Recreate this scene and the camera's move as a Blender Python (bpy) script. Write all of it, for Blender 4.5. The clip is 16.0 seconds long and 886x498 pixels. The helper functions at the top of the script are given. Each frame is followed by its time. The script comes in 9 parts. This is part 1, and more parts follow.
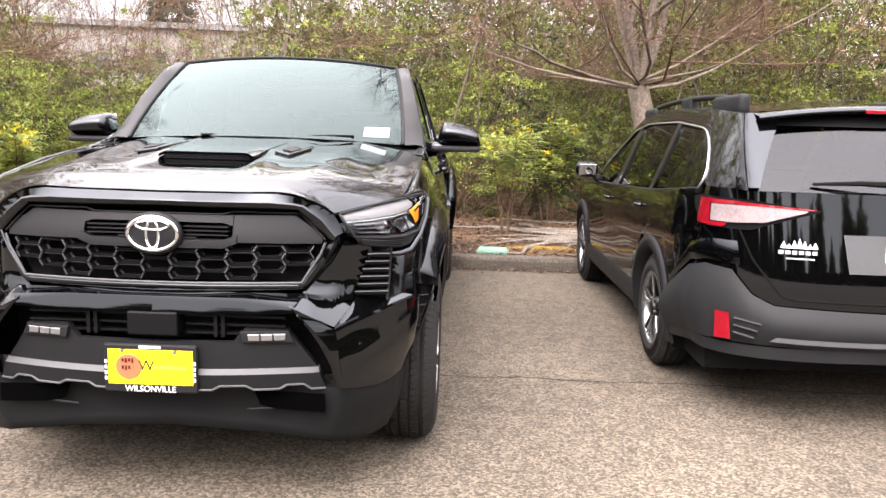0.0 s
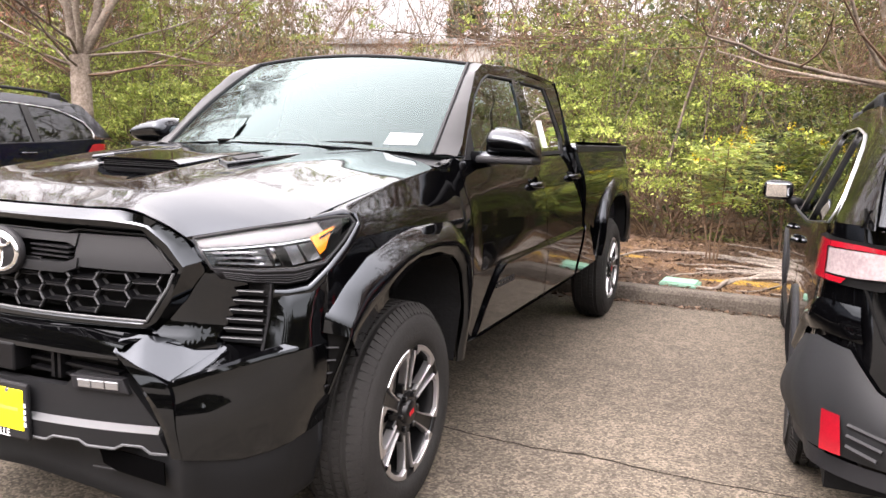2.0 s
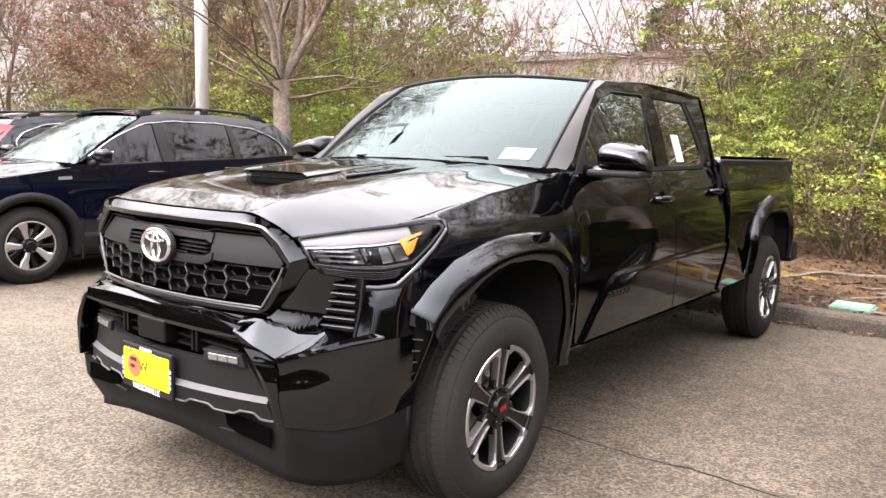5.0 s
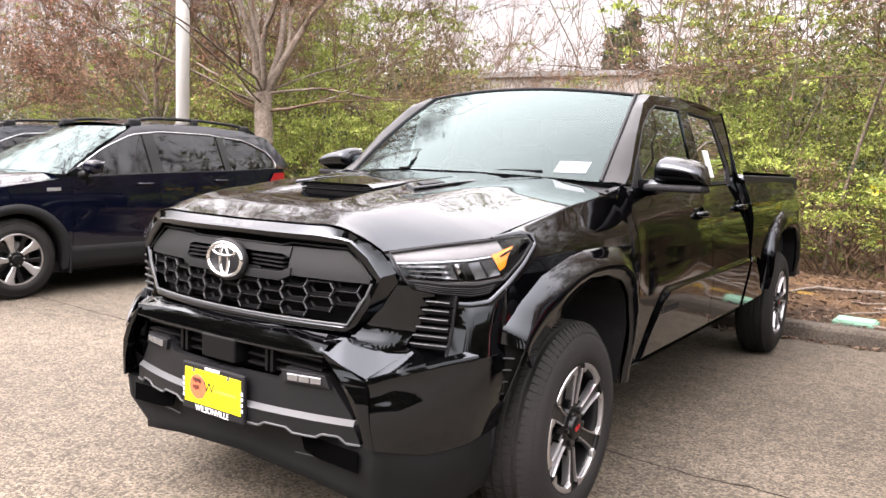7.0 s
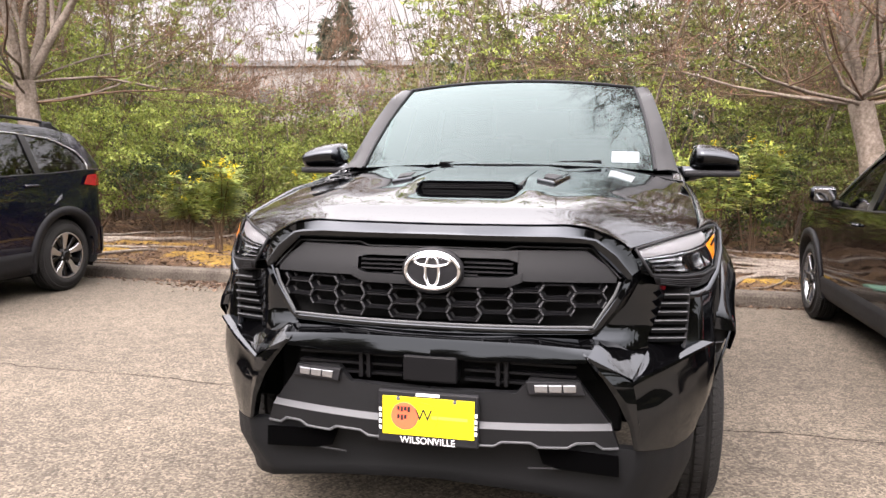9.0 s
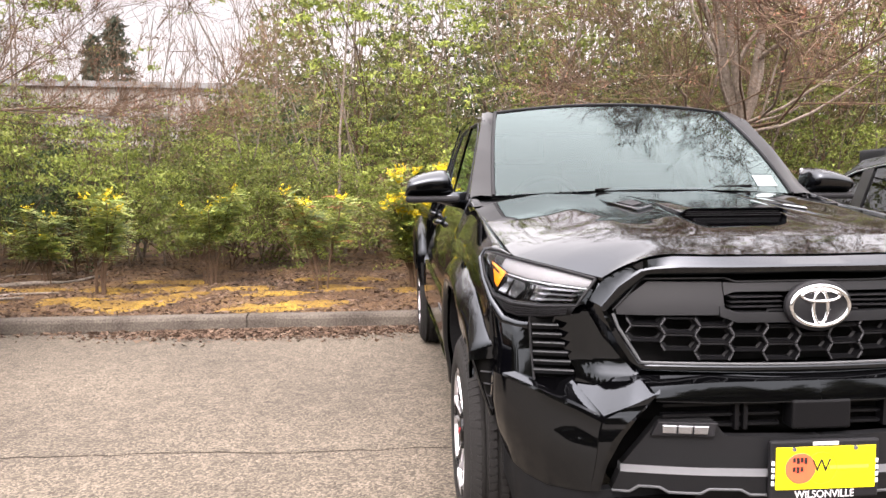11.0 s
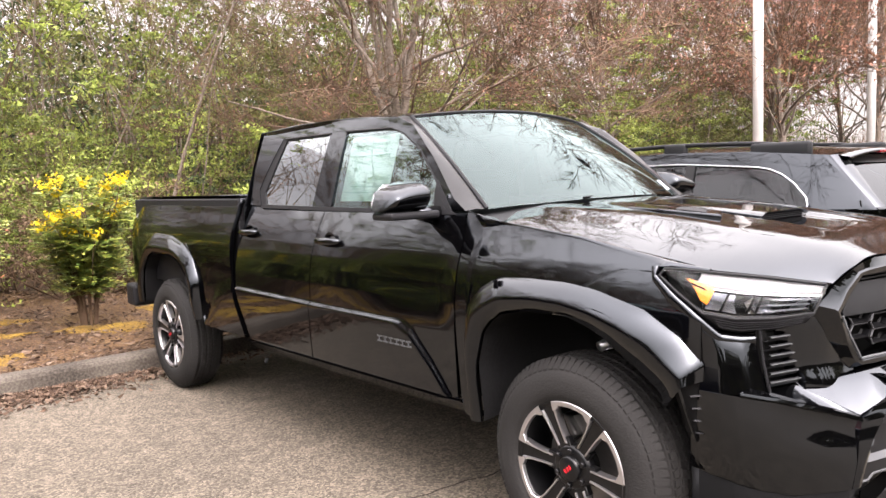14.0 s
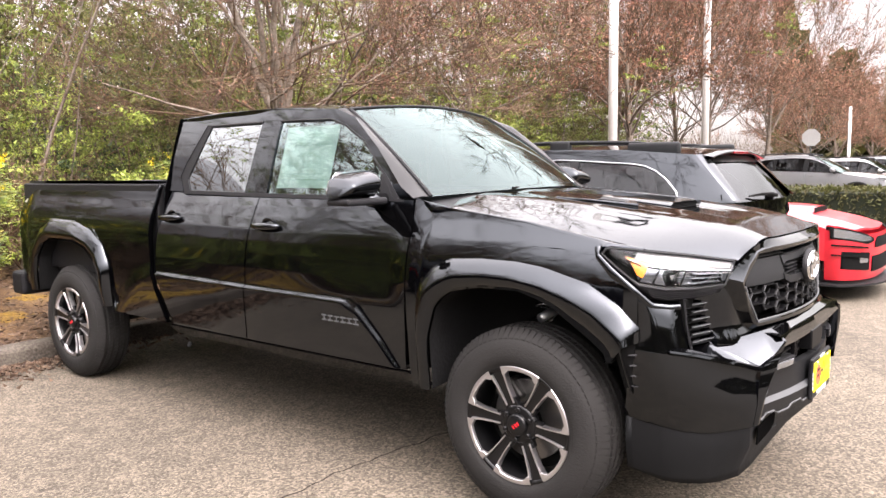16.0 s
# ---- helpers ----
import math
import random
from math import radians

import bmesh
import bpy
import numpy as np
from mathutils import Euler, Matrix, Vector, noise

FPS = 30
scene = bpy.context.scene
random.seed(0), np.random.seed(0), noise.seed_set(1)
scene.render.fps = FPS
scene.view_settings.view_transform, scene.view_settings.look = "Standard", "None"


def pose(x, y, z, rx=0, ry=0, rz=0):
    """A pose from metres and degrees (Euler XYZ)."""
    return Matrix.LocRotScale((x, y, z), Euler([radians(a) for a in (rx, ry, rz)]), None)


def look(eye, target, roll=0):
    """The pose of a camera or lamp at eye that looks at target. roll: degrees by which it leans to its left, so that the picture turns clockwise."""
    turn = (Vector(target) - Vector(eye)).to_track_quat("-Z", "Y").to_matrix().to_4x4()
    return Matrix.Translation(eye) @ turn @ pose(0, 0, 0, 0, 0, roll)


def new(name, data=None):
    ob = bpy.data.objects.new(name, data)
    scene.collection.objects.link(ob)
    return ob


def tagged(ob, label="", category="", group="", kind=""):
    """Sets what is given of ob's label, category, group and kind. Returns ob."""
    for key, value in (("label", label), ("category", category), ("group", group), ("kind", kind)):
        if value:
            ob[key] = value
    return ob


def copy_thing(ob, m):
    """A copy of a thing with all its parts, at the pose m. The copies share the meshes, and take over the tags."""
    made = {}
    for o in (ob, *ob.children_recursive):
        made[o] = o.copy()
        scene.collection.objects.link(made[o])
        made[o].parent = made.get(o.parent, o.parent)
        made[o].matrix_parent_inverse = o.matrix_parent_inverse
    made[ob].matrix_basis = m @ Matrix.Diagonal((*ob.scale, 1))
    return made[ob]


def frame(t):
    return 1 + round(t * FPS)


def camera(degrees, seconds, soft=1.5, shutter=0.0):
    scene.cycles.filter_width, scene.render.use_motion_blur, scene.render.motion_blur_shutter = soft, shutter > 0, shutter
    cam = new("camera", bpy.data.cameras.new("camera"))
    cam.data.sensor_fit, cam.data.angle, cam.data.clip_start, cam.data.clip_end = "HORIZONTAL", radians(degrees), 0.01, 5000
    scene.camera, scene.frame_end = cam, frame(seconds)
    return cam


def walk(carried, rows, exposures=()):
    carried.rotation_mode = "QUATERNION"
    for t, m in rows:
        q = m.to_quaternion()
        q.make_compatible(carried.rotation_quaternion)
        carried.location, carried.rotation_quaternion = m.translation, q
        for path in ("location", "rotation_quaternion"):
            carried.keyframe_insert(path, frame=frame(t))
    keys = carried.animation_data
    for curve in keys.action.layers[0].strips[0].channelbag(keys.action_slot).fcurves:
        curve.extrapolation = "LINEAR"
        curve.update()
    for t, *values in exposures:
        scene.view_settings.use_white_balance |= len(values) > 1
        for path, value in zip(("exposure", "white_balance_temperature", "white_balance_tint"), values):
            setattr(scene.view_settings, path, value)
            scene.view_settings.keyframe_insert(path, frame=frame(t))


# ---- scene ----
cam = camera(60.2, 16.0)
PATH = [
    (0, (1.028, -3.377, 1.352), (0.982, -1.399, 1.059), 1.6),
    (0.5, (1.363, -3.164, 1.355), (1.184, -1.196, 1.047), 1.5),
    (1, (1.644, -2.892, 1.354), (1.288, -0.949, 1.044), 1.6),
    (1.5, (1.905, -2.634, 1.356), (1.343, -0.739, 1.053), 1.7),
    (2, (2.047, -2.384, 1.369), (1.273, -0.563, 1.082), 2.0),
    (2.5, (2.115, -2.192, 1.405), (1.16, -0.455, 1.142), 1.8),
    (3, (2.254, -2.103, 1.389), (1.163, -0.446, 1.138), 1.6),
    (3.5, (2.375, -2.2, 1.384), (1.211, -0.593, 1.136), 1.4),
    (4, (2.451, -2.369, 1.374), (1.262, -0.781, 1.117), 1.2),
    (4.2, (2.46, -2.384, 1.38), (1.273, -0.796, 1.113), 1.4),
    (6.3, (2.448, -2.523, 1.366), (1.218, -0.964, 1.128), 1.8),
    (6.5, (2.33, -2.553, 1.372), (1.122, -0.977, 1.138), 2.3),
    (6.6, (2.273, -2.542, 1.378), (1.07, -0.962, 1.14), 2.1),
    (7, (2.054, -2.583, 1.35), (0.935, -0.939, 1.13), 2.2),
    (7.5, (1.751, -2.741, 1.343), (0.804, -0.994, 1.117), 2.1),
    (8, (1.372, -2.929, 1.331), (0.623, -1.09, 1.095), 1.4),
    (8.5, (0.949, -3.013, 1.329), (0.37, -1.113, 1.095), 0.9),
    (9, (0.538, -3.119, 1.334), (0.102, -1.181, 1.106), 0.4),
    (9.5, (0.134, -3.141, 1.328), (-0.195, -1.18, 1.115), 0.1),
    (9.7, (-0.078, -3.133, 1.34), (-0.35, -1.161, 1.14), 0.0),
    (11.8, (-1.692, -2.666, 1.347), (-1.268, -0.718, 1.192), -1.2),
    (12, (-1.803, -2.594, 1.354), (-1.303, -0.664, 1.195), -1.5),
    (12.5, (-2.141, -2.414, 1.382), (-1.404, -0.562, 1.212), -2.0),
    (13, (-2.458, -2.195, 1.382), (-1.481, -0.459, 1.206), -2.0),
    (13.5, (-2.698, -1.943, 1.388), (-1.533, -0.327, 1.214), -1.8),
    (14, (-2.948, -1.724, 1.426), (-1.655, -0.209, 1.246), -2.0),
    (14.5, (-3.127, -1.472, 1.423), (-1.73, -0.052, 1.241), -2.0),
    (15, (-3.291, -1.386, 1.443), (-1.817, -0.046, 1.262), -1.5),
    (15.5, (-3.419, -1.467, 1.446), (-1.889, -0.193, 1.253), -1.0),
    (16, (-3.453, -1.63, 1.429), (-1.892, -0.397, 1.218), -0.8),
]
walk(cam, [(t, look(eye, target, roll)) for t, eye, target, roll in PATH],
     exposures=[(0, 1.66), (1.5, 1.76), (3, 1.80), (4, 1.73), (7, 1.64), (9.5, 1.50), (12, 1.44), (13.5, 1.56), (15, 1.67), (16, 1.66)])

# ---- world and light: bright overcast ----
world = bpy.data.worlds.new("overcast_sky")
scene.world = world
world.use_nodes = True
_nt = world.node_tree
_sky = _nt.nodes.new("ShaderNodeTexSky")
_sky.sky_type = "NISHITA"
_sky.sun_disc = False
_sky.sun_elevation, _sky.sun_rotation = radians(48), radians(200)
_sky.air_density, _sky.dust_density, _sky.ozone_density = 1.0, 1.5, 1.0
_hsv = _nt.nodes.new("ShaderNodeHueSaturation")
_hsv.inputs["Saturation"].default_value = 0.12
_bg = _nt.nodes["Background"]
_bg.inputs["Strength"].default_value = 0.15
_nt.links.new(_sky.outputs[0], _hsv.inputs["Color"])
# overcast: three times as bright overhead as at the horizon
_tc = _nt.nodes.new("ShaderNodeTexCoord")
_sx = _nt.nodes.new("ShaderNodeSeparateXYZ")
_mr = _nt.nodes.new("ShaderNodeMapRange")
_mr.inputs["To Min"].default_value, _mr.inputs["To Max"].default_value = 0.52, 6.7
_mr.inputs["From Min"].default_value, _mr.inputs["From Max"].default_value = 0.26, 0.9
_sc = _nt.nodes.new("ShaderNodeVectorMath")
_sc.operation = "SCALE"
_nt.links.new(_tc.outputs["Generated"], _sx.inputs[0])
_nt.links.new(_sx.outputs["Z"], _mr.inputs["Value"])
_nt.links.new(_hsv.outputs[0], _sc.inputs[0])
_nt.links.new(_mr.outputs[0], _sc.inputs["Scale"])
_tn = _nt.nodes.new("ShaderNodeVectorMath")
_tn.operation = "MULTIPLY"
_tn.inputs[1].default_value = (1.095, 0.982, 0.975)
_nt.links.new(_sc.outputs[0], _tn.inputs[0])
_nt.links.new(_tn.outputs[0], _bg.inputs["Color"])
_sd = bpy.data.lights.new("sun", "SUN")
_sd.energy, _sd.angle, _sd.color = 1.4, radians(176), (1.0, 0.97, 0.93)
_sun = new("sun", _sd)
_sun.matrix_world = look((0, 0, 30), (0 + 5, 12, 0))

# ---- materials ----
ALBEDO = 0.68


def mat(name, base, rough=0.5, metal=0.0, coat=0.0, bump=0.0, scale=20.0, var=0.0, var_scale=3.0, emit=0.0, trans=0.0, ior=1.45, spec=0.5, fine=0.0, alpha=1.0, coat_ior=1.5):
    """Principled material with two scales of colour variation and a fine bump."""
    if metal < 0.5:
        base = tuple(ALBEDO * c for c in base)
    m = bpy.data.materials.new(name)
    m.use_nodes = True
    nt = m.node_tree
    b = nt.nodes["Principled BSDF"]
    b.inputs["Base Color"].default_value = (*base, 1)
    b.inputs["Roughness"].default_value = rough
    b.inputs["Metallic"].default_value = metal
    b.inputs["Coat Weight"].default_value = coat
    b.inputs["Coat Roughness"].default_value = 0.03
    b.inputs["Coat IOR"].default_value = coat_ior
    b.inputs["Transmission Weight"].default_value = trans
    b.inputs["IOR"].default_value = ior
    b.inputs["Specular IOR Level"].default_value = spec
    b.inputs["Alpha"].default_value = alpha
    if emit:
        b.inputs["Emission Color"].default_value = (*base, 1)
        b.inputs["Emission Strength"].default_value = emit
    if var or bump or fine:
        co = nt.nodes.new("ShaderNodeTexCoord")
        n1 = nt.nodes.new("ShaderNodeTexNoise")
        n1.inputs["Scale"].default_value, n1.inputs["Detail"].default_value = scale, 6
        n2 = nt.nodes.new("ShaderNodeTexNoise")
        n2.inputs["Scale"].default_value, n2.inputs["Detail"].default_value = var_scale, 4
        nt.links.new(co.outputs["Object"], n1.inputs["Vector"])
        nt.links.new(co.outputs["Object"], n2.inputs["Vector"])
        if var:
            mul = nt.nodes.new("ShaderNodeMath")
            mul.operation = "ADD"
            nt.links.new(n1.outputs["Fac"], mul.inputs[0])
            nt.links.new(n2.outputs["Fac"], mul.inputs[1])
            ramp = nt.nodes.new("ShaderNodeMapRange")
            ramp.inputs["From Min"].default_value, ramp.inputs["From Max"].default_value = 0.6, 1.4
            ramp.inputs["To Min"].default_value, ramp.inputs["To Max"].default_value = 1 - var, 1 + var
            nt.links.new(mul.outputs[0], ramp.inputs["Value"])
            mix = nt.nodes.new("ShaderNodeVectorMath")
            mix.operation = "SCALE"
            mix.inputs[0].default_value = base
            nt.links.new(ramp.outputs[0], mix.inputs["Scale"])
            nt.links.new(mix.outputs[0], b.inputs["Base Color"])
        if fine:
            rr = nt.nodes.new("ShaderNodeMapRange")
            rr.inputs["To Min"].default_value, rr.inputs["To Max"].default_value = max(0.0, rough - fine), rough + fine
            nt.links.new(n2.outputs["Fac"], rr.inputs["Value"])
            nt.links.new(rr.outputs[0], b.inputs["Roughness"])
        if bump:
            bp = nt.nodes.new("ShaderNodeBump")
            bp.inputs["Strength"].default_value, bp.inputs["Distance"].default_value = bump, 0.01
            nt.links.new(n1.outputs["Fac"], bp.inputs["Height"])
            nt.links.new(bp.outputs[0], b.inputs["Normal"])
    return m


def pane(name, tint, gain=2.0, sheen=(0.82, 0.98, 0.985)):
    """Thin glass sheet: tinted see-through with the reflection of both faces."""
    m = bpy.data.materials.new(name)
    m.use_nodes = True
    nt = m.node_tree
    nt.nodes.remove(nt.nodes["Principled BSDF"])
    tr = nt.nodes.new("ShaderNodeBsdfTransparent")
    tr.inputs[0].default_value = (*tint, 1)
    gl = nt.nodes.new("ShaderNodeBsdfGlossy")
    gl.inputs["Roughness"].default_value = 0.0
    gl.inputs["Color"].default_value = (*sheen, 1)
    fr = nt.nodes.new("ShaderNodeFresnel")
    fr.inputs[0].default_value = 1.52
    mu = nt.nodes.new("ShaderNodeMath")
    mu.operation, mu.use_clamp = "MULTIPLY", True
    mu.inputs[1].default_value = gain
    mx = nt.nodes.new("ShaderNodeMixShader")
    nt.links.new(fr.outputs[0], mu.inputs[0])
    nt.links.new(mu.outputs[0], mx.inputs[0])
    nt.links.new(tr.outputs[0], mx.inputs[1])
    nt.links.new(gl.outputs[0], mx.inputs[2])
    nt.links.new(mx.outputs[0], nt.nodes["Material Output"].inputs[0])
    return m


def nodes_of(m):
    return m.node_tree, m.node_tree.nodes["Principled BSDF"]


PAINT = mat("black_car_paint", (0.0010, 0.0010, 0.0012), 0.045, spec=0.66, var=0.25, scale=60, var_scale=2, fine=0.015)
PAINT.node_tree.nodes["Principled BSDF"].inputs["Specular Tint"].default_value = (0.90, 0.97, 1.06, 1)
PAINT_NAVY = mat("navy_car_paint", (0.0022, 0.003, 0.009), 0.45, 0.0, 1.0, spec=0.0, var=0.2, scale=60, var_scale=2, fine=0.04)
PAINT_RED = mat("red_car_paint", (0.50, 0.010, 0.022), 0.35, 0.0, 0.6, var=0.08, scale=60, var_scale=2)
PAINT_SILVER = mat("silver_car_paint", (0.27, 0.28, 0.295), 0.3, 0.35, 1.0, var=0.06, scale=60, var_scale=2)
PAINT_WHITE = mat("white_car_paint", (0.60, 0.60, 0.595), 0.3, 0.0, 1.0, var=0.05, scale=60, var_scale=2)
PAINT_GREY = mat("grey_car_paint", (0.06, 0.065, 0.07), 0.3, 0.2, 1.0, var=0.1, scale=60, var_scale=2)
SATIN = mat("satin_grey_trim", (0.0095, 0.0098, 0.0108), 0.5, 0.0, 0.0, spec=0.2, bump=0.05, scale=300, var=0.12, var_scale=6)
PLASTIC = mat("black_plastic", (0.011, 0.011, 0.0125), 0.55, spec=0.22, bump=0.12, scale=400, var=0.2, var_scale=5, fine=0.08)
STRIP = mat("grey_metallic_strip", (0.075, 0.078, 0.082), 0.5, 0.0, spec=0.3, var=0.08, scale=40)
VOID = mat("deep_shade_black", (0.0006, 0.0006, 0.0007), 0.9, spec=0.02)
VALANCE = mat("matte_black_valance", (0.0060, 0.0064, 0.0072), 0.6, spec=0.18, bump=0.12, scale=400, var=0.18, var_scale=4, fine=0.1)
GREYPLAS = mat("dark_grey_cladding", (0.0150, 0.0158, 0.0172), 0.6, spec=0.2, bump=0.12, scale=400, var=0.18, var_scale=4, fine=0.1)
GRILLEM = mat("grille_plastic", (0.0045, 0.0045, 0.0052), 0.45, spec=0.14, var=0.2, scale=200)
# lighter grey that paints lit edges onto the grille cells
CELL_GLINT = mat("grey_cell_glint", (0.040, 0.041, 0.044), 0.45, spec=0.3, var=0.1, scale=40)
# near-black for black parts and for painted shade inside openings
DARK = mat("black_parts_and_shade", (0.0025, 0.0025, 0.0025), 0.8, spec=0.12)
LINER = mat("wheel_liner", (0.006, 0.006, 0.0065), 0.85, bump=0.3, scale=60, var=0.3, spec=0.2)
CHROME = mat("chrome", (0.75, 0.76, 0.78), 0.08, 1.0)
SILVERTRIM = mat("silver_trim", (0.55, 0.56, 0.58), 0.28, 0.9, var=0.06, scale=40)
MACHINED = mat("machined_alloy", (0.50, 0.49, 0.50), 0.40, 1.0, var=0.05, scale=80)
RIMBLACK = mat("gloss_black_alloy", (0.005, 0.005, 0.0055), 0.3, 0.0, 0.1, spec=0.25)
RUBBER = mat("tyre_rubber", (0.019, 0.0182, 0.0175), 0.75, spec=0.2, bump=0.25, scale=120, var=0.3, var_scale=5, fine=0.08)
BRAKE = mat("brake_steel", (0.14, 0.135, 0.13), 0.35, 0.9, var=0.15, scale=40)
GLASS = pane("clear_auto_glass", (0.13, 0.155, 0.148), 1.0, (0.80, 0.97, 0.96))
GLASSDARK = pane("privacy_glass", (0.06, 0.063, 0.066), 0.7, (0.95, 0.97, 1.0))
SIDEGLASS = pane("door_glass", (0.62, 0.70, 0.67), 3.0)
SIDEDARK = pane("tinted_door_glass", (0.06, 0.063, 0.066), 3.4, (0.92, 0.97, 1.0))
LENS = pane("clear_lens", (0.90, 0.91, 0.91), 0.32, (0.95, 0.96, 0.97))
REDLENS = mat("red_lens", (0.25, 0.006, 0.014), 0.12, coat=1.0, var=0.25, scale=120, var_scale=20)
PALELENS = mat("pale_pink_lens", (0.26, 0.21, 0.215), 0.25, coat=1.0, var=0.35, scale=90, var_scale=12)
AMBER = mat("amber_reflector", (0.95, 0.27, 0.0), 0.30, coat=0.25, bump=0.2, scale=150)
LAMPGREY = mat("lamp_reflector", (0.34, 0.35, 0.37), 0.22, 0.9)
LAMPBAND = mat("lamp_band", (0.22, 0.215, 0.225), 0.40, 0.0, spec=0.4, var=0.15, scale=30)
MIRROR = mat("mirror_glass", (0.85, 0.86, 0.88), 0.02, 1.0)
CLOTH = mat("seat_fabric", (0.02, 0.02, 0.022), 0.85, var=0.2, spec=0.1)
DASH = mat("dashboard_vinyl", (0.022, 0.022, 0.023), 0.6, var=0.2, spec=0.3)
PAPER = mat("white_paper", (0.80, 0.82, 0.80), 0.7, var=0.03, scale=30)
PAPERG = mat("green_tinted_paper", (0.85, 1.0, 0.95), 0.7, var=0.03, scale=30)
INK = mat("black_ink", (0.01, 0.01, 0.01), 0.6)
WHITE = mat("white_letters", (0.8, 0.8, 0.8), 0.5)
YELLOW = mat("yellow_card", (0.90, 0.78, 0.0), 0.55, var=0.03, scale=20)
ORANGE = mat("orange_print", (0.80, 0.13, 0.05), 0.55)
RED = mat("red_letters", (0.5, 0.01, 0.02), 0.4)

# ---- modelling tools ----


def part(name, bm, material, parent=None, label="", smooth=False, sharp=0):
    """Links a bmesh as one mesh object under a thing or part."""
    me = bpy.data.meshes.new(name)
    for f in bm.faces:
        f.smooth = smooth
    bm.to_mesh(me)
    bm.free()
    if sharp:
        me.set_sharp_from_angle(angle=radians(sharp))
    me.materials.append(material)
    ob = new(name, me)
    if parent is not None:
        ob.parent = parent
    if label:
        ob["label"] = label
    return ob


def raw(name, verts, faces, material, parent=None, label="", smooth=False):
    me = bpy.data.meshes.new(name)
    me.from_pydata(verts, [], faces)
    if smooth:
        me.polygons.foreach_set("use_smooth", [True] * len(me.polygons))
    me.update()
    me.materials.append(material)
    ob = new(name, me)
    if parent is not None:
        ob.parent = parent
    if label:
        ob["label"] = label
    return ob


def thing(name, m, label, category, group="", kind=""):
    e = new(name)
    e.empty_display_size = 0.1
    e.matrix_world = m
    return tagged(e, label, category, group, kind)


def resample(pts, n):
    """n + 1 points along a polyline, its own corners kept."""
    p = np.array(pts, float)
    d = np.r_[0, np.cumsum(np.linalg.norm(np.diff(p, axis=0), axis=1))]
    s = np.linspace(0, d[-1], n + 1)
    used = set()
    for c in d[1:-1]:
        order = np.argsort(abs(s - c))
        for k in order[:4]:
            if 0 < k < n and k not in used:
                s[k] = c
                used.add(int(k))
                break
    s = np.sort(s)
    return np.stack([np.interp(s, d, p[:, a]) for a in range(p.shape[1])], 1)


def coons(bottom, top, left, right, nu, nv):
    """A grid of points, (nv + 1, nu + 1, dims), between four border lines."""
    b, t, l, r = resample(bottom, nu), resample(top, nu), resample(left, nv), resample(right, nv)
    u = np.linspace(0, 1, nu + 1)[None, :, None]
    v = np.linspace(0, 1, nv + 1)[:, None, None]
    g = (1 - v) * b[None] + v * t[None] + (1 - u) * l[:, None] + u * r[:, None]
    return g - ((1 - u) * (1 - v) * b[0] + u * (1 - v) * b[-1] + (1 - u) * v * t[0] + u * v * t[-1])


def grid_bm(g, rim=None, close_u=False, bm=None):
    """A bmesh from a grid of 3D points; rim: a vector (or function of a point) along which the border is turned in."""
    bm = bm or bmesh.new()
    nv, nu = g.shape[:2]
    vs = [[bm.verts.new(g[j, i]) for i in range(nu)] for j in range(nv)]
    for j in range(nv - 1):
        for i in range(nu - (0 if close_u else 1)):
            k = (i + 1) % nu
            q = (vs[j][i], vs[j][k], vs[j + 1][k], vs[j + 1][i])
            if len(set(tuple(round(c, 6) for c in v.co) for v in q)) >= 3:
                try:
                    bm.faces.new(q)
                except ValueError:
                    pass
    if rim is not None:
        loop = vs[0][:] + [vs[j][-1] for j in range(1, nv)] + vs[-1][-2::-1] + [vs[j][0] for j in range(nv - 2, 0, -1)]
        inner = [bm.verts.new(v.co + Vector(rim(v.co) if callable(rim) else rim)) for v in loop]
        n = len(loop)
        for i in range(n):
            k = (i + 1) % n
            bm.faces.new((loop[i], loop[k], inner[k], inner[i]))
            e = bm.edges.get((loop[i], loop[k]))
            if e:
                e.smooth = False
    bmesh.ops.remove_doubles(bm, verts=bm.verts[:], dist=1e-5)
    bmesh.ops.recalc_face_normals(bm, faces=bm.faces[:])
    return bm


def panel(name, b, t, l, r, fn, nu, nv, material, parent, rim=None, label=""):
    """A sheet between four border lines given in two coordinates; fn turns those into a place."""
    g = coons(b, t, l, r, nu, nv)
    g3 = np.array([[fn(*p) for p in row] for row in g])
    return part(name, grid_bm(g3, rim), material, parent, label, smooth=True)


def box_bm(lo, hi, bevel=0.0, seg=2, bm=None):
    bm = bm or bmesh.new()
    r = bmesh.ops.create_cube(bm, size=1.0)
    vs = r["verts"]
    for v in vs:
        v.co = Vector([lo[a] + (v.co[a] + 0.5) * (hi[a] - lo[a]) for a in range(3)])
    if bevel:
        es = list({e for v in vs for e in v.link_edges})
        bmesh.ops.bevel(bm, geom=es, offset=bevel, segments=seg, affect="EDGES", profile=0.5)
    return bm


def prism_bm(poly, fn, depth, bevel=0.0, bm=None):
    """A closed plate: polygon in two coordinates, fn(a, b, d) gives the place at depth d."""
    bm = bm or bmesh.new()
    f = [bm.verts.new(fn(a, b, 0.0)) for a, b in poly]
    k = [bm.verts.new(fn(a, b, depth)) for a, b in poly]
    n = len(poly)
    top = bm.faces.new(f)
    bm.faces.new(k[::-1])
    for i in range(n):
        bm.faces.new((f[i], k[i], k[(i + 1) % n], f[(i + 1) % n]))
    bmesh.ops.recalc_face_normals(bm, faces=bm.faces[:])
    if bevel:
        bmesh.ops.bevel(bm, geom=list(top.edges), offset=bevel, segments=2, affect="EDGES", profile=0.5)
    return bm


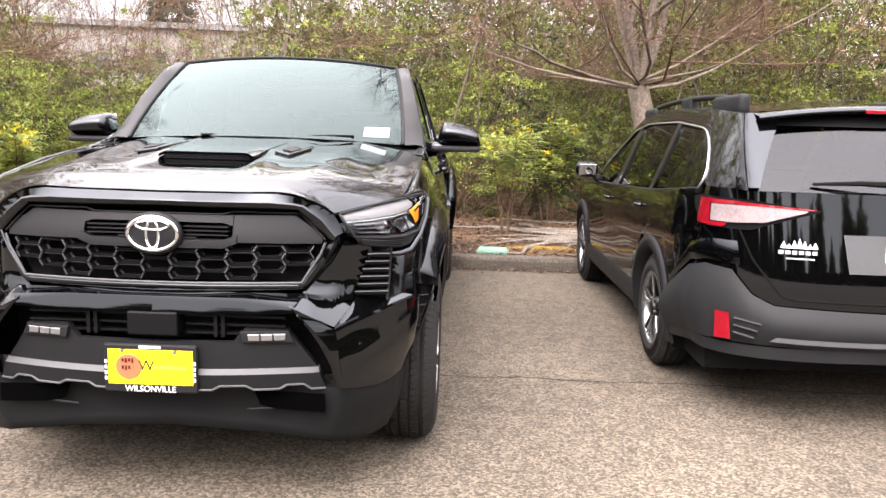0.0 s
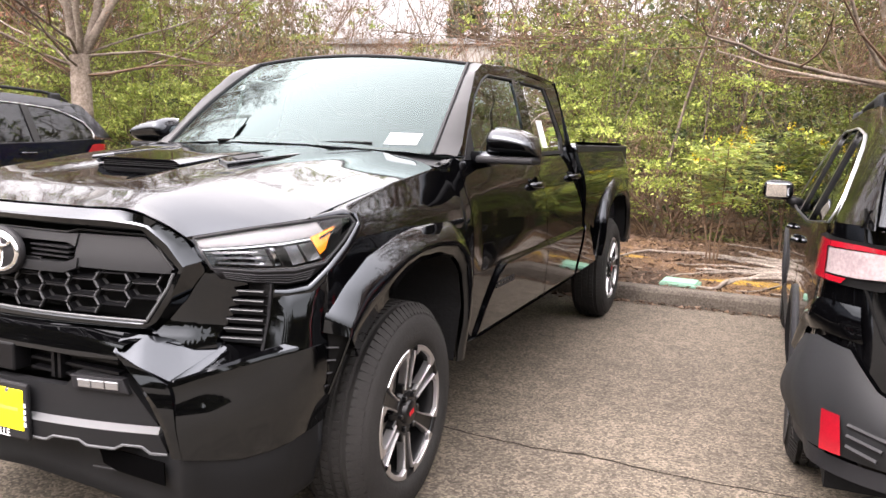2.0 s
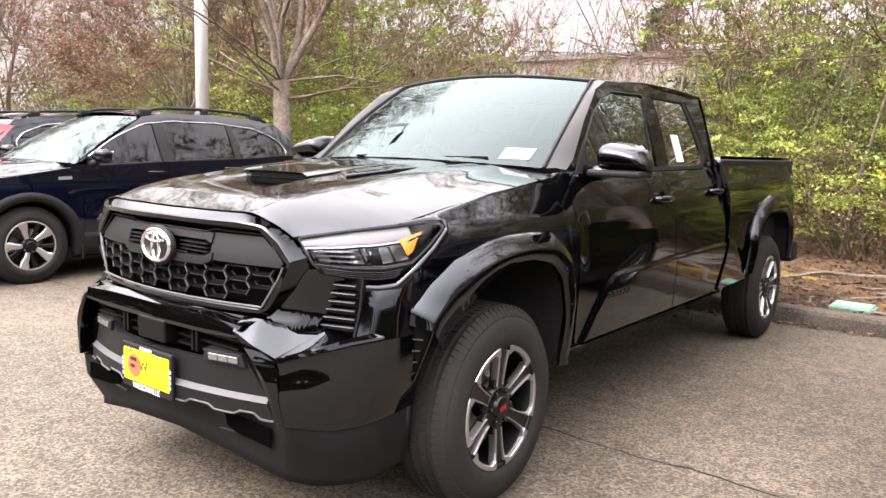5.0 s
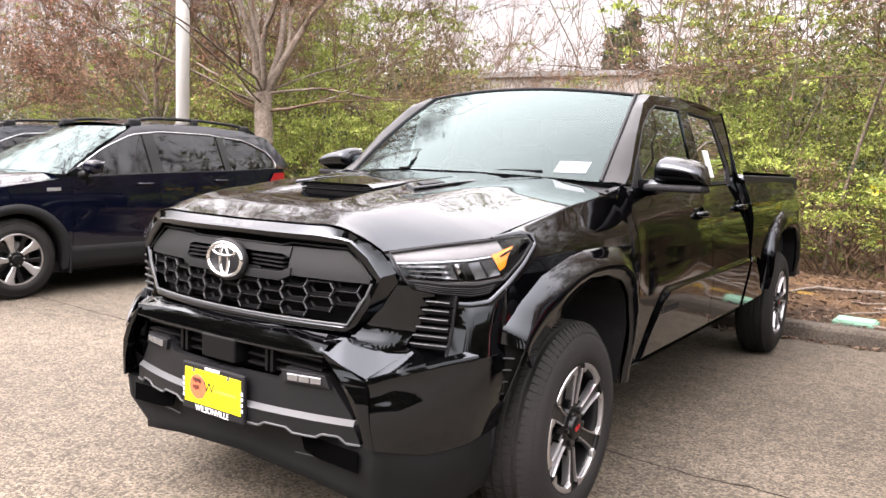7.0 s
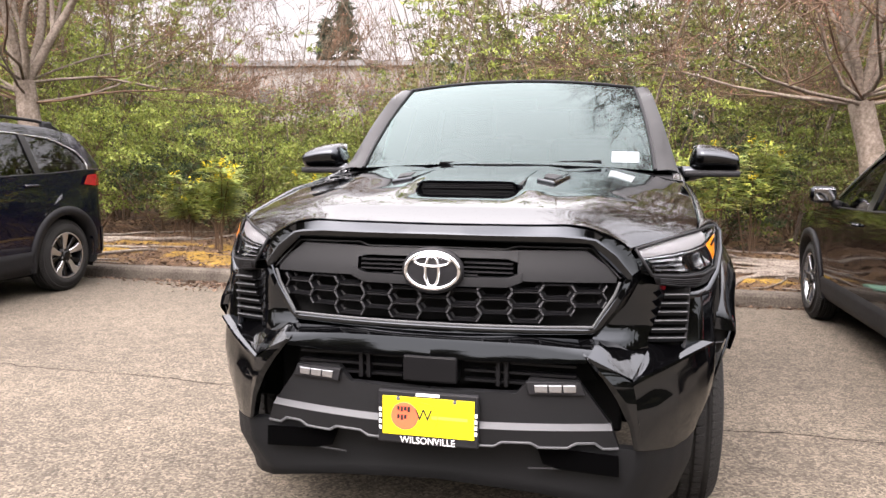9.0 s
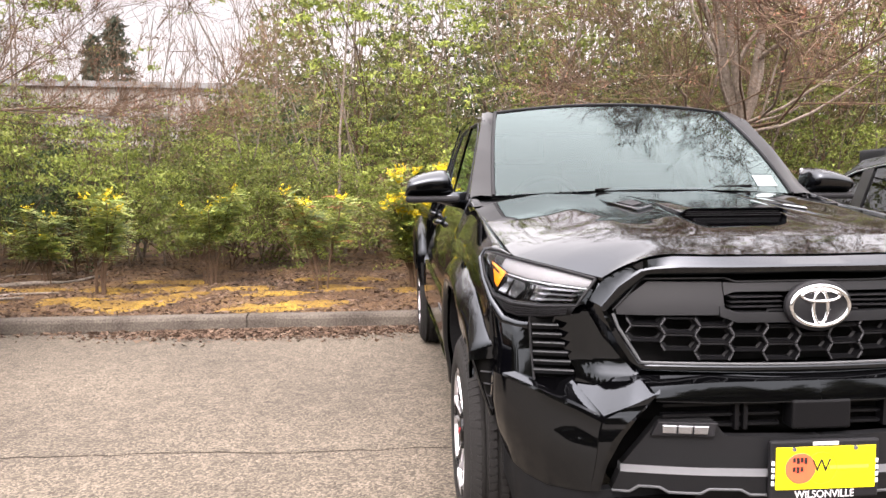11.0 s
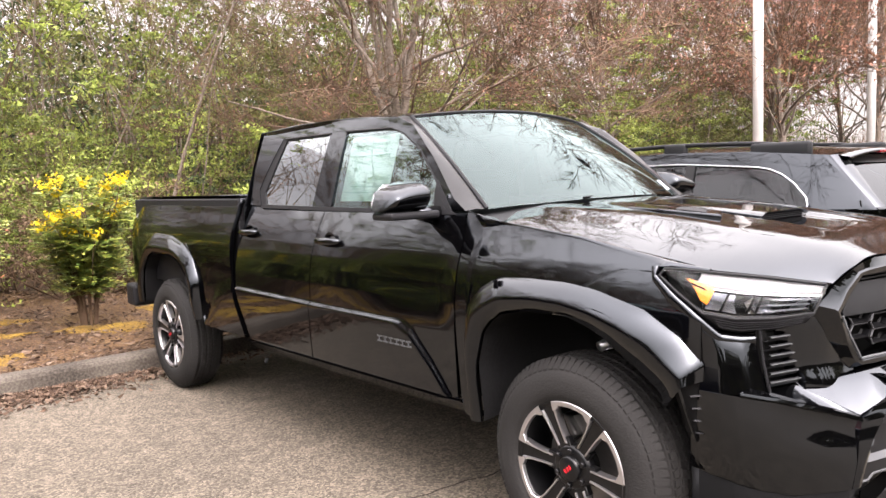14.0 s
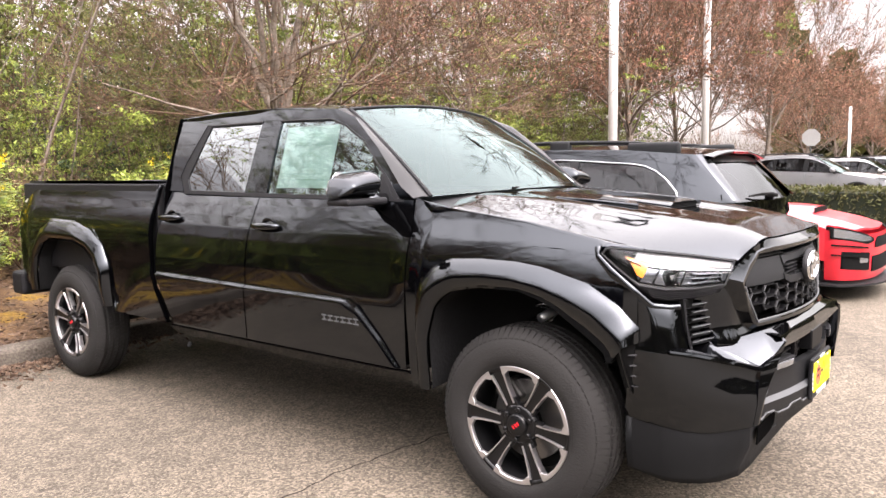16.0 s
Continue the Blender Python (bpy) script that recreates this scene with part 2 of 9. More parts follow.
def tube_bm(pts, radius, sides=8, bm=None, cap=True):
    """A tube along points; radius: one number or one for each point."""
    bm = bm or bmesh.new()
    p = [Vector(q) for q in pts]
    rr = radius if hasattr(radius, "__len__") else [radius] * len(p)
    rings = []
    ref = None
    for i, q in enumerate(p):
        d = (p[min(i + 1, len(p) - 1)] - p[max(i - 1, 0)]).normalized()
        if ref is None:
            ref = d.orthogonal().normalized()
        ref = (ref - ref.dot(d) * d).normalized()
        w = d.cross(ref)
        rings.append([bm.verts.new(q + rr[i] * (math.cos(a) * ref + math.sin(a) * w)) for a in [2 * math.pi * k / sides for k in range(sides)]])
    for a, b in zip(rings, rings[1:]):
        for k in range(sides):
            bm.faces.new((a[k], a[(k + 1) % sides], b[(k + 1) % sides], b[k]))
    if cap:
        bm.faces.new(rings[0][::-1])
        bm.faces.new(rings[-1])
    return bm


def lathe_bm(profile, axis="x", seg=48, bm=None, phase=0.0):
    """A turned shape about an axis through the origin: profile of (along, radius)."""
    bm = bm or bmesh.new()
    rings = []
    for a, r in profile:
        ring = []
        for k in range(seg):
            t = 2 * math.pi * k / seg + phase
            c, s = r * math.cos(t), r * math.sin(t)
            ring.append(bm.verts.new((a, c, s) if axis == "x" else (c, a, s) if axis == "y" else (c, s, a)))
        rings.append(ring)
    for a, b in zip(rings, rings[1:]):
        for k in range(seg):
            bm.faces.new((a[k], a[(k + 1) % seg], b[(k + 1) % seg], b[k]))
    return bm


def lerp_list(knots, x):
    return float(np.interp(x, [k[0] for k in knots], [k[1] for k in knots]))


def sstep(a, b, x):
    t = min(1.0, max(0.0, (x - a) / (b - a)))
    return t * t * (3 - 2 * t)


def mirror_pts(pts):
    """Points (x, ...) continued with their mirror images, from -x to +x."""
    return [(-p[0], *p[1:]) for p in reversed(pts) if abs(p[0]) > 1e-6] + list(pts)


def text_ob(name, words, size, m, material, parent, extrude=0.001, width=None):
    cu = bpy.data.curves.new(name, "FONT")
    cu.body, cu.size, cu.extrude, cu.align_x, cu.align_y = words, size, extrude, "CENTER", "CENTER"
    tmp = bpy.data.objects.new(name, cu)
    scene.collection.objects.link(tmp)
    dg = bpy.context.evaluated_depsgraph_get()
    me = bpy.data.meshes.new_from_object(tmp.evaluated_get(dg))
    bpy.data.objects.remove(tmp)
    me.materials.clear()
    me.materials.append(material)
    if width:
        xs = [v.co.x for v in me.vertices]
        k = width / (max(xs) - min(xs))
        for v in me.vertices:
            v.co.x *= k
    me.transform(m)
    ob = new(name, me)
    ob.parent = parent
    return ob

# ---- ground, kerb, planting strip ----
KERB_Y = 4.36


def asphalt_material():
    m = bpy.data.materials.new("worn_asphalt")
    m.use_nodes = True
    nt, b = nodes_of(m)
    co = nt.nodes.new("ShaderNodeTexCoord")
    big = nt.nodes.new("ShaderNodeTexNoise")
    big.inputs["Scale"].default_value, big.inputs["Detail"].default_value = 0.7, 7
    mid = nt.nodes.new("ShaderNodeTexNoise")
    mid.inputs["Scale"].default_value, mid.inputs["Detail"].default_value = 8, 6
    st = nt.nodes.new("ShaderNodeTexVoronoi")
    st.inputs["Scale"].default_value = 95
    st2 = nt.nodes.new("ShaderNodeTexVoronoi")
    st2.inputs["Scale"].default_value = 210
    for n in (big, mid, st, st2):
        nt.links.new(co.outputs["Object"], n.inputs["Vector"])
    sep = nt.nodes.new("ShaderNodeSeparateColor")
    nt.links.new(st.outputs["Color"], sep.inputs[0])
    ramp = nt.nodes.new("ShaderNodeValToRGB")
    ramp.color_ramp.elements[0].position, ramp.color_ramp.elements[0].color = 0.0, (0.127, 0.106, 0.079, 1)
    ramp.color_ramp.elements[1].position, ramp.color_ramp.elements[1].color = 1.0, (0.50, 0.425, 0.325, 1)
    e = ramp.color_ramp.elements.new(0.45)
    e.color = (0.260, 0.217, 0.162, 1)
    nt.links.new(sep.outputs[0], ramp.inputs[0])
    sep2 = nt.nodes.new("ShaderNodeSeparateColor")
    nt.links.new(st2.outputs["Color"], sep2.inputs[0])
    a = nt.nodes.new("ShaderNodeMix")
    a.data_type, a.blend_type = "RGBA", "MULTIPLY"
    a.inputs[0].default_value = 0.40
    nt.links.new(ramp.outputs[0], a.inputs[6])
    nt.links.new(sep2.outputs[0], a.inputs[7])
    add = nt.nodes.new("ShaderNodeMath")
    add.operation = "ADD"
    nt.links.new(big.outputs["Fac"], add.inputs[0])
    nt.links.new(mid.outputs["Fac"], add.inputs[1])
    mr = nt.nodes.new("ShaderNodeMapRange")
    mr.inputs["From Min"].default_value, mr.inputs["From Max"].default_value = 0.65, 1.35
    mr.inputs["To Min"].default_value, mr.inputs["To Max"].default_value = 0.20, 0.40
    nt.links.new(add.outputs[0], mr.inputs["Value"])
    sc = nt.nodes.new("ShaderNodeVectorMath")
    sc.operation = "SCALE"
    nt.links.new(a.outputs[2], sc.inputs[0])
    nt.links.new(mr.outputs[0], sc.inputs["Scale"])
    nt.links.new(sc.outputs[0], b.inputs["Base Color"])
    b.inputs["Roughness"].default_value = 0.9
    b.inputs["Specular IOR Level"].default_value = 0.25
    bp = nt.nodes.new("ShaderNodeBump")
    bp.inputs["Strength"].default_value, bp.inputs["Distance"].default_value = 0.3, 0.005
    nt.links.new(st.outputs["Distance"], bp.inputs["Height"])
    bp.invert = True
    nt.links.new(bp.outputs[0], b.inputs["Normal"])
    return m


def mottled(name, cols, scales, rough=0.9, bump=0.4, dist=0.02):
    """Noise-driven colour ramp over three colours with bump at two scales."""
    cols = [tuple(ALBEDO * c for c in q) for q in cols]
    m = bpy.data.materials.new(name)
    m.use_nodes = True
    nt, b = nodes_of(m)
    co = nt.nodes.new("ShaderNodeTexCoord")
    n1 = nt.nodes.new("ShaderNodeTexNoise")
    n1.inputs["Scale"].default_value, n1.inputs["Detail"].default_value = scales[0], 8
    n2 = nt.nodes.new("ShaderNodeTexNoise")
    n2.inputs["Scale"].default_value, n2.inputs["Detail"].default_value = scales[1], 8
    nt.links.new(co.outputs["Object"], n1.inputs["Vector"])
    nt.links.new(co.outputs["Object"], n2.inputs["Vector"])
    add = nt.nodes.new("ShaderNodeMath")
    add.operation = "MULTIPLY_ADD"
    add.inputs[1].default_value = 0.55
    nt.links.new(n2.outputs["Fac"], add.inputs[0])
    h = nt.nodes.new("ShaderNodeMath")
    h.operation = "MULTIPLY"
    h.inputs[1].default_value = 0.45
    nt.links.new(n1.outputs["Fac"], h.inputs[0])
    nt.links.new(h.outputs[0], add.inputs[2])
    r = nt.nodes.new("ShaderNodeValToRGB")
    r.color_ramp.elements[0].position, r.color_ramp.elements[1].position = 0.36, 0.64
    r.color_ramp.elements[0].color, r.color_ramp.elements[1].color = (*cols[0], 1), (*cols[-1], 1)
    for k, c in enumerate(cols[1:-1]):
        r.color_ramp.elements.new(0.36 + 0.28 * (k + 1) / (len(cols) - 1)).color = (*c, 1)
    nt.links.new(add.outputs[0], r.inputs[0])
    nt.links.new(r.outputs[0], b.inputs["Base Color"])
    b.inputs["Roughness"].default_value = rough
    b.inputs["Specular IOR Level"].default_value = 0.2
    bp = nt.nodes.new("ShaderNodeBump")
    bp.inputs["Strength"].default_value, bp.inputs["Distance"].default_value = bump, dist
    nt.links.new(n2.outputs["Fac"], bp.inputs["Height"])
    nt.links.new(bp.outputs[0], b.inputs["Normal"])
    return m


ASPHALT = asphalt_material()
CONCRETE = mottled("weathered_concrete", [(0.038, 0.031, 0.025), (0.085, 0.072, 0.058), (0.14, 0.122, 0.10)], (3, 60), 0.9, 0.4, 0.01)
SOIL = mottled("bark_mulch_soil", [(0.020, 0.013, 0.008), (0.062, 0.037, 0.021), (0.125, 0.072, 0.034), (0.20, 0.13, 0.055)], (1.6, 45), 0.95, 0.8, 0.03)
MOSS = mottled("yellow_moss", [(0.080, 0.046, 0.014), (0.20, 0.120, 0.024), (0.36, 0.235, 0.035)], (3, 60), 0.95, 0.8, 0.02)
BARK = mottled("grey_bark", [(0.09, 0.070, 0.054), (0.17, 0.138, 0.110), (0.26, 0.218, 0.180)], (4, 30), 0.9, 0.6, 0.01)
TWIG = mat("reddish_twig", (0.122, 0.078, 0.050), 0.85, var=0.3, scale=8, var_scale=2, spec=0.2)
CRACKM = mat("crack_dirt", (0.022, 0.018, 0.015), 0.95, var=0.3, spec=0.1)
WHITEPOLE = mat("white_pole_paint", (0.74, 0.73, 0.71), 0.5, var=0.06, scale=6, bump=0.05)

# asphalt and soil make one sheet out to the horizon
g = tagged(raw("ground", [(-900, -900, 0), (900, -900, 0), (900, 900, 0), (-900, 900, 0)], [(0, 1, 2, 3)], ASPHALT), "light grey-brown worn asphalt of a car park", "ground", kind="structure")
# kerb in poured lengths
kerb = thing("kerb", pose(0, 0, 0), "weathered grey concrete kerb along the planting strip", "kerb", kind="structure")
x = -30.0
while x < 30:
    ln = 3.05
    dx = 0.006
    prof = [(KERB_Y, -0.01), (KERB_Y + 0.008, 0.10), (KERB_Y + 0.022, 0.128), (KERB_Y + 0.045, 0.138), (KERB_Y + 0.15, 0.142), (KERB_Y + 0.152, -0.01)]
    rows = []
    n = 24
    for k in range(n + 1):
        xx = x + dx + (ln - 2 * dx) * k / n
        w = [0.004 * noise.noise(Vector((xx * 1.7, q * 1.3, 0))) for q in range(6)]
        rows.append([(xx, py + w[q], pz + (w[q] if pz > 0 else 0)) for q, (py, pz) in enumerate(prof)])
    part("kerb_stone", grid_bm(np.array(rows)), CONCRETE, kerb, smooth=False)
    x += ln
# planting bed: a low uneven mound behind the kerb
NX, NY = 150, 40
vs, fs = [], []


def bed_z(x, y):
    d = max(0.0, y - KERB_Y - 0.15)
    return 0.125 + 0.10 * (1 - math.exp(-d / 1.2)) + 0.03 * noise.noise(Vector((x * 0.8, y * 0.8, 0))) * min(1, d) + 0.018 * noise.noise(Vector((x * 5, y * 5, 2))) * min(1, 3 * d) + (0.012 * max(0, d - 3))


for j in range(NY + 1):
    yy = KERB_Y + 0.15 + (j / NY) ** 2.2 * 160
    for i in range(NX + 1):
        xx = math.sinh((i / NX * 2 - 1) * 3.6) / math.sinh(3.6) * 200
        vs.append((xx, yy, bed_z(xx, yy)))
for j in range(NY):
    for i in range(NX):
        a = j * (NX + 1) + i
        fs.append((a, a + 1, a + NX + 2, a + NX + 1))
tagged(raw("planting_bed", vs, fs, SOIL, smooth=True), "dark bark mulch and soil behind the kerb", "ground", kind="structure")
# crack across the bays
pts = [(-6.0, 1.02)]
while pts[-1][0] < 7:
    xx = pts[-1][0] + 0.045
    pts.append((xx, 0.88 - 0.035 * xx + 0.05 * noise.noise(Vector((xx * 1.5, 0, 0))) + 0.03 * noise.noise(Vector((xx * 9, 3, 0)))))
vs, fs = [], []
for k, (xx, yy) in enumerate(pts):
    w = 0.004 + 0.006 * abs(noise.noise(Vector((xx * 7, 9, 0))))
    vs += [(xx, yy - w, 0.002), (xx, yy + w, 0.002)]
    if k:
        fs.append((2 * k - 2, 2 * k - 1, 2 * k + 1, 2 * k))
tagged(raw("pavement_crack", vs, fs, CRACKM), "thin dark crack across the asphalt", "crack", kind="structure")

# ---- black pickup truck: front axle over the origin, nose towards -y ----
SIDE_Z = [(0.44, 0.885), (0.50, 0.905), (0.53, 0.912), (0.80, 0.928), (0.92, 0.929), (1.0, 0.923), (1.06, 0.914), (1.12, 0.897), (1.18, 0.873), (1.24, 0.846), (1.29, 0.822), (1.40, 0.77)]
ROCKER = [(0.60, 0.50), (0.64, 0.53), (0.75, 0.66), (0.88, 0.785), (0.96, 0.81), (2.70, 0.825), (2.80, 0.80), (2.95, 0.70), (3.10, 0.55)]


def body_x(y, z):
    """Half width of the truck's side at a place along it and a height."""
    x = lerp_list(SIDE_Z, z)
    if y < 0.62:
        x -= 0.016 * sstep(1.08, 1.22, z) * sstep(0.62, 0.45, y)
    if y < 0.2:
        k = sstep(0.2, -0.95, y)
        x -= 0.10 * k * k + 0.02 * sstep(1.0, 1.2, z) * sstep(0.2, -0.4, y)
        if y < -0.45:
            x -= 1.1 * (-0.45 - y) ** 2 + 0.10 * (-0.45 - y)
    if y > 1.4:
        x -= 0.022 * sstep(1.4, 2.6, y) * sstep(0.7, 1.1, z)
    if y > 2.62:
        x += 0.05 * sstep(0.8, 1.25, z) + 0.012 * sstep(1.25, 1.33, z)
    if y > 4.2:
        x -= 0.05 * ((y - 4.2) / 0.33) ** 2
    if 0.6 < y < 3.1:
        zr = lerp_list(ROCKER, y)
        w = 0.008 + 0.042 * sstep(1.0, 0.92, y) + 0.042 * sstep(2.66, 2.76, y)
        x += 0.015 * sstep(zr + w * 0.3, zr - w * 0.7, z)
    if 0.5 < y < 1.6:
        # scallop behind the front arch
        x -= 0.016 * sstep(0.56, 0.72, y) * sstep(1.5, 0.9, y) * math.exp(-(((z - 0.98) / 0.12) ** 2))
    return x


def cabin_x(y, z):
    return 0.829 - (z - 1.27) * 0.275 - 0.05 * max(0.0, z - 1.5) ** 2 * 4 - 0.015 * sstep(1.5, 2.6, y)


def hood_z(x, y):
    zc = lerp_list([(-0.90, 1.136), (-0.864, 1.144), (-0.80, 1.161), (-0.70, 1.188), (-0.4, 1.240), (-0.1, 1.277), (0.2, 1.303), (0.45, 1.321), (0.7, 1.330)], y)
    a = abs(x)
    edge = lerp_list([(-0.9, 1.062), (-0.8, 1.077), (-0.645, 1.102), (-0.488, 1.120), (-0.38, 1.142), (-0.25, 1.165), (0.0, 1.205), (0.4, 1.247), (0.7, 1.275)], y)
    ex = lerp_list([(-0.80, 0.588), (-0.645, 0.705), (-0.488, 0.80), (-0.38, 0.811), (-0.25, 0.816), (0.0, 0.822), (0.4, 0.825)], y)
    k0 = lerp_list([(-0.86, 0.66), (-0.70, 0.48), (-0.35, 0.14)], y)
    k = min(1.0, max(0.0, (a / ex - k0) / (1 - k0))) ** 2.3
    z = zc * (1 - k) + edge * k
    z += 0.007 * math.exp(-(((a - 0.50 - 0.05 * y) / 0.07) ** 2)) * sstep(-0.85, -0.4, y)
    z -= 0.006 * math.exp(-(((a - 0.33) / 0.07) ** 2)) * sstep(-0.75, -0.2, y)
    z -= 0.017 * sstep(0.23, 0.17, a) * sstep(-0.66, -0.36, y) * sstep(-0.08, -0.27, y)
    return z


def face_y(x, z):
    """Front of the truck: y for a place across and a height."""
    a = abs(x)
    y = -0.905 + 0.10 * (a / 0.6) ** 2
    if a > 0.6:
        y += 0.55 * (a - 0.6) + 2.2 * (a - 0.6) ** 2
    y += 0.10 * sstep(0.95, 1.16, z) * 0.5
    return y


def build_wheel(name, radius=0.392, width=0.262, rim_r=0.243, spokes=6, style="truck"):
    """A wheel about its own x axis, outer side towards +x."""
    w = new(name)
    w.empty_display_size = 0.1
    h = width / 2
    prof = [(-h + 0.02, rim_r - 0.004), (-h + 0.004, rim_r + 0.012), (-h, rim_r + 0.05), (-h + 0.004, radius - 0.075), (-h + 0.013, radius - 0.046), (-h + 0.024, radius - 0.026), (-h + 0.044, radius - 0.009)]
    grooves = (-0.062, -0.021, 0.021, 0.062)
    for gx in grooves:
        gx = gx * width / 0.262
        prof += [(gx - 0.0075, radius), (gx - 0.0055, radius - 0.009), (gx + 0.0055, radius - 0.009), (gx + 0.0075, radius)]
    prof += [(h - 0.044, radius - 0.009), (h - 0.024, radius - 0.026), (h - 0.013, radius - 0.046), (h - 0.009, radius - 0.050), (h - 0.004, radius - 0.075), (h, rim_r + 0.05), (h - 0.001, rim_r + 0.022), (h - 0.006, rim_r + 0.012), (h - 0.016, rim_r - 0.004)]
    bm = lathe_bm(prof, "x", 96 if style == "truck" else 48)
    bmesh.ops.recalc_face_normals(bm, faces=bm.faces[:])
    tyre = part("tyre", bm, RUBBER, w, smooth=True)
    tyre.data.polygons.foreach_set("use_smooth", [True] * len(tyre.data.polygons))
    # tread blocks: cross bars over the ribs
    bm = bmesh.new()
    nb = 84
    for k in range(nb):
        for band, (c, ln, sk) in enumerate(((-0.098, 0.034, 0.15), (-0.0415, 0.028, -0.35), (0.0, 0.028, 0.35), (0.0415, 0.028, -0.35), (0.098, 0.034, 0.15))):
            c, ln = c * width / 0.262, ln * width / 0.262
            t0 = 2 * math.pi * (k + 0.37 * band) / nb
            dt = 2 * math.pi / nb * 0.36
            rr = radius + 0.0035 if abs(c) < 0.08 else radius + 0.002
            rin = radius - 0.006 if abs(c) < 0.08 else radius - 0.022
            vs = []
            for r in (rin, rr):
                for xx, sgn in ((-1, -1), (1, -1), (1, 1), (-1, 1)):
                    t = t0 + sgn * dt + xx * sk * dt * 0.7
                    cx = c + xx * ln / 2
                    drop = 0.0
                    if abs(c) > 0.08 and xx * c > 0:
                        drop = 0.036
                    vs.append(bm.verts.new((cx, (r - drop) * math.cos(t), (r - drop) * math.sin(t))))
            for q in ((4, 5, 6, 7), (0, 1, 5, 4), (1, 2, 6, 5), (2, 3, 7, 6), (3, 0, 4, 7)):
                bm.faces.new([vs[i] for i in q])
    part("tread", bm, RUBBER, tyre)
    fx = h - 0.012
    # barrel and lip
    bm = lathe_bm([(fx - 0.004, rim_r + 0.002), (fx, rim_r - 0.001), (fx - 0.002, rim_r - 0.012), (fx - 0.02, rim_r - 0.020), (-h + 0.05, rim_r - 0.035), (-h + 0.02, rim_r - 0.01)], "x", 64)
    rim = part("rim", bm, RIMBLACK if style in ("truck", "star") else LAMPGREY, w, smooth=True)
    part("brake_disc", lathe_bm([(fx - 0.105, 0.06), (fx - 0.105, rim_r - 0.075), (fx - 0.125, rim_r - 0.075)], "x", 40), BRAKE, w)
    part("wheel_back", lathe_bm([(fx - 0.14, 0.0), (fx - 0.14, rim_r - 0.03)], "x", 32), DARK, w)
    bm = box_bm((fx - 0.14, -0.055, 0.085), (fx - 0.075, 0.055, 0.18), 0.012)
    part("brake_caliper", bm, BRAKE, w)

    def spoke(pts, half, front, back, m, nm, lab=""):
        """A bar of changing width through (radius, angle) stations in the wheel's face."""
        bm = bmesh.new()
        rows = []
        for i, (r, t, xo) in enumerate(pts):
            hw = half[i]
            ct, st = math.cos(t), math.sin(t)
            rows.append([bm.verts.new((fx + xo + dx, r * ct - sw * hw * st, r * st + sw * hw * ct)) for dx, sw in ((front - 0.005, -1), (front, -0.72), (front, 0.72), (front - 0.005, 1), (back, 0.7), (back, -0.7))])
        for a, b in zip(rows, rows[1:]):
            for k in range(6):
                bm.faces.new((a[k], a[(k + 1) % 6], b[(k + 1) % 6], b[k]))
        bm.faces.new(rows[0])
        bm.faces.new(rows[-1][::-1])
        bmesh.ops.recalc_face_normals(bm, faces=bm.faces[:])
        return part(nm, bm, m, rim, lab)

    s = rim_r / 0.243
    for k in range(spokes):
        t = 2 * math.pi * (k + 0.25) / spokes
        if style == "truck":
            # one broad dark spoke with a sunk middle and two bright edges
            spoke([(0.050 * s, t, -0.020), (0.10 * s, t, -0.017), (0.17 * s, t, -0.012), (0.225 * s, t, -0.006), (0.240 * s, t, -0.004)], (0.026, 0.022, 0.025, 0.032, 0.036), -0.003, -0.040, RIMBLACK, "spoke")
            for d in (-1, 1):
                spoke([(0.088 * s, t + d * 0.215, -0.0165), (0.13 * s, t + d * 0.158, -0.013), (0.18 * s, t + d * 0.140, -0.008), (0.222 * s, t + d * 0.148, -0.0035)], (0.0034, 0.0030, 0.0034, 0.0065), 0.003, -0.030, MACHINED, "spoke_face", "bright machined spoke edge")
                spoke([(0.070 * s, t + d * 0.33, -0.020), (0.110 * s, t + d * 0.24, -0.017)], (0.010, 0.007), -0.001, -0.030, RIMBLACK, "spoke_web")
            # bright rim arc between two spokes, with a tab at each end
            bm = bmesh.new()
            rows = []
            tm = t + math.pi / spokes
            half_arc = math.pi / spokes - 0.135
            for q in range(17):
                a = tm + (q - 8) / 8 * half_arc
                w_in = rim_r - 0.019 - (0.016 if abs(q - 8) in (7, 8) else 0.009 if abs(q - 8) == 6 else 0.0)
                rows.append([bm.verts.new((fx + dx, r * math.cos(a), r * math.sin(a))) for dx, r in ((-0.012, w_in - 0.001), (0.001, w_in), (0.0035, w_in + 0.002), (0.0035, rim_r - 0.003), (0.000, rim_r))])
            for a, b in zip(rows, rows[1:]):
                for j in range(4):
                    bm.faces.new((a[j], a[j + 1], b[j + 1], b[j]))
            part("lip_arc", bm, MACHINED, rim, "bright machined rim arc")
        elif style == "twin":
            for d in (-1, 1):
                spoke([(0.045, t + d * 0.25, -0.02), (0.10, t + d * 0.17, -0.014), (rim_r - 0.02, t + d * 0.14, -0.004)], (0.012, 0.010, 0.012), 0.0, -0.03, LAMPGREY if d > 0 else RIMBLACK, "spoke")
            spoke([(0.06, t, -0.022), (rim_r - 0.03, t, -0.012)], (0.012, 0.02), -0.004, -0.03, RIMBLACK, "spoke_web")
        else:
            spoke([(0.04, t + 0.05, -0.02), (0.11, t, -0.012), (0.17, t - 0.06, -0.008), (rim_r - 0.012, t - 0.02, -0.002)], (0.018, 0.024, 0.034, 0.05), 0.0, -0.04, MACHINED, "spoke", "bright machined spoke")
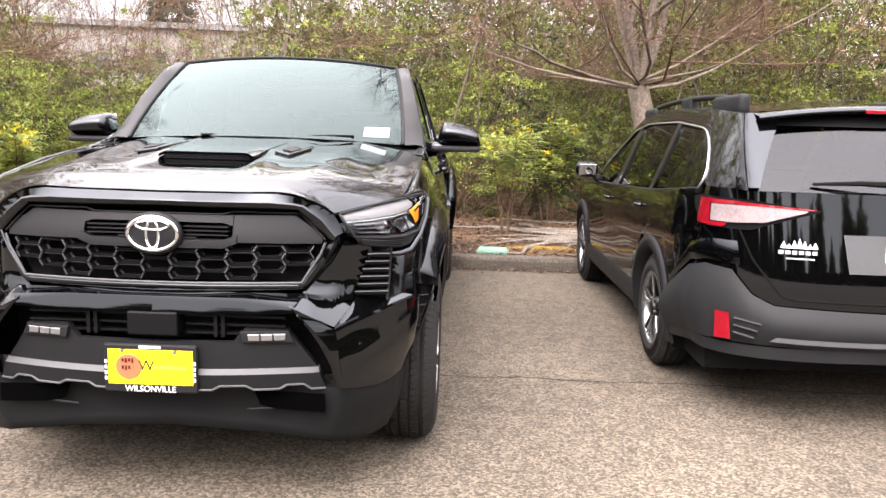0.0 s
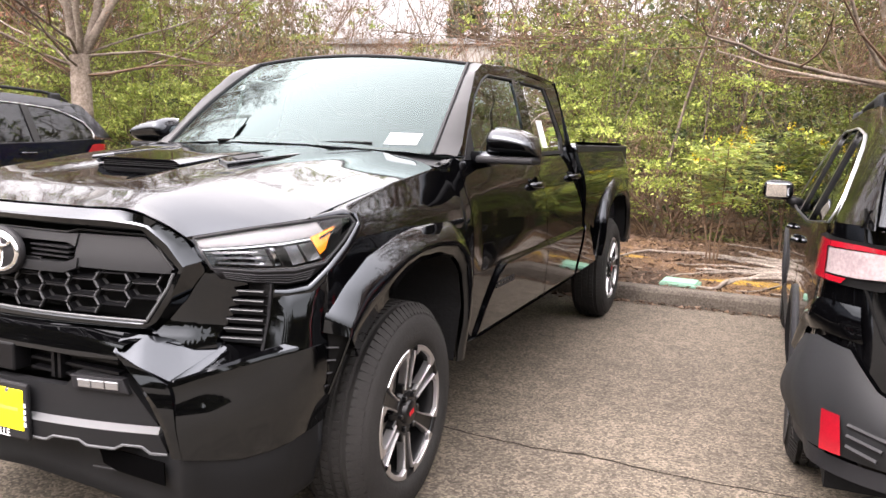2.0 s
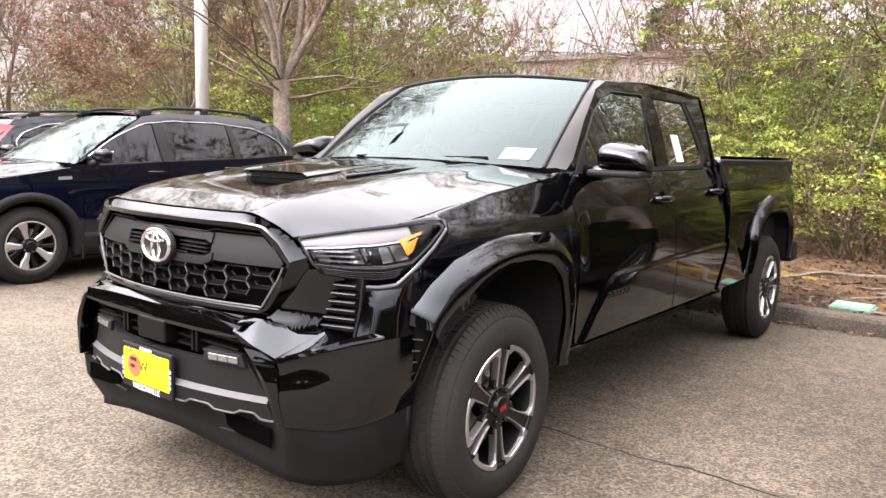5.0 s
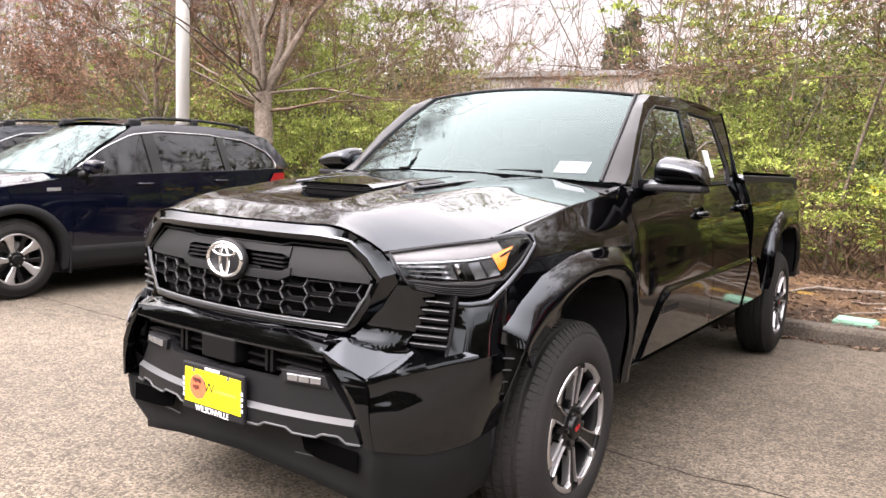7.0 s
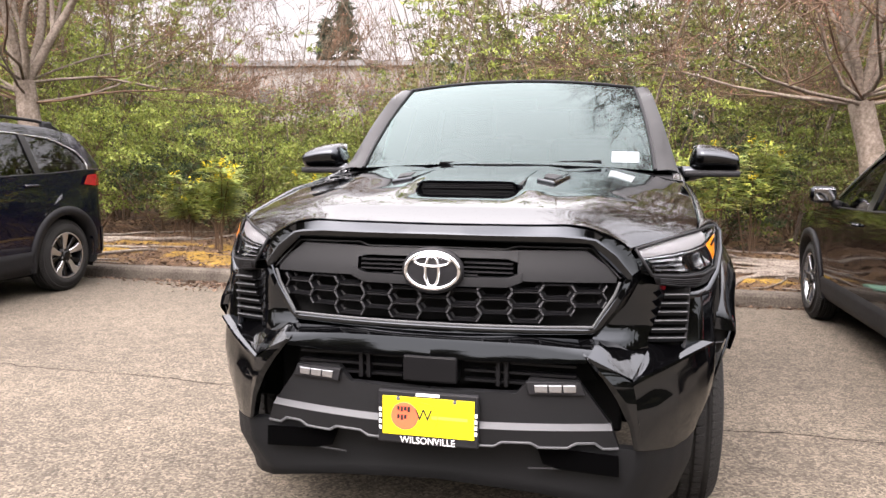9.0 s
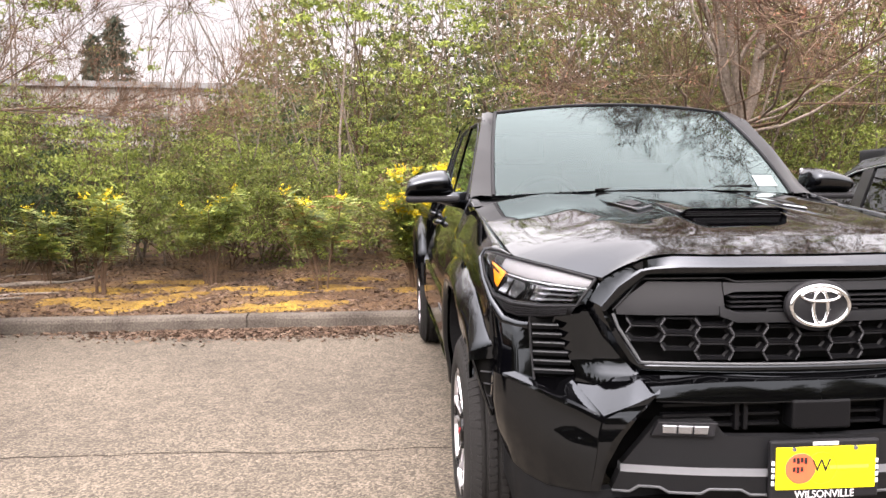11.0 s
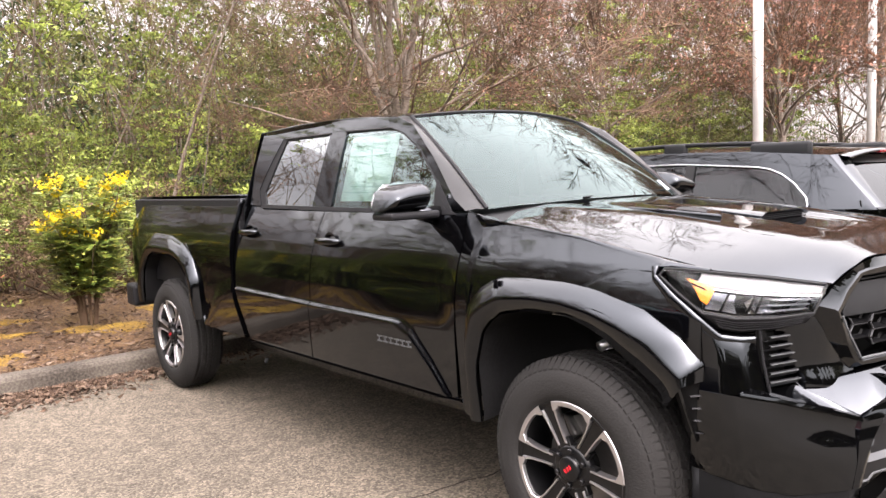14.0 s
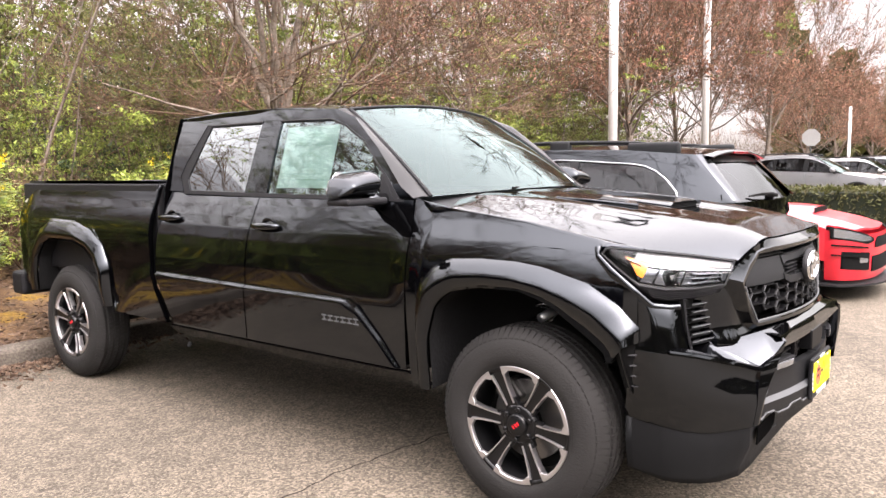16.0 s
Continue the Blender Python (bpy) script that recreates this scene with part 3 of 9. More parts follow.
            spoke([(0.08, t + 0.42, -0.03), (rim_r - 0.012, t + 0.50, -0.012)], (0.012, 0.026), 0.0, -0.03, RIMBLACK, "spoke_web")
    if style != "truck":
        part("rim_lip", lathe_bm([(fx + 0.001, rim_r), (fx + 0.003, rim_r - 0.004), (fx + 0.001, rim_r - 0.014)], "x", 64), MACHINED if style == "star" else LAMPGREY, rim, smooth=True)
    part("hub", lathe_bm([(fx - 0.05, 0.085 * s), (fx - 0.022, 0.080 * s), (fx - 0.016, 0.070 * s), (fx - 0.018, 0.04)], "x", 36), RIMBLACK, rim, smooth=True)
    cap = part("centre_cap", lathe_bm([(fx - 0.03, 0.046), (fx - 0.003, 0.045), (fx + 0.002, 0.038), (fx + 0.001, 0.0)], "x", 28), RIMBLACK, w, smooth=True)
    if style == "truck":
        for j, (dy, hh) in enumerate(((-0.013, 0.016), (0.0, 0.016), (0.013, 0.016))):
            bm = box_bm((fx + 0.0015, dy - 0.004, -hh / 2), (fx + 0.0035, dy + 0.003, hh / 2))
            part("cap_mark", bm, RED, cap, "red mark on the cap")
    for k in range(5 if style != "truck" else 6):
        t = 2 * math.pi * (k + 0.75) / (5 if style != "truck" else 6)
        bm = lathe_bm([(fx - 0.04, 0.011), (fx - 0.006, 0.011), (fx - 0.003, 0.008), (fx - 0.003, 0.0)], "x", 6)
        for v in bm.verts:
            v.co += Vector((0, 0.064 * math.cos(t), 0.064 * math.sin(t)))
        part("lug_nut", bm, BRAKE if style != "truck" else RIMBLACK, w)
    return w


truck = thing("pickup_truck", pose(0, 0, 0), "glossy black four-door pickup truck parked with its tail over the kerb", "pickup truck", kind="")
SIDES = (-1, 1)


def stations(pts, n):
    """Evenly numbered places along a line whose corners keep their number."""
    q = np.array(pts, float)
    u = np.linspace(0, len(q) - 1, n + 1)
    return np.stack([np.interp(u, np.arange(len(q)), q[:, c]) for c in range(2)], 1)


def sfn(s, off=0.0):
    return lambda y, z: (s * (body_x(y, z) + off), y, z)


def cfn(s, off=0.0):
    return lambda y, z: (s * (cabin_x(y, z) + off), y, z)


# flare border lines, (y, z)
FL_OUT = [(0.530, 0.46), (0.525, 0.80), (0.505, 0.925), (0.43, 1.005), (0.345, 1.050), (0.18, 1.060), (0.01, 1.058), (-0.115, 1.044), (-0.305, 0.995), (-0.43, 0.918), (-0.495, 0.845), (-0.500, 0.79)]
FL_RIDGE = [(0.500, 0.46), (0.492, 0.78), (0.455, 0.906), (0.385, 0.952), (0.30, 0.987), (0.145, 1.000), (0.01, 0.997), (-0.12, 0.979), (-0.24, 0.944), (-0.347, 0.887), (-0.448, 0.808), (-0.462, 0.775)]
FL_IN = [(0.452, 0.46), (0.442, 0.70), (0.400, 0.835), (0.360, 0.880), (0.306, 0.916), (0.16, 0.945), (-0.03, 0.946), (-0.12, 0.922), (-0.19, 0.890), (-0.30, 0.811), (-0.385, 0.745), (-0.400, 0.70)]
RW = 3.686
RF_OUT = [(RW - 0.55, 0.56), (RW - 0.535, 0.83), (RW - 0.47, 0.965), (RW - 0.32, 1.055), (RW - 0.10, 1.108), (RW + 0.23, 1.115), (RW + 0.37, 1.055), (RW + 0.52, 0.90), (RW + 0.57, 0.58)]
RF_RIDGE = [(RW - 0.525, 0.56), (RW - 0.505, 0.80), (RW - 0.445, 0.905), (RW - 0.34, 0.975), (RW - 0.16, 1.022), (RW + 0.24, 1.028), (RW + 0.34, 0.99), (RW + 0.46, 0.87), (RW + 0.53, 0.58)]
RF_IN = [(RW - 0.47, 0.56), (RW - 0.45, 0.78), (RW - 0.40, 0.86), (RW - 0.30, 0.93), (RW - 0.14, 0.968), (RW + 0.20, 0.970), (RW + 0.30, 0.935), (RW + 0.40, 0.83), (RW + 0.46, 0.58)]

for s in SIDES:
    rim = lambda p, s=s: (-s * 0.03, 0, 0)
    # front fender above the arch, from the headlamp to the door
    low = [(-0.50, 0.80), (-0.46, 0.845), (-0.40, 0.90), (-0.28, 0.970), (-0.10, 1.018), (0.02, 1.03), (0.31, 1.02), (0.42, 0.975), (0.485, 0.90), (0.505, 0.78), (0.512, 0.46), (0.60, 0.46)]
    high = [(-0.50, 0.955), (-0.475, 0.980), (-0.40, 1.040), (-0.350, 1.092), (-0.335, 1.136), (0.0, 1.203), (0.395, 1.250), (0.60, 1.293)]
    shut = [(0.46, 0.575), (0.90, 0.580), (1.15, 0.570), (1.295, 0.60)]
    cols = []
    for k in range(61):
        y = -0.49 + (0.585 + 0.49) * k / 60
        col = []
        for q in range(19):
            z = lerp_list(low, y) + (lerp_list(high, y) - lerp_list(low, y)) * q / 18
            yy = y + (lerp_list(shut, z) - 0.585) * sstep(0.30, 0.585, y)
            col.append(sfn(s)(yy, z))
        cols.append(col)
    part("fender", grid_bm(np.array(cols), rim), PAINT, truck, smooth=True)
    d1 = panel("front_door", [(0.60, 0.525), (1.72, 0.525)], [(0.612, 1.285), (1.70, 1.292)], [(0.60, 0.525), (0.588, 0.9), (0.578, 1.15), (0.612, 1.285)], [(1.72, 0.525), (1.715, 0.9), (1.70, 1.292)], sfn(s), 72, 100, PAINT, truck, rim)
    d2 = panel("rear_door", [(1.729, 0.525), (2.42, 0.525)], [(1.709, 1.292), (2.58, 1.31)], [(1.729, 0.525), (1.724, 0.9), (1.709, 1.292)], [(2.42, 0.525), (2.53, 0.72), (2.60, 0.86), (2.60, 1.1), (2.58, 1.31)], sfn(s), 34, 100, PAINT, truck, rim)
    panel("bedside", [(2.50, 0.525), (3.10, 0.535), (3.155, 0.82), (3.22, 0.965), (3.41, 1.06), (3.70, 1.07), (3.98, 1.06), (4.12, 1.00), (4.21, 0.87), (4.25, 0.60), (4.50, 0.62)],
          [(2.645, 1.355), (4.53, 1.365)], [(2.50, 0.525), (2.60, 0.72), (2.65, 0.86), (2.655, 1.1), (2.645, 1.355)], [(4.50, 0.62), (4.535, 0.95), (4.53, 1.365)], sfn(s), 60, 24, PAINT, truck, rim)
    panel("rocker", [(0.52, 0.445), (2.52, 0.445)], [(0.585, 0.518), (2.46, 0.518)], [(0.52, 0.445), (0.585, 0.518)], [(2.52, 0.445), (2.46, 0.518)], lambda y, z, s=s: (s * (body_x(y, 0.518) + 0.012 - 1.3 * (0.518 - z)), y, z), 20, 4, PAINT, truck, rim)
    for nm, o, rd, inn, bx in (("front_flare", FL_OUT, FL_RIDGE, FL_IN, 1), ("rear_flare", RF_OUT, RF_RIDGE, RF_IN, 0)):
        rows = []
        n = 48
        ro, rr_, ri = (stations(q, n) for q in (o, rd, inn)) if bx else (resample(q, n) for q in (o, rd, inn))
        ridge = 0.966 if nm == "front_flare" else 0.972
        for k in range(n + 1):
            base = body_x(*ro[k]) - 0.004
            tuck = 0.022 * sstep(-0.30, -0.50, ro[k][0]) + 0.03 * sstep(0.75, 0.45, ro[k][1]) * (1 if ro[k][0] > 0 else 0)
            rx = ridge - tuck
            mid = 0.5 * (ro[k] + rr_[k])
            low = 0.5 * (ri[k] + rr_[k])
            rows.append([(s * base, *ro[k]), (s * (base + 0.012), *(0.92 * ro[k] + 0.08 * rr_[k])), (s * (0.42 * base + 0.58 * rx + 0.004), *mid), (s * (rx - 0.004), *(0.12 * ro[k] + 0.88 * rr_[k])), (s * rx, *rr_[k]), (s * (rx + 0.002), *(0.8 * rr_[k] + 0.2 * low)), (s * (rx - 0.006), *ri[k]), (s * (rx - 0.022), *(ri[k] + np.array([0, 0.003])))])
        part(nm, grid_bm(np.array(rows)), PAINT, truck, smooth=True)
    # wheel wells
    for nm, cy, inn in (("front_liner", 0.0, FL_IN), ("rear_liner", RW, RF_IN)):
        ri = resample(inn, 48)
        rows = []
        ridge = 0.966 if cy == 0.0 else 0.972
        for p in ri:
            rx = ridge - 0.03 - 0.03 * sstep(-0.30, -0.42, p[0]) - (0.03 * sstep(0.75, 0.45, p[1]) if p[0] > 0 else 0.0)
            rows.append([(s * rx, *p), (s * 0.55, *(p + np.array([0, 0.03]))), (s * 0.50, *(0.6 * p + 0.4 * np.array([cy, 0.5])))])
        part(nm, grid_bm(np.array(rows)), LINER, truck, smooth=True)

    # upper cabin side
    A0 = [(0.615, 1.295), (0.70, 1.345), (0.88, 1.525), (1.08, 1.685), (1.22, 1.735)]
    A1 = [(0.735, 1.295), (0.80, 1.395), (0.98, 1.565), (1.13, 1.650), (1.25, 1.688)]
    cr = lambda p, s=s: (-s * 0.025, 0, -0.004)
    panel("a_pillar", [A0[0], A1[0]], [A0[-1], A1[-1]], A0, A1, cfn(s), 4, 22, PAINT, truck, cr)
    panel("roof_rail", [(1.25, 1.688), (1.68, 1.700), (2.33, 1.700), (2.60, 1.69)], [(1.22, 1.735), (1.68, 1.757), (2.2, 1.765), (2.60, 1.752)], [(1.25, 1.688), (1.22, 1.735)], [(2.60, 1.69), (2.60, 1.752)], cfn(s), 26, 4, PAINT, truck, cr)
    panel("b_pillar", [(1.655, 1.295), (1.845, 1.298)], [(1.640, 1.7), (1.80, 1.7)], [(1.655, 1.295), (1.640, 1.7)], [(1.845, 1.298), (1.80, 1.7)], cfn(s, -0.002), 4, 12, PAINT, truck, cr)
    panel("c_pillar", [(2.44, 1.31), (2.585, 1.315)], [(2.33, 1.7), (2.60, 1.69)], [(2.44, 1.31), (2.50, 1.40), (2.47, 1.47), (2.33, 1.7)], [(2.585, 1.315), (2.61, 1.5), (2.60, 1.69)], cfn(s), 8, 20, PAINT, truck, cr)
    panel("quarter_trim", [(2.38, 1.312), (2.45, 1.312)], [(2.285, 1.698), (2.335, 1.698)], [(2.38, 1.312), (2.43, 1.385), (2.285, 1.698)], [(2.45, 1.312), (2.505, 1.40), (2.475, 1.47), (2.335, 1.698)], cfn(s, -0.004), 4, 20, PLASTIC, truck, cr)
    panel("front_side_glass", [(0.70, 1.29), (1.66, 1.29)], [(1.20, 1.70), (1.65, 1.705)], [(0.70, 1.29), (0.80, 1.40), (0.98, 1.57), (1.20, 1.70)], [(1.66, 1.29), (1.65, 1.705)], cfn(s, -0.010), 20, 14, SIDEGLASS, truck)
    panel("rear_side_glass", [(1.83, 1.29), (2.42, 1.30)], [(1.79, 1.705), (2.31, 1.705)], [(1.83, 1.29), (1.79, 1.705)], [(2.42, 1.30), (2.46, 1.39), (2.31, 1.705)], cfn(s, -0.010), 14, 14, SIDEDARK, truck)
    # belt moulding
    panel("belt_moulding", [(0.66, 1.278), (1.70, 1.288), (2.44, 1.298)], [(0.72, 1.300), (1.70, 1.307), (2.42, 1.318)], [(0.66, 1.278), (0.72, 1.300)], [(2.44, 1.298), (2.42, 1.318)], lambda y, z, s=s: (s * (cabin_x(y, z) + 0.004), y, z), 24, 2, PLASTIC, truck, lambda p, s=s: (-s * 0.02, 0, 0))
    # window sealing line
    seal = [(0.74, 1.30), (0.81, 1.395), (0.985, 1.565), (1.135, 1.648), (1.25, 1.684), (1.645, 1.693)]
    part("window_seal", tube_bm([cfn(s, -0.002)(y, z) for y, z in resample(seal, 24)], 0.006, 6), PLASTIC, truck)
    seal = [(1.80, 1.693), (2.30, 1.693)]
    part("window_seal", tube_bm([cfn(s, -0.002)(y, z) for y, z in resample(seal, 8)], 0.006, 6), PLASTIC, truck)

    # door handles: recess, grip
    for door, hy, hz in ((d1, 1.565, 1.138), (d2, 2.49, 1.155)):
        cup = [(0.056 * math.cos(q) - 0.01, 0.046 * math.sin(q)) for q in [2 * math.pi * k / 20 for k in range(20)]]
        rows = []
        for r, dep in ((1.0, -0.001), (0.92, 0.004), (0.7, 0.012), (0.3, 0.016), (0.02, 0.017)):
            rows.append([(s * (body_x(hy, hz) + 0.0035 - dep + 0.02 * (body_x(hy + a * r, hz + b * r) - body_x(hy, hz))), hy + a * r, hz + b * r) for a, b in cup])
        part("handle_cup", grid_bm(np.array(rows), close_u=True), PAINT, door, smooth=True)
        bx = body_x(hy, hz)
        pts = [(s * (bx + 0.004), hy - 0.100, hz + 0.002), (s * (bx + 0.026), hy - 0.085, hz + 0.002), (s * (bx + 0.034), hy - 0.03, hz + 0.001), (s * (bx + 0.034), hy + 0.04, hz), (s * (bx + 0.028), hy + 0.085, hz), (s * (bx + 0.004), hy + 0.102, hz)]
        bm = tube_bm([tuple(q) for q in resample(pts, 18)], [0.010 + 0.006 * math.sin(math.pi * k / 18) for k in range(19)], 8)
        for v in bm.verts:
            v.co.z = hz + (v.co.z - hz) * 1.25
        part("door_handle", bm, PAINT, door, smooth=True)
    # mirror: cap, dark base, arm and glass
    mir = part("mirror_arm", tube_bm([(s * 0.815, 0.80, 1.275), (s * 0.90, 0.79, 1.285), (s * 0.95, 0.79, 1.295)], [0.045, 0.036, 0.03], 10), PAINT, truck, smooth=True)
    bm = box_bm((min(s * 0.855, s * 1.115), 0.735, 1.268), (max(s * 0.855, s * 1.115), 0.875, 1.300), 0.013, 3)
    part("mirror_base", bm, PLASTIC, mir)
    bm = bmesh.new()
    rows = []
    for k in range(13):
        u = k / 12
        xx = 0.885 + 0.235 * u
        hgt = 0.130 * (1 - 0.42 * u ** 2.6) * (0.35 + 0.65 * min(1, u / 0.10)) * (1 if u < 0.9 else math.sqrt(max(0.0, 1 - ((u - 0.9) / 0.1) ** 2)) * 0.9 + 0.1)
        dep = 0.075 * (0.5 + 0.5 * min(1, u / 0.12)) * (1 if u < 0.88 else math.sqrt(max(0.0, 1 - ((u - 0.88) / 0.13) ** 2)))
        ring = []
        for q in range(14):
            t = math.pi * q / 13
            yy = 0.865 - dep * 2.0 * max(0.0, math.sin(t)) ** 0.8
            zz = 1.298 + hgt * max(0.0, 0.5 - 0.5 * math.cos(t)) ** 0.9
            ring.append((s * xx, yy, zz))
        rows.append(ring)
    part("mirror_cap", grid_bm(np.array(rows)), PAINT, mir, smooth=True)
    part("mirror_glass", prism_bm([(0.895, 1.305), (1.10, 1.305), (1.115, 1.33), (1.10, 1.375), (1.05, 1.415), (0.90, 1.425)], lambda a, b, d, s=s: (s * a, 0.868 + d, b), 0.004), MIRROR, mir)
    part("corner_trim", prism_bm([(0.70, 1.296), (0.82, 1.296), (0.835, 1.43), (0.80, 1.40)], lambda y, z, d, s=s: (s * (cabin_x(y, z) + 0.003 - d), y, z), 0.01), PLASTIC, truck)
    # chrome-like badge on the door: bars in place of letters
    for k in range(6):
        y0 = 1.115 - k * 0.043
        zz = 0.715
        bm = bmesh.new()
        f = lambda y, z, d, s=s: (s * (body_x(y, z) + 0.003 - d), y, z)
        prism_bm([(y0, zz - 0.014), (y0 - 0.034, zz - 0.014), (y0 - 0.034, zz - 0.007), (y0, zz - 0.007)], f, 0.006, bm=bm)
        prism_bm([(y0, zz + 0.008), (y0 - 0.034, zz + 0.008), (y0 - 0.034, zz + 0.015), (y0, zz + 0.015)], f, 0.006, bm=bm)
        prism_bm([(y0 - 0.013, zz - 0.012), (y0 - 0.020, zz - 0.012), (y0 - 0.020, zz + 0.012), (y0 - 0.013, zz + 0.012)], f, 0.006, bm=bm)
        part("door_badge", bm, PLASTIC if s > 0 else STRIP, d1, "small grey badge bars")
    for k, (a, b2, c) in enumerate(((0.0, 0.03, SILVERTRIM), (0.036, 0.066, SILVERTRIM))):
        part("bed_decal", prism_bm([(4.40 + a, 1.215), (4.40 + b2, 1.215), (4.40 + b2, 1.245), (4.40 + a, 1.245)], lambda y, z, d, s=s: (s * (body_x(y, z) + 0.0015 - d), y, z), 0.002), c, truck, "white decal bars on the bedside")

# hood, scoop, cowl, roof, glass
HF = mirror_pts([(0.0, -0.864), (0.30, -0.857), (0.50, -0.835), (0.588, -0.800)])
HB = mirror_pts([(0.0, 0.372), (0.40, 0.405), (0.66, 0.475), (0.825, 0.40)])
HR = [(0.588, -0.800), (0.705, -0.645), (0.800, -0.488), (0.806, -0.45), (0.811, -0.38), (0.816, -0.25), (0.822, 0.0), (0.825, 0.40)]
HL = [(-x, y) for x, y in HR]
panel("hood", HF, HB, HL, HR, lambda x, y: (x, y, hood_z(x, y)), 84, 56, PAINT, truck, lambda p: (0, 0.006, -0.009))
panel("cowl", HB, mirror_pts([(0.0, 0.60), (0.4, 0.62), (0.70, 0.72), (0.825, 0.62)]), [(-0.825, 0.40), (-0.825, 0.62)], [(0.825, 0.40), (0.825, 0.62)], lambda x, y: (x, y, hood_z(x, y) - 0.012 + 0.02 * sstep(0.70, 0.84, abs(x))), 40, 5, PLASTIC, truck)
for s in SIDES:
    # rounded fender top up to the hood's shut line
    side = [(body_x(y, z), y, z) for y, z in resample([(-0.335, 1.135), (0.0, 1.203), (0.395, 1.250), (0.60, 1.293)], 26)]
    ft = [(0.812, -0.480, 1.116), (0.832, -0.432, 1.122), (0.856, -0.375, 1.130), (0.880, -0.345, 1.132)] + side
    he = [(0.801, -0.486), (0.803, -0.465), (0.806, -0.44), (0.809, -0.405)] + [tuple(q) for q in resample([(0.811, -0.375), (0.816, -0.25), (0.822, 0.0), (0.825, 0.40), (0.835, 0.50), (0.80, 0.62)], 26)]
    rows = []
    for k in range(len(ft)):
        xh, yh = np.array(he[k]) + np.array([0.005, 0.0])
        zh = hood_z(xh, yh) - 0.001 + 0.015 * sstep(0.40, 0.62, yh)
        a, b = np.array(ft[k]), np.array([xh, yh, zh])
        rows.append([(s * p[0], p[1], p[2]) for p in (a, a * 0.66 + b * 0.34 + np.array([0.004, 0, 0.008]), a * 0.33 + b * 0.67 + np.array([0.0, 0, 0.007]), b, b + np.array([-0.004, 0, -0.03]))])
    part("fender_top", grid_bm(np.array(rows)), PAINT, truck, smooth=True)
# scoop
rows = []
for k in range(15):
    v = k / 14
    y = -0.335 + 0.50 * v
    ring = []
    for q in range(17):
        u = q / 16 * 2 - 1
        hw = 0.192 + 0.02 * v
        x = u * hw
        lift = 0.013 * (1 - v) ** 1.2 * (1 - max(0.0, (abs(u) - 0.80) / 0.20) ** 2)
        ring.append((x, y, hood_z(x, y) + 0.017 * sstep(0.23, 0.17, abs(x)) * sstep(-0.66, -0.36, y) * sstep(-0.08, -0.27, y) + 0.002 + lift))
    rows.append(ring)
scoop = part("hood_scoop", grid_bm(np.array(rows), rim=lambda p: (0, 0.012, -0.010)), PAINT, truck, smooth=True)
# the mouth's shade is a flat near-black plate
part("scoop_mouth", prism_bm([(-0.180, 1.230), (0.180, 1.230), (0.170, 1.263), (-0.170, 1.263)], lambda a, b, d: (a, -0.312 + d + (b - 1.25) * 0.2, b), 0.02), DARK, scoop)
for k in range(4):
    part("scoop_slat", box_bm((-0.170, -0.330 + 0.003 * k, 1.236 + 0.0065 * k), (0.170, -0.310, 1.2380 + 0.0065 * k)), PLASTIC, scoop)
for s in SIDES:
    # washer, wiper
    arm = [(s * 0.02 + 0.10, 0.50, 1.306), (s * 0.02 + 0.32, 0.53, 1.314), (s * 0.02 + 0.50, 0.58, 1.318)]
    part("wiper", tube_bm([tuple(q) for q in resample([(x - 0.36 if s < 0 else x - 0.05, y - 0.065, z + 0.020) for x, y, z in arm], 8)], 0.0055, 6), DARK, truck)

WT = mirror_pts([(0.0, 1.14, 1.772), (0.35, 1.155, 1.765), (0.55, 1.185, 1.750), (0.620, 1.205, 1.735)])
gl = np.zeros((17, 33, 3))
for j in range(17):
    for i in range(33):
        v, u = j / 16, i / 16 - 1
        b = 4 * v * (1 - v)
        hw = 0.715 + (0.620 - 0.715) * v + 0.010 * b
        gl[j, i] = (u * hw, (0.415 + 0.185 * abs(u) ** 2.2) * (1 - v) + (1.140 + 0.065 * u * u) * v - 0.012 * b, (1.324 - 0.026 * u * u) * (1 - v) + (1.772 - 0.037 * u * u) * v + 0.014 * b)
part("windshield", grid_bm(gl), GLASS, truck, smooth=True)
for side in (0, -1):
    part("windshield_trim", tube_bm([tuple(p + np.array([0, -0.002, 0.003])) for p in gl[:, side]], 0.009, 6), PLASTIC, truck)
part("windshield_trim", tube_bm([tuple(p + np.array([0, -0.002, 0.002])) for p in gl[-1]], 0.007, 6), PLASTIC, truck)
# painted edge between glass and pillar
for s in SIDES:
    e = gl[:, -1 if s > 0 else 0]
    A = resample([(0.615, 1.295), (0.70, 1.345), (0.88, 1.525), (1.08, 1.685), (1.22, 1.735)], 16)
    rows = [[tuple(e[j]), tuple(0.5 * e[j] + 0.5 * np.array(cfn(s)(*A[j])) + np.array([s * 0.006, -0.006, 0.006])), cfn(s)(*A[j])] for j in range(17)]
    part("a_pillar_skin", grid_bm(np.array(rows)), RIMBLACK, truck, smooth=True)


def roof_z(x, y):
    return 1.772 + 0.034 * sstep(1.14, 1.75, y) - 0.020 * sstep(2.1, 2.62, y) - 0.045 * (abs(x) / 0.70) ** 3 - 0.010 * math.exp(-(((abs(x) - 0.52) / 0.02) ** 2))


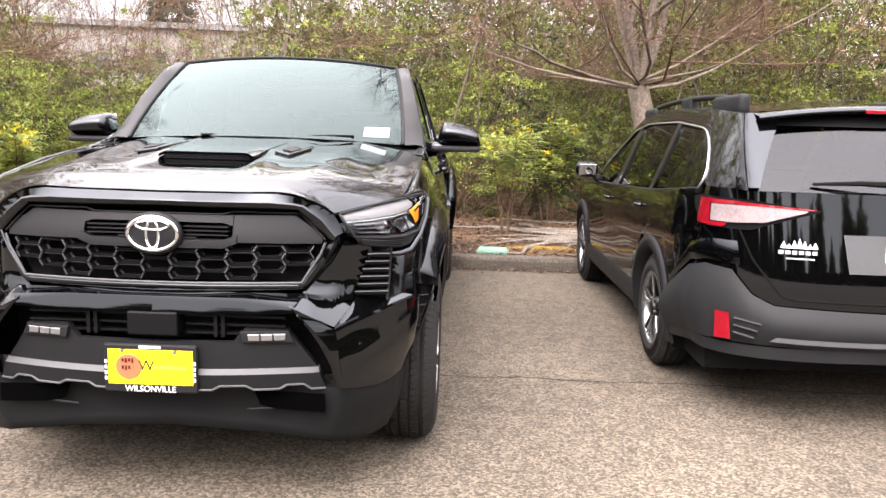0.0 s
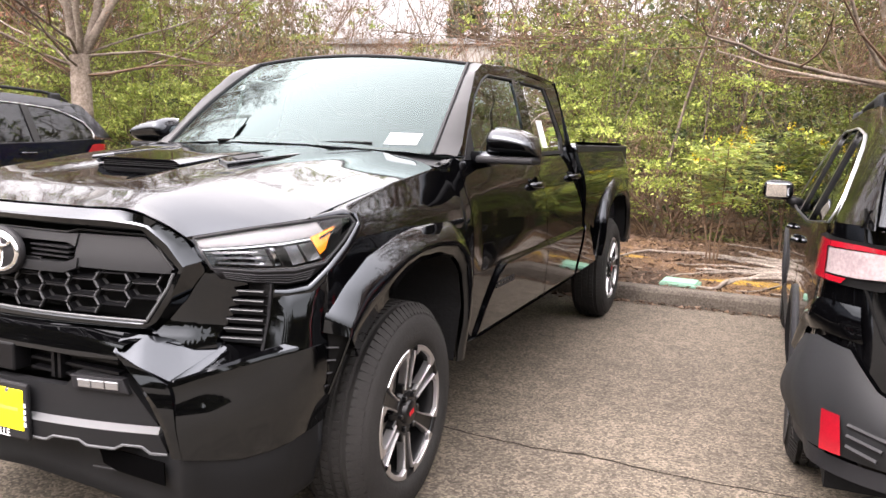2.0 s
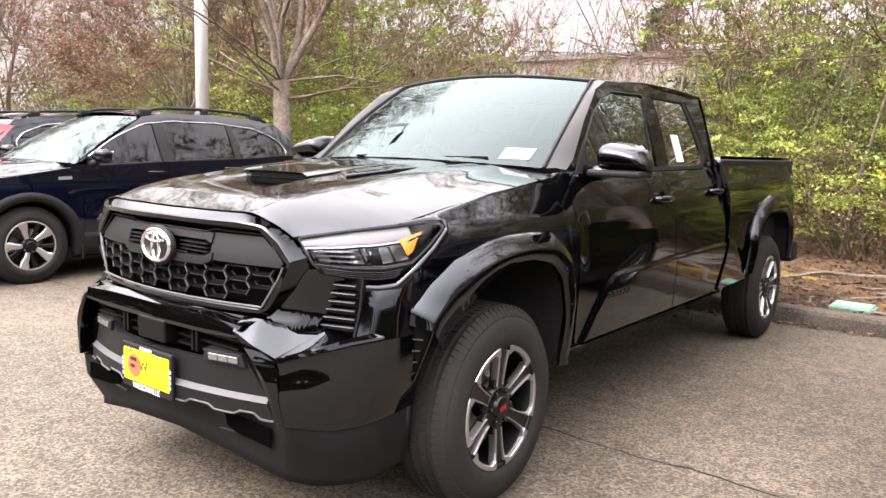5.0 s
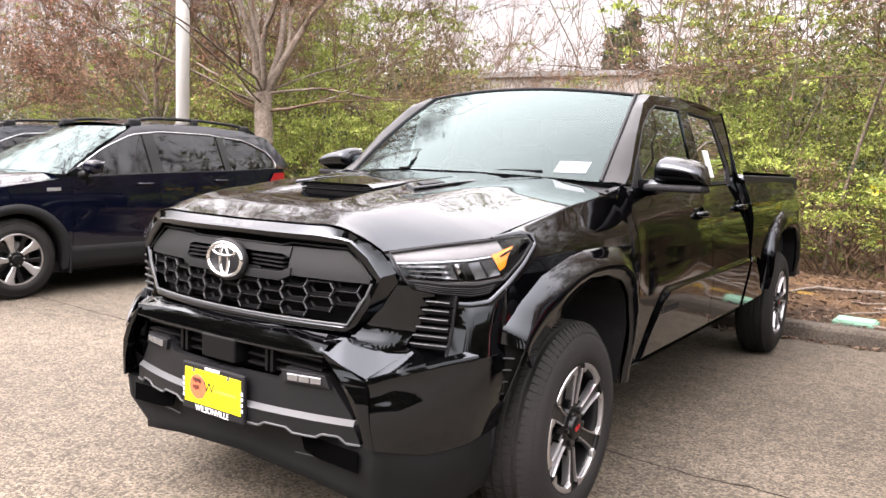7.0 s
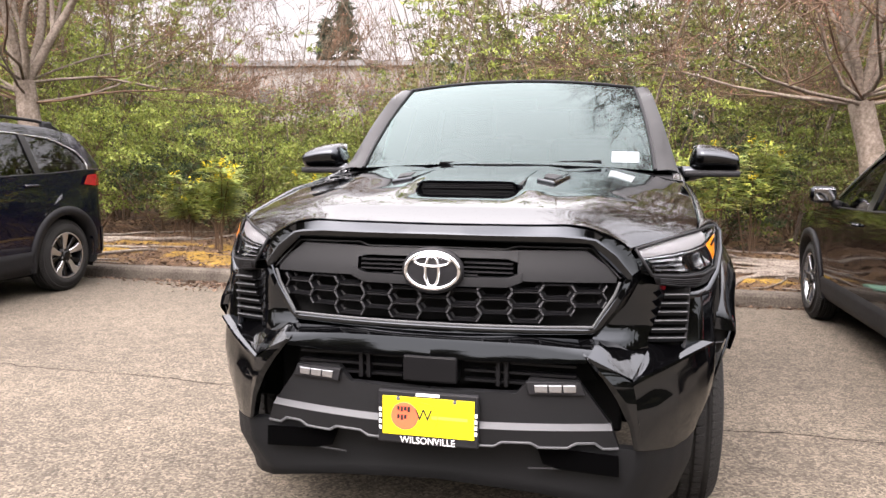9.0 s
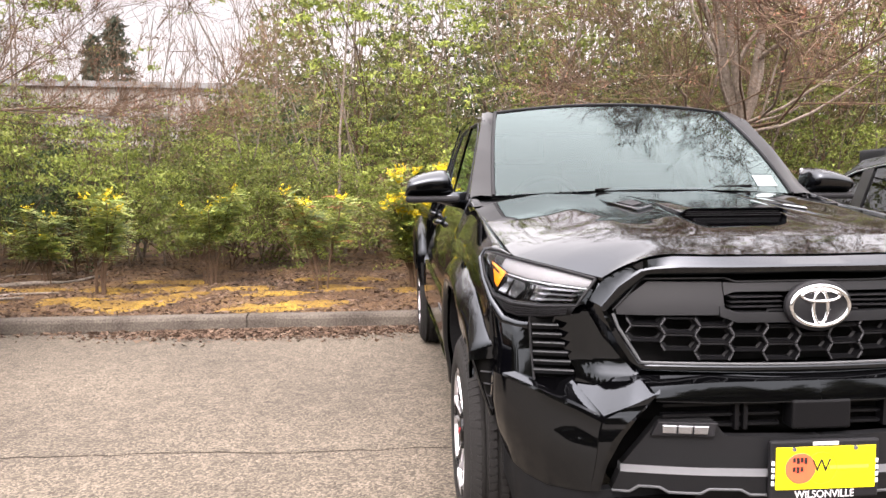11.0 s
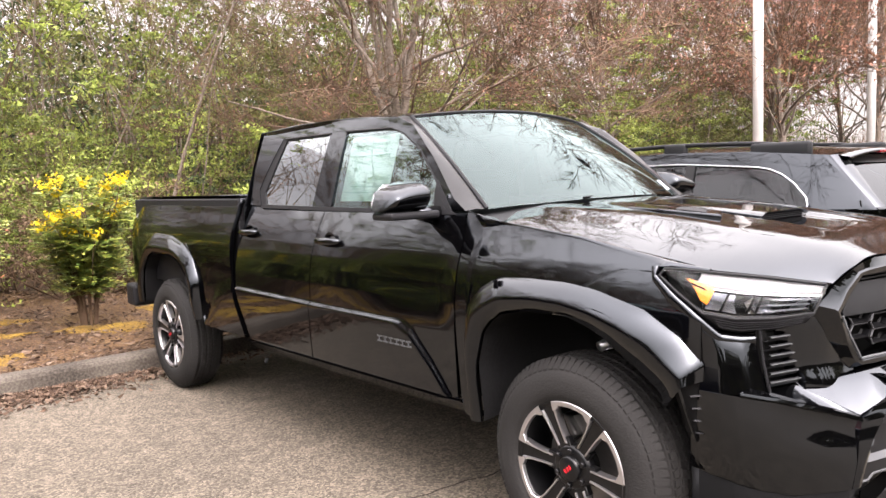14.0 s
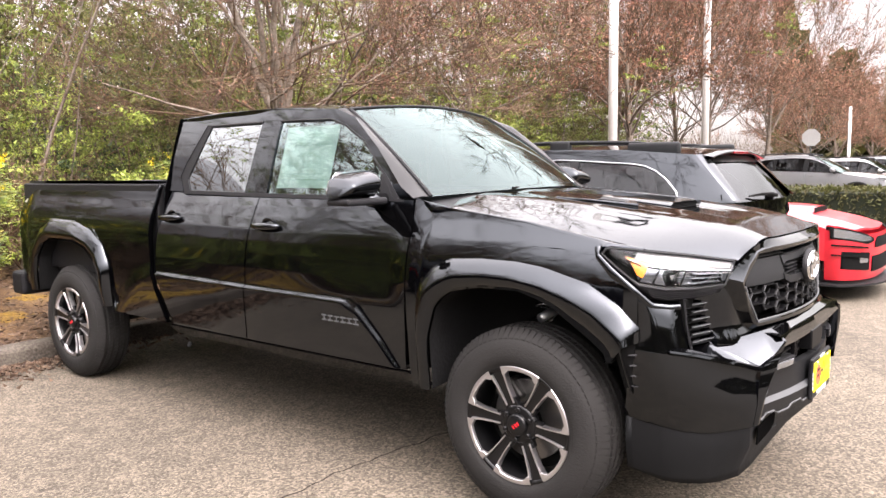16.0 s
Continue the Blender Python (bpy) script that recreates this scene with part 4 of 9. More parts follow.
panel("roof", [(p[0], p[1]) for p in WT], mirror_pts([(0.0, 2.64), (0.5, 2.63), (0.675, 2.60)]), [(-0.620, 1.205), (-0.675, 1.5), (-0.685, 2.0), (-0.675, 2.60)], [(0.620, 1.205), (0.675, 1.5), (0.685, 2.0), (0.675, 2.60)], lambda x, y: (x, y, roof_z(x, y)), 30, 24, PAINT, truck, lambda p: (0, 0, -0.02))
for s in SIDES:
    R = resample([(1.22, 1.735), (1.68, 1.757), (2.2, 1.765), (2.60, 1.752)], 24)
    E = resample([(0.620, 1.205), (0.675, 1.5), (0.685, 2.0), (0.675, 2.60)], 24)
    rows = [[(s * x, y, roof_z(x, y)), (s * (0.5 * x + 0.5 * cabin_x(*R[k]) + 0.006), 0.5 * y + 0.5 * R[k][0], 0.5 * roof_z(x, y) + 0.5 * R[k][1] + 0.004), cfn(s)(*R[k])] for k, (x, y) in enumerate(E)]
    part("roof_edge", grid_bm(np.array(rows)), PAINT, truck, smooth=True)
# back of the cab
panel("cab_back", [(-0.84, 1.0), (0.84, 1.0)], [(-0.675, 1.755), (0, 1.785), (0.675, 1.755)], [(-0.84, 1.0), (-0.825, 1.31), (-0.675, 1.755)], [(0.84, 1.0), (0.825, 1.31), (0.675, 1.755)], lambda x, z: (x, 2.615 + 0.02 * sstep(1.3, 1.75, z), z), 16, 12, PAINT, truck)
part("rear_window", prism_bm([(-0.60, 1.36), (0.60, 1.36), (0.54, 1.68), (-0.54, 1.68)], lambda x, z, d: (x, 2.642 - d, z), 0.006), GLASSDARK, truck)
part("brake_light", box_bm((-0.14, 2.64, 1.745), (0.14, 2.672, 1.775), 0.006), REDLENS, truck)

# bed: rail caps, inner walls, floor, tailgate, bumper
for s in SIDES:
    panel("bed_rail_cap", [(2.65, 0.845), (4.53, 0.83)], [(2.65, 0.925), (4.50, 0.91)], [(2.65, 0.845), (2.65, 0.925)], [(4.53, 0.83), (4.50, 0.91)], lambda y, x, s=s: (s * min(x, body_x(y, 1.36) + 0.004), y, 1.372 + 0.004 * math.sin(math.pi * (x - 0.83) / 0.09)), 30, 4, PLASTIC, truck, (0, 0, -0.03))
    bm = box_bm((min(s * 0.75, s * 0.85), 2.66, 0.75), (max(s * 0.75, s * 0.85), 4.48, 1.355), 0.01)
    part("bed_wall", bm, PLASTIC, truck)
    for k in range(5):
        bm = lathe_bm([(0.0, 0.012), (0.006, 0.012), (0.008, 0.0)], "x", 10)
        for v in bm.verts:
            v.co = Vector((s * (0.75 - v.co.x), 2.9 + 0.33 * k + v.co.y, 1.30 + v.co.z))
        part("bed_bolt", bm, DARK, truck)
part("bed_floor", box_bm((-0.80, 2.66, 0.72), (0.80, 4.48, 0.78)), PLASTIC, truck)
part("bed_bulkhead", box_bm((-0.80, 2.645, 0.74), (0.80, 2.69, 1.345), 0.01), PLASTIC, truck)
part("tailgate", box_bm((-0.80, 4.455, 0.74), (0.80, 4.535, 1.362), 0.012), PAINT, truck)
bm = box_bm((-0.90, 4.50, 0.50), (0.90, 4.69, 0.68), 0.03, 3)
part("rear_bumper", bm, PLASTIC, truck)
for s in SIDES:
    part("tail_lamp", box_bm((min(s * 0.70, s * 0.785), 4.44, 1.02), (max(s * 0.70, s * 0.785), 4.531, 1.34), 0.015, 3), REDLENS, truck)
# cab shell and frame under the panels
part("cab_shell", box_bm((-0.80, 0.55, 0.50), (0.80, 2.58, 1.22), 0.04), DARK, truck)
part("frame_rail", box_bm((-0.52, -0.70, 0.42), (-0.40, 4.4, 0.58), 0.01), LINER, truck)
part("frame_rail", box_bm((0.40, -0.70, 0.42), (0.52, 4.4, 0.58), 0.01), LINER, truck)
part("engine_block", box_bm((-0.45, -0.60, 0.40), (0.45, 0.50, 1.10), 0.05), DARK, truck)
part("front_axle", tube_bm([(-0.80, 0, 0.39), (0.80, 0, 0.39)], 0.045, 10), LINER, truck)
part("rear_axle", tube_bm([(-0.80, RW, 0.39), (0.80, RW, 0.39)], 0.05, 10), LINER, truck)
part("differential", lathe_bm([(RW - 0.16, 0.02), (RW - 0.10, 0.13), (RW + 0.06, 0.14), (RW + 0.13, 0.05)], "y", 18), LINER, truck).location = (0.1, 0, 0.39)
for s in SIDES:
    pts = [(s * 0.62 + 0.045 * math.cos(k * 0.7), 0.04 + 0.045 * math.sin(k * 0.7), 0.50 + 0.0085 * k) for k in range(46)]
    part("coil_spring", tube_bm(pts, 0.008, 6), LAMPGREY, truck, smooth=True)
    part("control_arm", tube_bm([(s * 0.40, 0.05, 0.80), (s * 0.60, -0.02, 0.83), (s * 0.74, 0.0, 0.80)], 0.02, 8), SILVERTRIM, truck, "bright control arm", smooth=True)
part("exhaust", tube_bm([(0.3, 0.8, 0.42), (0.3, 2.6, 0.42), (0.45, 3.9, 0.5)], 0.04, 10), LINER, truck)
part("tie_down", tube_bm([(-0.86, 2.36, 0.41), (-0.875, 2.36, 0.385)], 0.012, 8), PLASTIC, truck)

wheel0 = build_wheel("wheel")
wheel0.parent = truck
wheel0.matrix_basis = pose(0.813, 0, 0.392) @ pose(0, 0, 0, 15)
for m in (pose(-0.813, 0, 0.392, 0, 0, 180) @ pose(0, 0, 0, 40), pose(0.813, RW, 0.392) @ pose(0, 0, 0, 50), pose(-0.813, RW, 0.392, 0, 0, 180) @ pose(0, 0, 0, 33)):
    copy_thing(wheel0, m)

# cabin inside
part("dashboard", box_bm((-0.70, 0.62, 1.00), (0.70, 1.10, 1.275), 0.06, 3), DASH, truck)
part("dash_top", box_bm((-0.68, 0.66, 1.255), (0.68, 0.95, 1.285), 0.012, 2), DASH, truck)
st = part("steering_wheel", tube_bm([(-0.36 + 0.185 * math.cos(t), 1.16 - 0.06 * math.sin(t), 1.22 + 0.17 * math.sin(t)) for t in [2 * math.pi * k / 28 for k in range(29)]], 0.016, 8), DASH, truck, smooth=True)
for x in (-0.36, 0.36):
    seat = part("front_seat", box_bm((x - 0.25, 1.25, 0.80), (x + 0.25, 1.80, 1.00), 0.06, 3), CLOTH, truck)
    bm = box_bm((x - 0.24, 1.72, 0.95), (x + 0.24, 1.86, 1.48), 0.06, 3)
    part("seat_back", bm, CLOTH, seat)
    part("headrest", box_bm((x - 0.13, 1.77, 1.49), (x + 0.13, 1.87, 1.66), 0.04, 3), CLOTH, seat)
part("rear_seat", box_bm((-0.66, 2.25, 0.80), (0.66, 2.50, 1.45), 0.06, 3), CLOTH, truck)
part("rear_view_mirror", box_bm((-0.12, 0.98, 1.60), (0.12, 1.01, 1.665), 0.012, 2), DASH, truck)
part("headliner", box_bm((-0.62, 1.22, 1.715), (0.62, 2.55, 1.735), 0.005), CLOTH, truck)

# ---- front of the truck ----


def ffn(off=0.0):
    return lambda x, z: (x, face_y(x, z) + off, z)


# glossy grille surround: loft of outer edge, crown and inner edge
SUR_O = [(0.0, 1.138), (0.25, 1.139), (0.40, 1.141), (0.48, 1.129), (0.535, 1.104), (0.585, 1.072), (0.622, 1.010), (0.618, 0.975), (0.585, 0.90), (0.50, 0.795), (0.0, 0.785)]
SUR_I = [(0.0, 1.095), (0.465, 1.088), (0.52, 1.040), (0.575, 0.985), (0.545, 0.925), (0.485, 0.830), (0.0, 0.832)]
for s in SIDES:
    n = 36
    o, i = resample(SUR_O, n), resample(SUR_I, n)
    rows = []
    for k in range(n + 1):
        m = 0.5 * (o[k] + i[k])
        fy = lambda p: 0.35 * face_y(*p) + 0.65 * face_y(p[0], 0.95)
        lip = lambda f, dy, dz=0.0: (s * ((1 - f) * o[k] + f * i[k])[0], fy((1 - f) * o[k] + f * i[k]) + dy, ((1 - f) * o[k] + f * i[k])[1] + dz)
        # the outer edge runs just below the bonnet's front edge, then down beside the lamp
        by = lerp_list([(0.0, -0.866), (0.3, -0.859), (0.4, -0.848), (0.48, -0.839), (0.535, -0.823), (0.588, -0.803), (0.622, -0.772)], o[k][0])
        u = sstep(0.93, 1.03, o[k][1])
        w = sstep(0.82, 0.95, o[k][1])
        oy = u * by + (1 - u) * (fy(o[k]) + 0.046)
        out = lambda dy, dz: (s * o[k][0], oy + dy, o[k][1] + dz)
        rows.append([out(0.035, -0.020), out(0.003, -0.003), out(0.0, 0.0), lip(0.50, -0.012 * w, 0.002), lip(0.58, -0.016 * w), lip(0.90, -0.004 - 0.006 * w), lip(1.0, -0.003 - 0.001 * w), lip(1.0, 0.06)])
    part("grille_surround", grid_bm(np.array(rows)), PAINT, truck, smooth=True, sharp=22)
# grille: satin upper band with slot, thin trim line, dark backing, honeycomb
# near-black backing puts the shade behind the cells into its colour
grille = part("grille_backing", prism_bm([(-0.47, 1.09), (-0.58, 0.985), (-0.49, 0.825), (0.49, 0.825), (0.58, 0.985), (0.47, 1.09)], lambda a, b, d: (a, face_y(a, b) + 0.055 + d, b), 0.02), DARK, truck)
for s in SIDES:
    sg = lambda pts, s=s: [(s * a, b) for a, b in pts]
    panel("grille_band", sg([(0.255, 0.975), (0.44, 0.972), (0.548, 0.972)]), sg([(0.255, 1.066), (0.458, 1.066), (0.552, 0.998)]), sg([(0.255, 0.975), (0.255, 1.066)]), sg([(0.548, 0.972), (0.552, 0.998)]), ffn(0.002), 14, 6, SATIN, grille, (0, 0.035, 0))
    panel("grille_band", sg([(0.0, 1.042), (0.225, 1.040), (0.255, 1.03)]), sg([(0.0, 1.066), (0.225, 1.064), (0.255, 1.066)]), sg([(0.0, 1.042), (0.0, 1.066)]), sg([(0.255, 1.03), (0.255, 1.066)]), ffn(-0.004), 10, 3, SATIN, grille, (0, 0.035, 0))
    panel("grille_band", sg([(0.0, 0.955), (0.225, 0.955), (0.27, 0.972)]), sg([(0.0, 0.982), (0.225, 0.984), (0.27, 1.0)]), sg([(0.0, 0.955), (0.0, 0.982)]), sg([(0.27, 0.972), (0.27, 1.0)]), ffn(-0.004), 10, 3, SATIN, grille, (0, 0.035, 0))
    for zz in (0.998, 1.012, 1.026):
        part("slot_bar", box_bm((min(s * 0.09, s * 0.24), -0.885, zz - 0.002), (max(s * 0.09, s * 0.24), -0.85, zz + 0.002)), PLASTIC, grille)
    line = resample(sg([(0.0, 0.836), (0.483, 0.836), (0.545, 0.935), (0.560, 0.975)]), 20)
    part("grille_trim", tube_bm([(p[0], face_y(*p) - 0.004, p[1]) for p in line], 0.0045, 6), STRIP, grille, "thin grey trim line")
    line = resample(sg([(0.56, 0.985), (0.475, 1.074), (0.25, 1.078), (0.22, 1.068), (0.0, 1.070)]), 20)
    part("grille_trim", tube_bm([(p[0], face_y(*p) - 0.004, p[1]) for p in line], 0.003, 6), SATIN, grille)
# honeycomb cells
cw, ch = 0.110, 0.049
COL = cw - 0.016


def hex_cell():
    bm = bmesh.new()
    o = [(-cw / 2, 0), (-cw / 2 + 0.016, ch / 2), (cw / 2 - 0.016, ch / 2), (cw / 2, 0), (cw / 2 - 0.016, -ch / 2), (-cw / 2 + 0.016, -ch / 2)]
    i = [(a * 0.93, b * 0.80) for a, b in o]
    rows = [[(a, 0.010, b) for a, b in o], [(a * 0.99, 0.003, b * 0.98) for a, b in o], [(a * 0.965, 0.001, b * 0.90) for a, b in o], [(a, 0.001, b) for a, b in i], [(a * 0.96, 0.022, b * 0.90) for a, b in i], [(a * 0.80, 0.026, b * 0.70) for a, b in i]]
    return grid_bm(np.array(rows), close_u=True, bm=bm)


cell0 = None
for k in range(-5, 6):
    for row in range(4):
        x = k * COL
        zz = 0.966 - ch * row - (0.0 if k % 2 else ch / 2)
        lim = lerp_list([(0.83, 0.425), (0.97, 0.515)], zz)
        if abs(x) > lim or zz < 0.850:
            continue
        if cell0 is None:
            cell0 = part("grille_cell", hex_cell(), GRILLEM, grille)
            c = cell0
        else:
            c = new("grille_cell", cell0.data)
            c.parent = grille
        c.matrix_basis = pose(x, face_y(x, zz) + 0.008, zz, 0, 0, math.degrees(math.atan(2 * 0.10 * x / 0.36)))
        # paler tubes paint the light caught on the slanted cell sides
        for d in (-1, 1):
            for v in (-1, 1):
                if zz + v * ch / 2 > 0.972:
                    continue
                q0, q1 = (x + d * (cw / 2 - 0.003), zz + v * 0.003), (x + d * (cw / 2 - 0.015), zz + v * (ch / 2 - 0.002))
                part("cell_edge", tube_bm([(a_, face_y(a_, b_) + 0.003, b_) for a_, b_ in (q0, q1)], 0.0028, 5), CELL_GLINT, grille)
# emblem: plain rings on a dark disc
emb = part("emblem", lathe_bm([(0.012, 0.104), (0.0, 0.104), (-0.006, 0.098), (-0.008, 0.0)], "y", 40), PLASTIC, truck, "dark oval disc with bright rings", smooth=True)
emb.matrix_basis = Matrix.Translation((0, -0.918, 1.003)) @ Matrix.Diagonal((0.93, 1, 0.70, 1))


def ring_bm(rx, rz, wx, cx=0.0, cz=0.0, y=-0.932, seg=48, thick=0.010):
    bm = bmesh.new()
    rows = []
    for k in range(seg):
        t = 2 * math.pi * k / seg
        c, s_ = math.cos(t), math.sin(t)
        rows.append([(cx + (rx + dx) * c, y + dy, cz + (rz + dx) * s_) for dx, dy in ((0, thick), (-0.001, 0.002), (-wx / 2, -0.001), (-wx + 0.001, 0.002), (-wx, thick))])
    rows.append(rows[0])
    return grid_bm(np.array(rows), bm=bm)


for a in ((0.090, 0.0625, 0.013, 0, 1.003), (0.026, 0.052, 0.0105, 0, 1.0005), (0.060, 0.021, 0.0105, 0, 1.032)):
    part("emblem_ring", ring_bm(*a), CHROME, emb, "bright metal ring", smooth=True).matrix_parent_inverse = emb.matrix_basis.inverted()

for s in SIDES:
    sg = lambda pts, s=s: [(s * a, b) for a, b in pts]
    # painted cheek between grille, lamp and vent
    rows = []
    for k in range(19):
        zz = 0.762 + (1.068 - 0.762) * k / 18
        xa = lerp_list([(0.76, 0.470), (0.795, 0.480), (0.90, 0.580), (0.985, 0.625), (1.065, 0.560)], zz)
        xb = lerp_list([(0.76, 0.652), (0.79, 0.648), (0.925, 0.708), (0.985, 0.690), (1.07, 0.605)], zz)
        rows.append([ffn(0.030)(s * (xa + (xb - xa) * q / 8), zz) for q in range(9)])
    part("cheek", grid_bm(np.array(rows), rim=lambda p: (0, 0.03, 0)), PAINT, truck, smooth=True)
    # bumper: ledge under the grille
    top_line = [(0.0, -0.900, 0.808), (0.30, -0.891, 0.807), (0.50, -0.845, 0.800)]
    mid_line = [(0.0, -0.924, 0.752), (0.30, -0.916, 0.753), (0.470, -0.915, 0.763)]
    a, b = (np.concatenate([resample(q[i:i + 2], 4)[(1 if i else 0):] for i in range(2)]) for q in (top_line, mid_line))
    c = b + np.array([0.002, -0.002, -0.016])
    rows = [[(s * p[0], p[1], p[2]) for p in (a[k] + np.array([0, 0.05, -0.004]), a[k], np.array([0.5 * (a[k][0] + b[k][0]), b[k][1] + 0.003, a[k][2] - 0.014]), b[k], c[k], c[k] + np.array([-0.01, 0.04, -0.004]))] for k in range(9)]
    part("bumper_ledge", grid_bm(np.array(rows)), PAINT, truck, smooth=True, sharp=14)
    # satin lower centre with fog lamp pod
    mid = panel("lower_fascia", sg([(0.0, 0.545), (0.545, 0.545)]), sg([(0.0, 0.640), (0.265, 0.640), (0.305, 0.688), (0.445, 0.684)]), sg([(0.0, 0.545), (0.0, 0.640)]), sg([(0.545, 0.545), (0.49, 0.620), (0.445, 0.684)]), lambda x, z: (x, face_y(x, z) - 0.022, z), 24, 8, SATIN, truck, (0, 0.03, 0))
    panel("skid_band", sg([(0.0, 0.530), (0.552, 0.530)]), sg([(0.0, 0.547), (0.546, 0.547)]), sg([(0.0, 0.530), (0.0, 0.547)]), sg([(0.552, 0.530), (0.546, 0.547)]), lambda x, z: (x, face_y(x, z) - 0.022 - 0.016 * (0.547 - z) / 0.017, z), 20, 3, STRIP, truck, (0, 0.03, 0), label="grey metallic skid strip")
    panel("skid_plate", sg([(0.0, 0.478), (0.20, 0.478), (0.225, 0.492), (0.31, 0.492), (0.335, 0.478), (0.42, 0.478), (0.445, 0.492), (0.50, 0.492), (0.525, 0.474), (0.572, 0.474)]), sg([(0.0, 0.530), (0.552, 0.530)]), sg([(0.0, 0.478), (0.0, 0.530)]), sg([(0.572, 0.474), (0.552, 0.530)]), lambda x, z: (x, face_y(x, z) - 0.037 + 0.006 * (0.53 - z) / 0.05, z), 60, 3, SATIN, truck, (0, 0.035, 0))
    part("skid_edge", tube_bm([(p[0], face_y(*p) - 0.032, p[1] - 0.003) for p in resample(sg([(0.0, 0.478), (0.20, 0.478), (0.225, 0.492), (0.31, 0.492), (0.335, 0.478), (0.42, 0.478), (0.445, 0.492), (0.50, 0.492), (0.525, 0.474), (0.572, 0.474)]), 60)], 0.0042, 6), STRIP, truck, "grey metallic skid edge")
    pod = part("fog_lamp", prism_bm(sg([(0.292, 0.680), (0.302, 0.640), (0.470, 0.638), (0.452, 0.680)]), lambda x, z, d: (x, face_y(x, z) - 0.036 + d, z), 0.02, 0.003), PLASTIC, truck, "white fog lamp in a dark bezel")
    for k in range(3):
        x0 = 0.318 + 0.042 * k
        part("fog_lens", prism_bm(sg([(x0, 0.672), (x0 + 0.003, 0.648), (x0 + 0.040, 0.648), (x0 + 0.040, 0.672)]), lambda x, z, d: (x, face_y(x, z) - 0.041 + d, z), 0.01, 0.003), LAMPGREY, pod)
    # intake opening: its near-black back plate stands in for inner shade
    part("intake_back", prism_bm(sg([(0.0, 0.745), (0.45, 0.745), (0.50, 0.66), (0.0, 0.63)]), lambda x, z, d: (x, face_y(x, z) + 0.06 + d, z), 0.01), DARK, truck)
    for zz in (0.665, 0.695, 0.725):
        part("intake_bar", box_bm((min(s * 0.10, s * 0.44), -0.885, zz - 0.004), (max(s * 0.10, s * 0.44), -0.86, zz + 0.004)), GRILLEM, truck)
    for xx in (0.20, 0.225):
        part("intake_bracket", box_bm((min(s * xx, s * (xx + 0.012)), -0.90, 0.655), (max(s * xx, s * (xx + 0.012)), -0.865, 0.735)), GRILLEM, truck)
part("radar_box", box_bm((-0.085, -0.93, 0.660), (0.085, -0.87, 0.742), 0.006), GRILLEM, truck)
part("under_tray", prism_bm([(-0.58, -0.72), (0.58, -0.72), (0.58, -0.45), (-0.58, -0.45)], lambda a, b, d: (a, max(b, -0.88 + 0.4 * max(0, abs(a) - 0.5)), 0.30 + d), 0.02), LINER, truck)
# licence plate: frame, yellow card, printed marks
plate = part("plate_frame", box_bm((-0.158, -0.952, 0.468), (0.158, -0.935, 0.635), 0.006, 2), PLASTIC, truck, "black plate frame with a yellow dealer card")
part("plate_card", box_bm((-0.142, -0.9545, 0.497), (0.145, -0.950, 0.617), 0.001), YELLOW, plate, "yellow dealer card")
FM = Matrix.Translation((0, -0.9535, 0.481)) @ Euler((radians(90), 0, 0)).to_matrix().to_4x4()
text_ob("plate_word", "WILSONVILLE", 0.030, FM, WHITE, plate, 0.0008, 0.172)
part("plate_word", box_bm((-0.037, -0.9535, 0.6215), (0.037, -0.9515, 0.6305)), WHITE, plate, "white bar of small lettering")
for k in range(4):
    for sx in SIDES:
        part("plate_mark", box_bm((sx * 0.150 - 0.004, -0.9535, 0.51 + 0.019 * k), (sx * 0.150 + 0.004, -0.9515, 0.522 + 0.019 * k)), WHITE, plate)
bm = lathe_bm([(0.0, 0.044), (-0.001, 0.043), (-0.001, 0.0)], "y", 28)
d = part("plate_print", bm, ORANGE, plate)
d.matrix_basis = pose(-0.072, -0.9548, 0.557)
bm = bmesh.new()
for k in range(7):
    box_bm((-0.095 + 0.011 * (k % 4), -0.9572, 0.575 - 0.026 * (k // 4) - 0.004 * (k % 2)), (-0.087 + 0.011 * (k % 4), -0.9562, 0.588 - 0.026 * (k // 4)), bm=bm)
part("plate_print", bm, INK, plate)
FM = Matrix.Translation((-0.012, -0.9555, 0.562)) @ Euler((radians(90), 0, 0)).to_matrix().to_4x4()
text_ob("plate_word", "W", 0.052, FM, INK, plate, 0.0005)
part("plate_print", box_bm((0.012, -0.9552, 0.553), (0.125, -0.9545, 0.563)), mat("faded_ochre_print", (0.62, 0.45, 0.05), 0.6), plate)
part("plate_print", ring_bm(0.046, 0.046, 0.0022, -0.012, 0.557, -0.9555, 40, 0.001), mat("brown_print", (0.25, 0.08, 0.02), 0.6), plate)
for x in (-0.092, 0.085):
    bm = lathe_bm([(0.0, 0.007), (-0.004, 0.006), (-0.005, 0.0)], "y", 10)
    part("plate_bolt", bm, LAMPGREY, plate).matrix_basis = pose(x, -0.9545, 0.612)

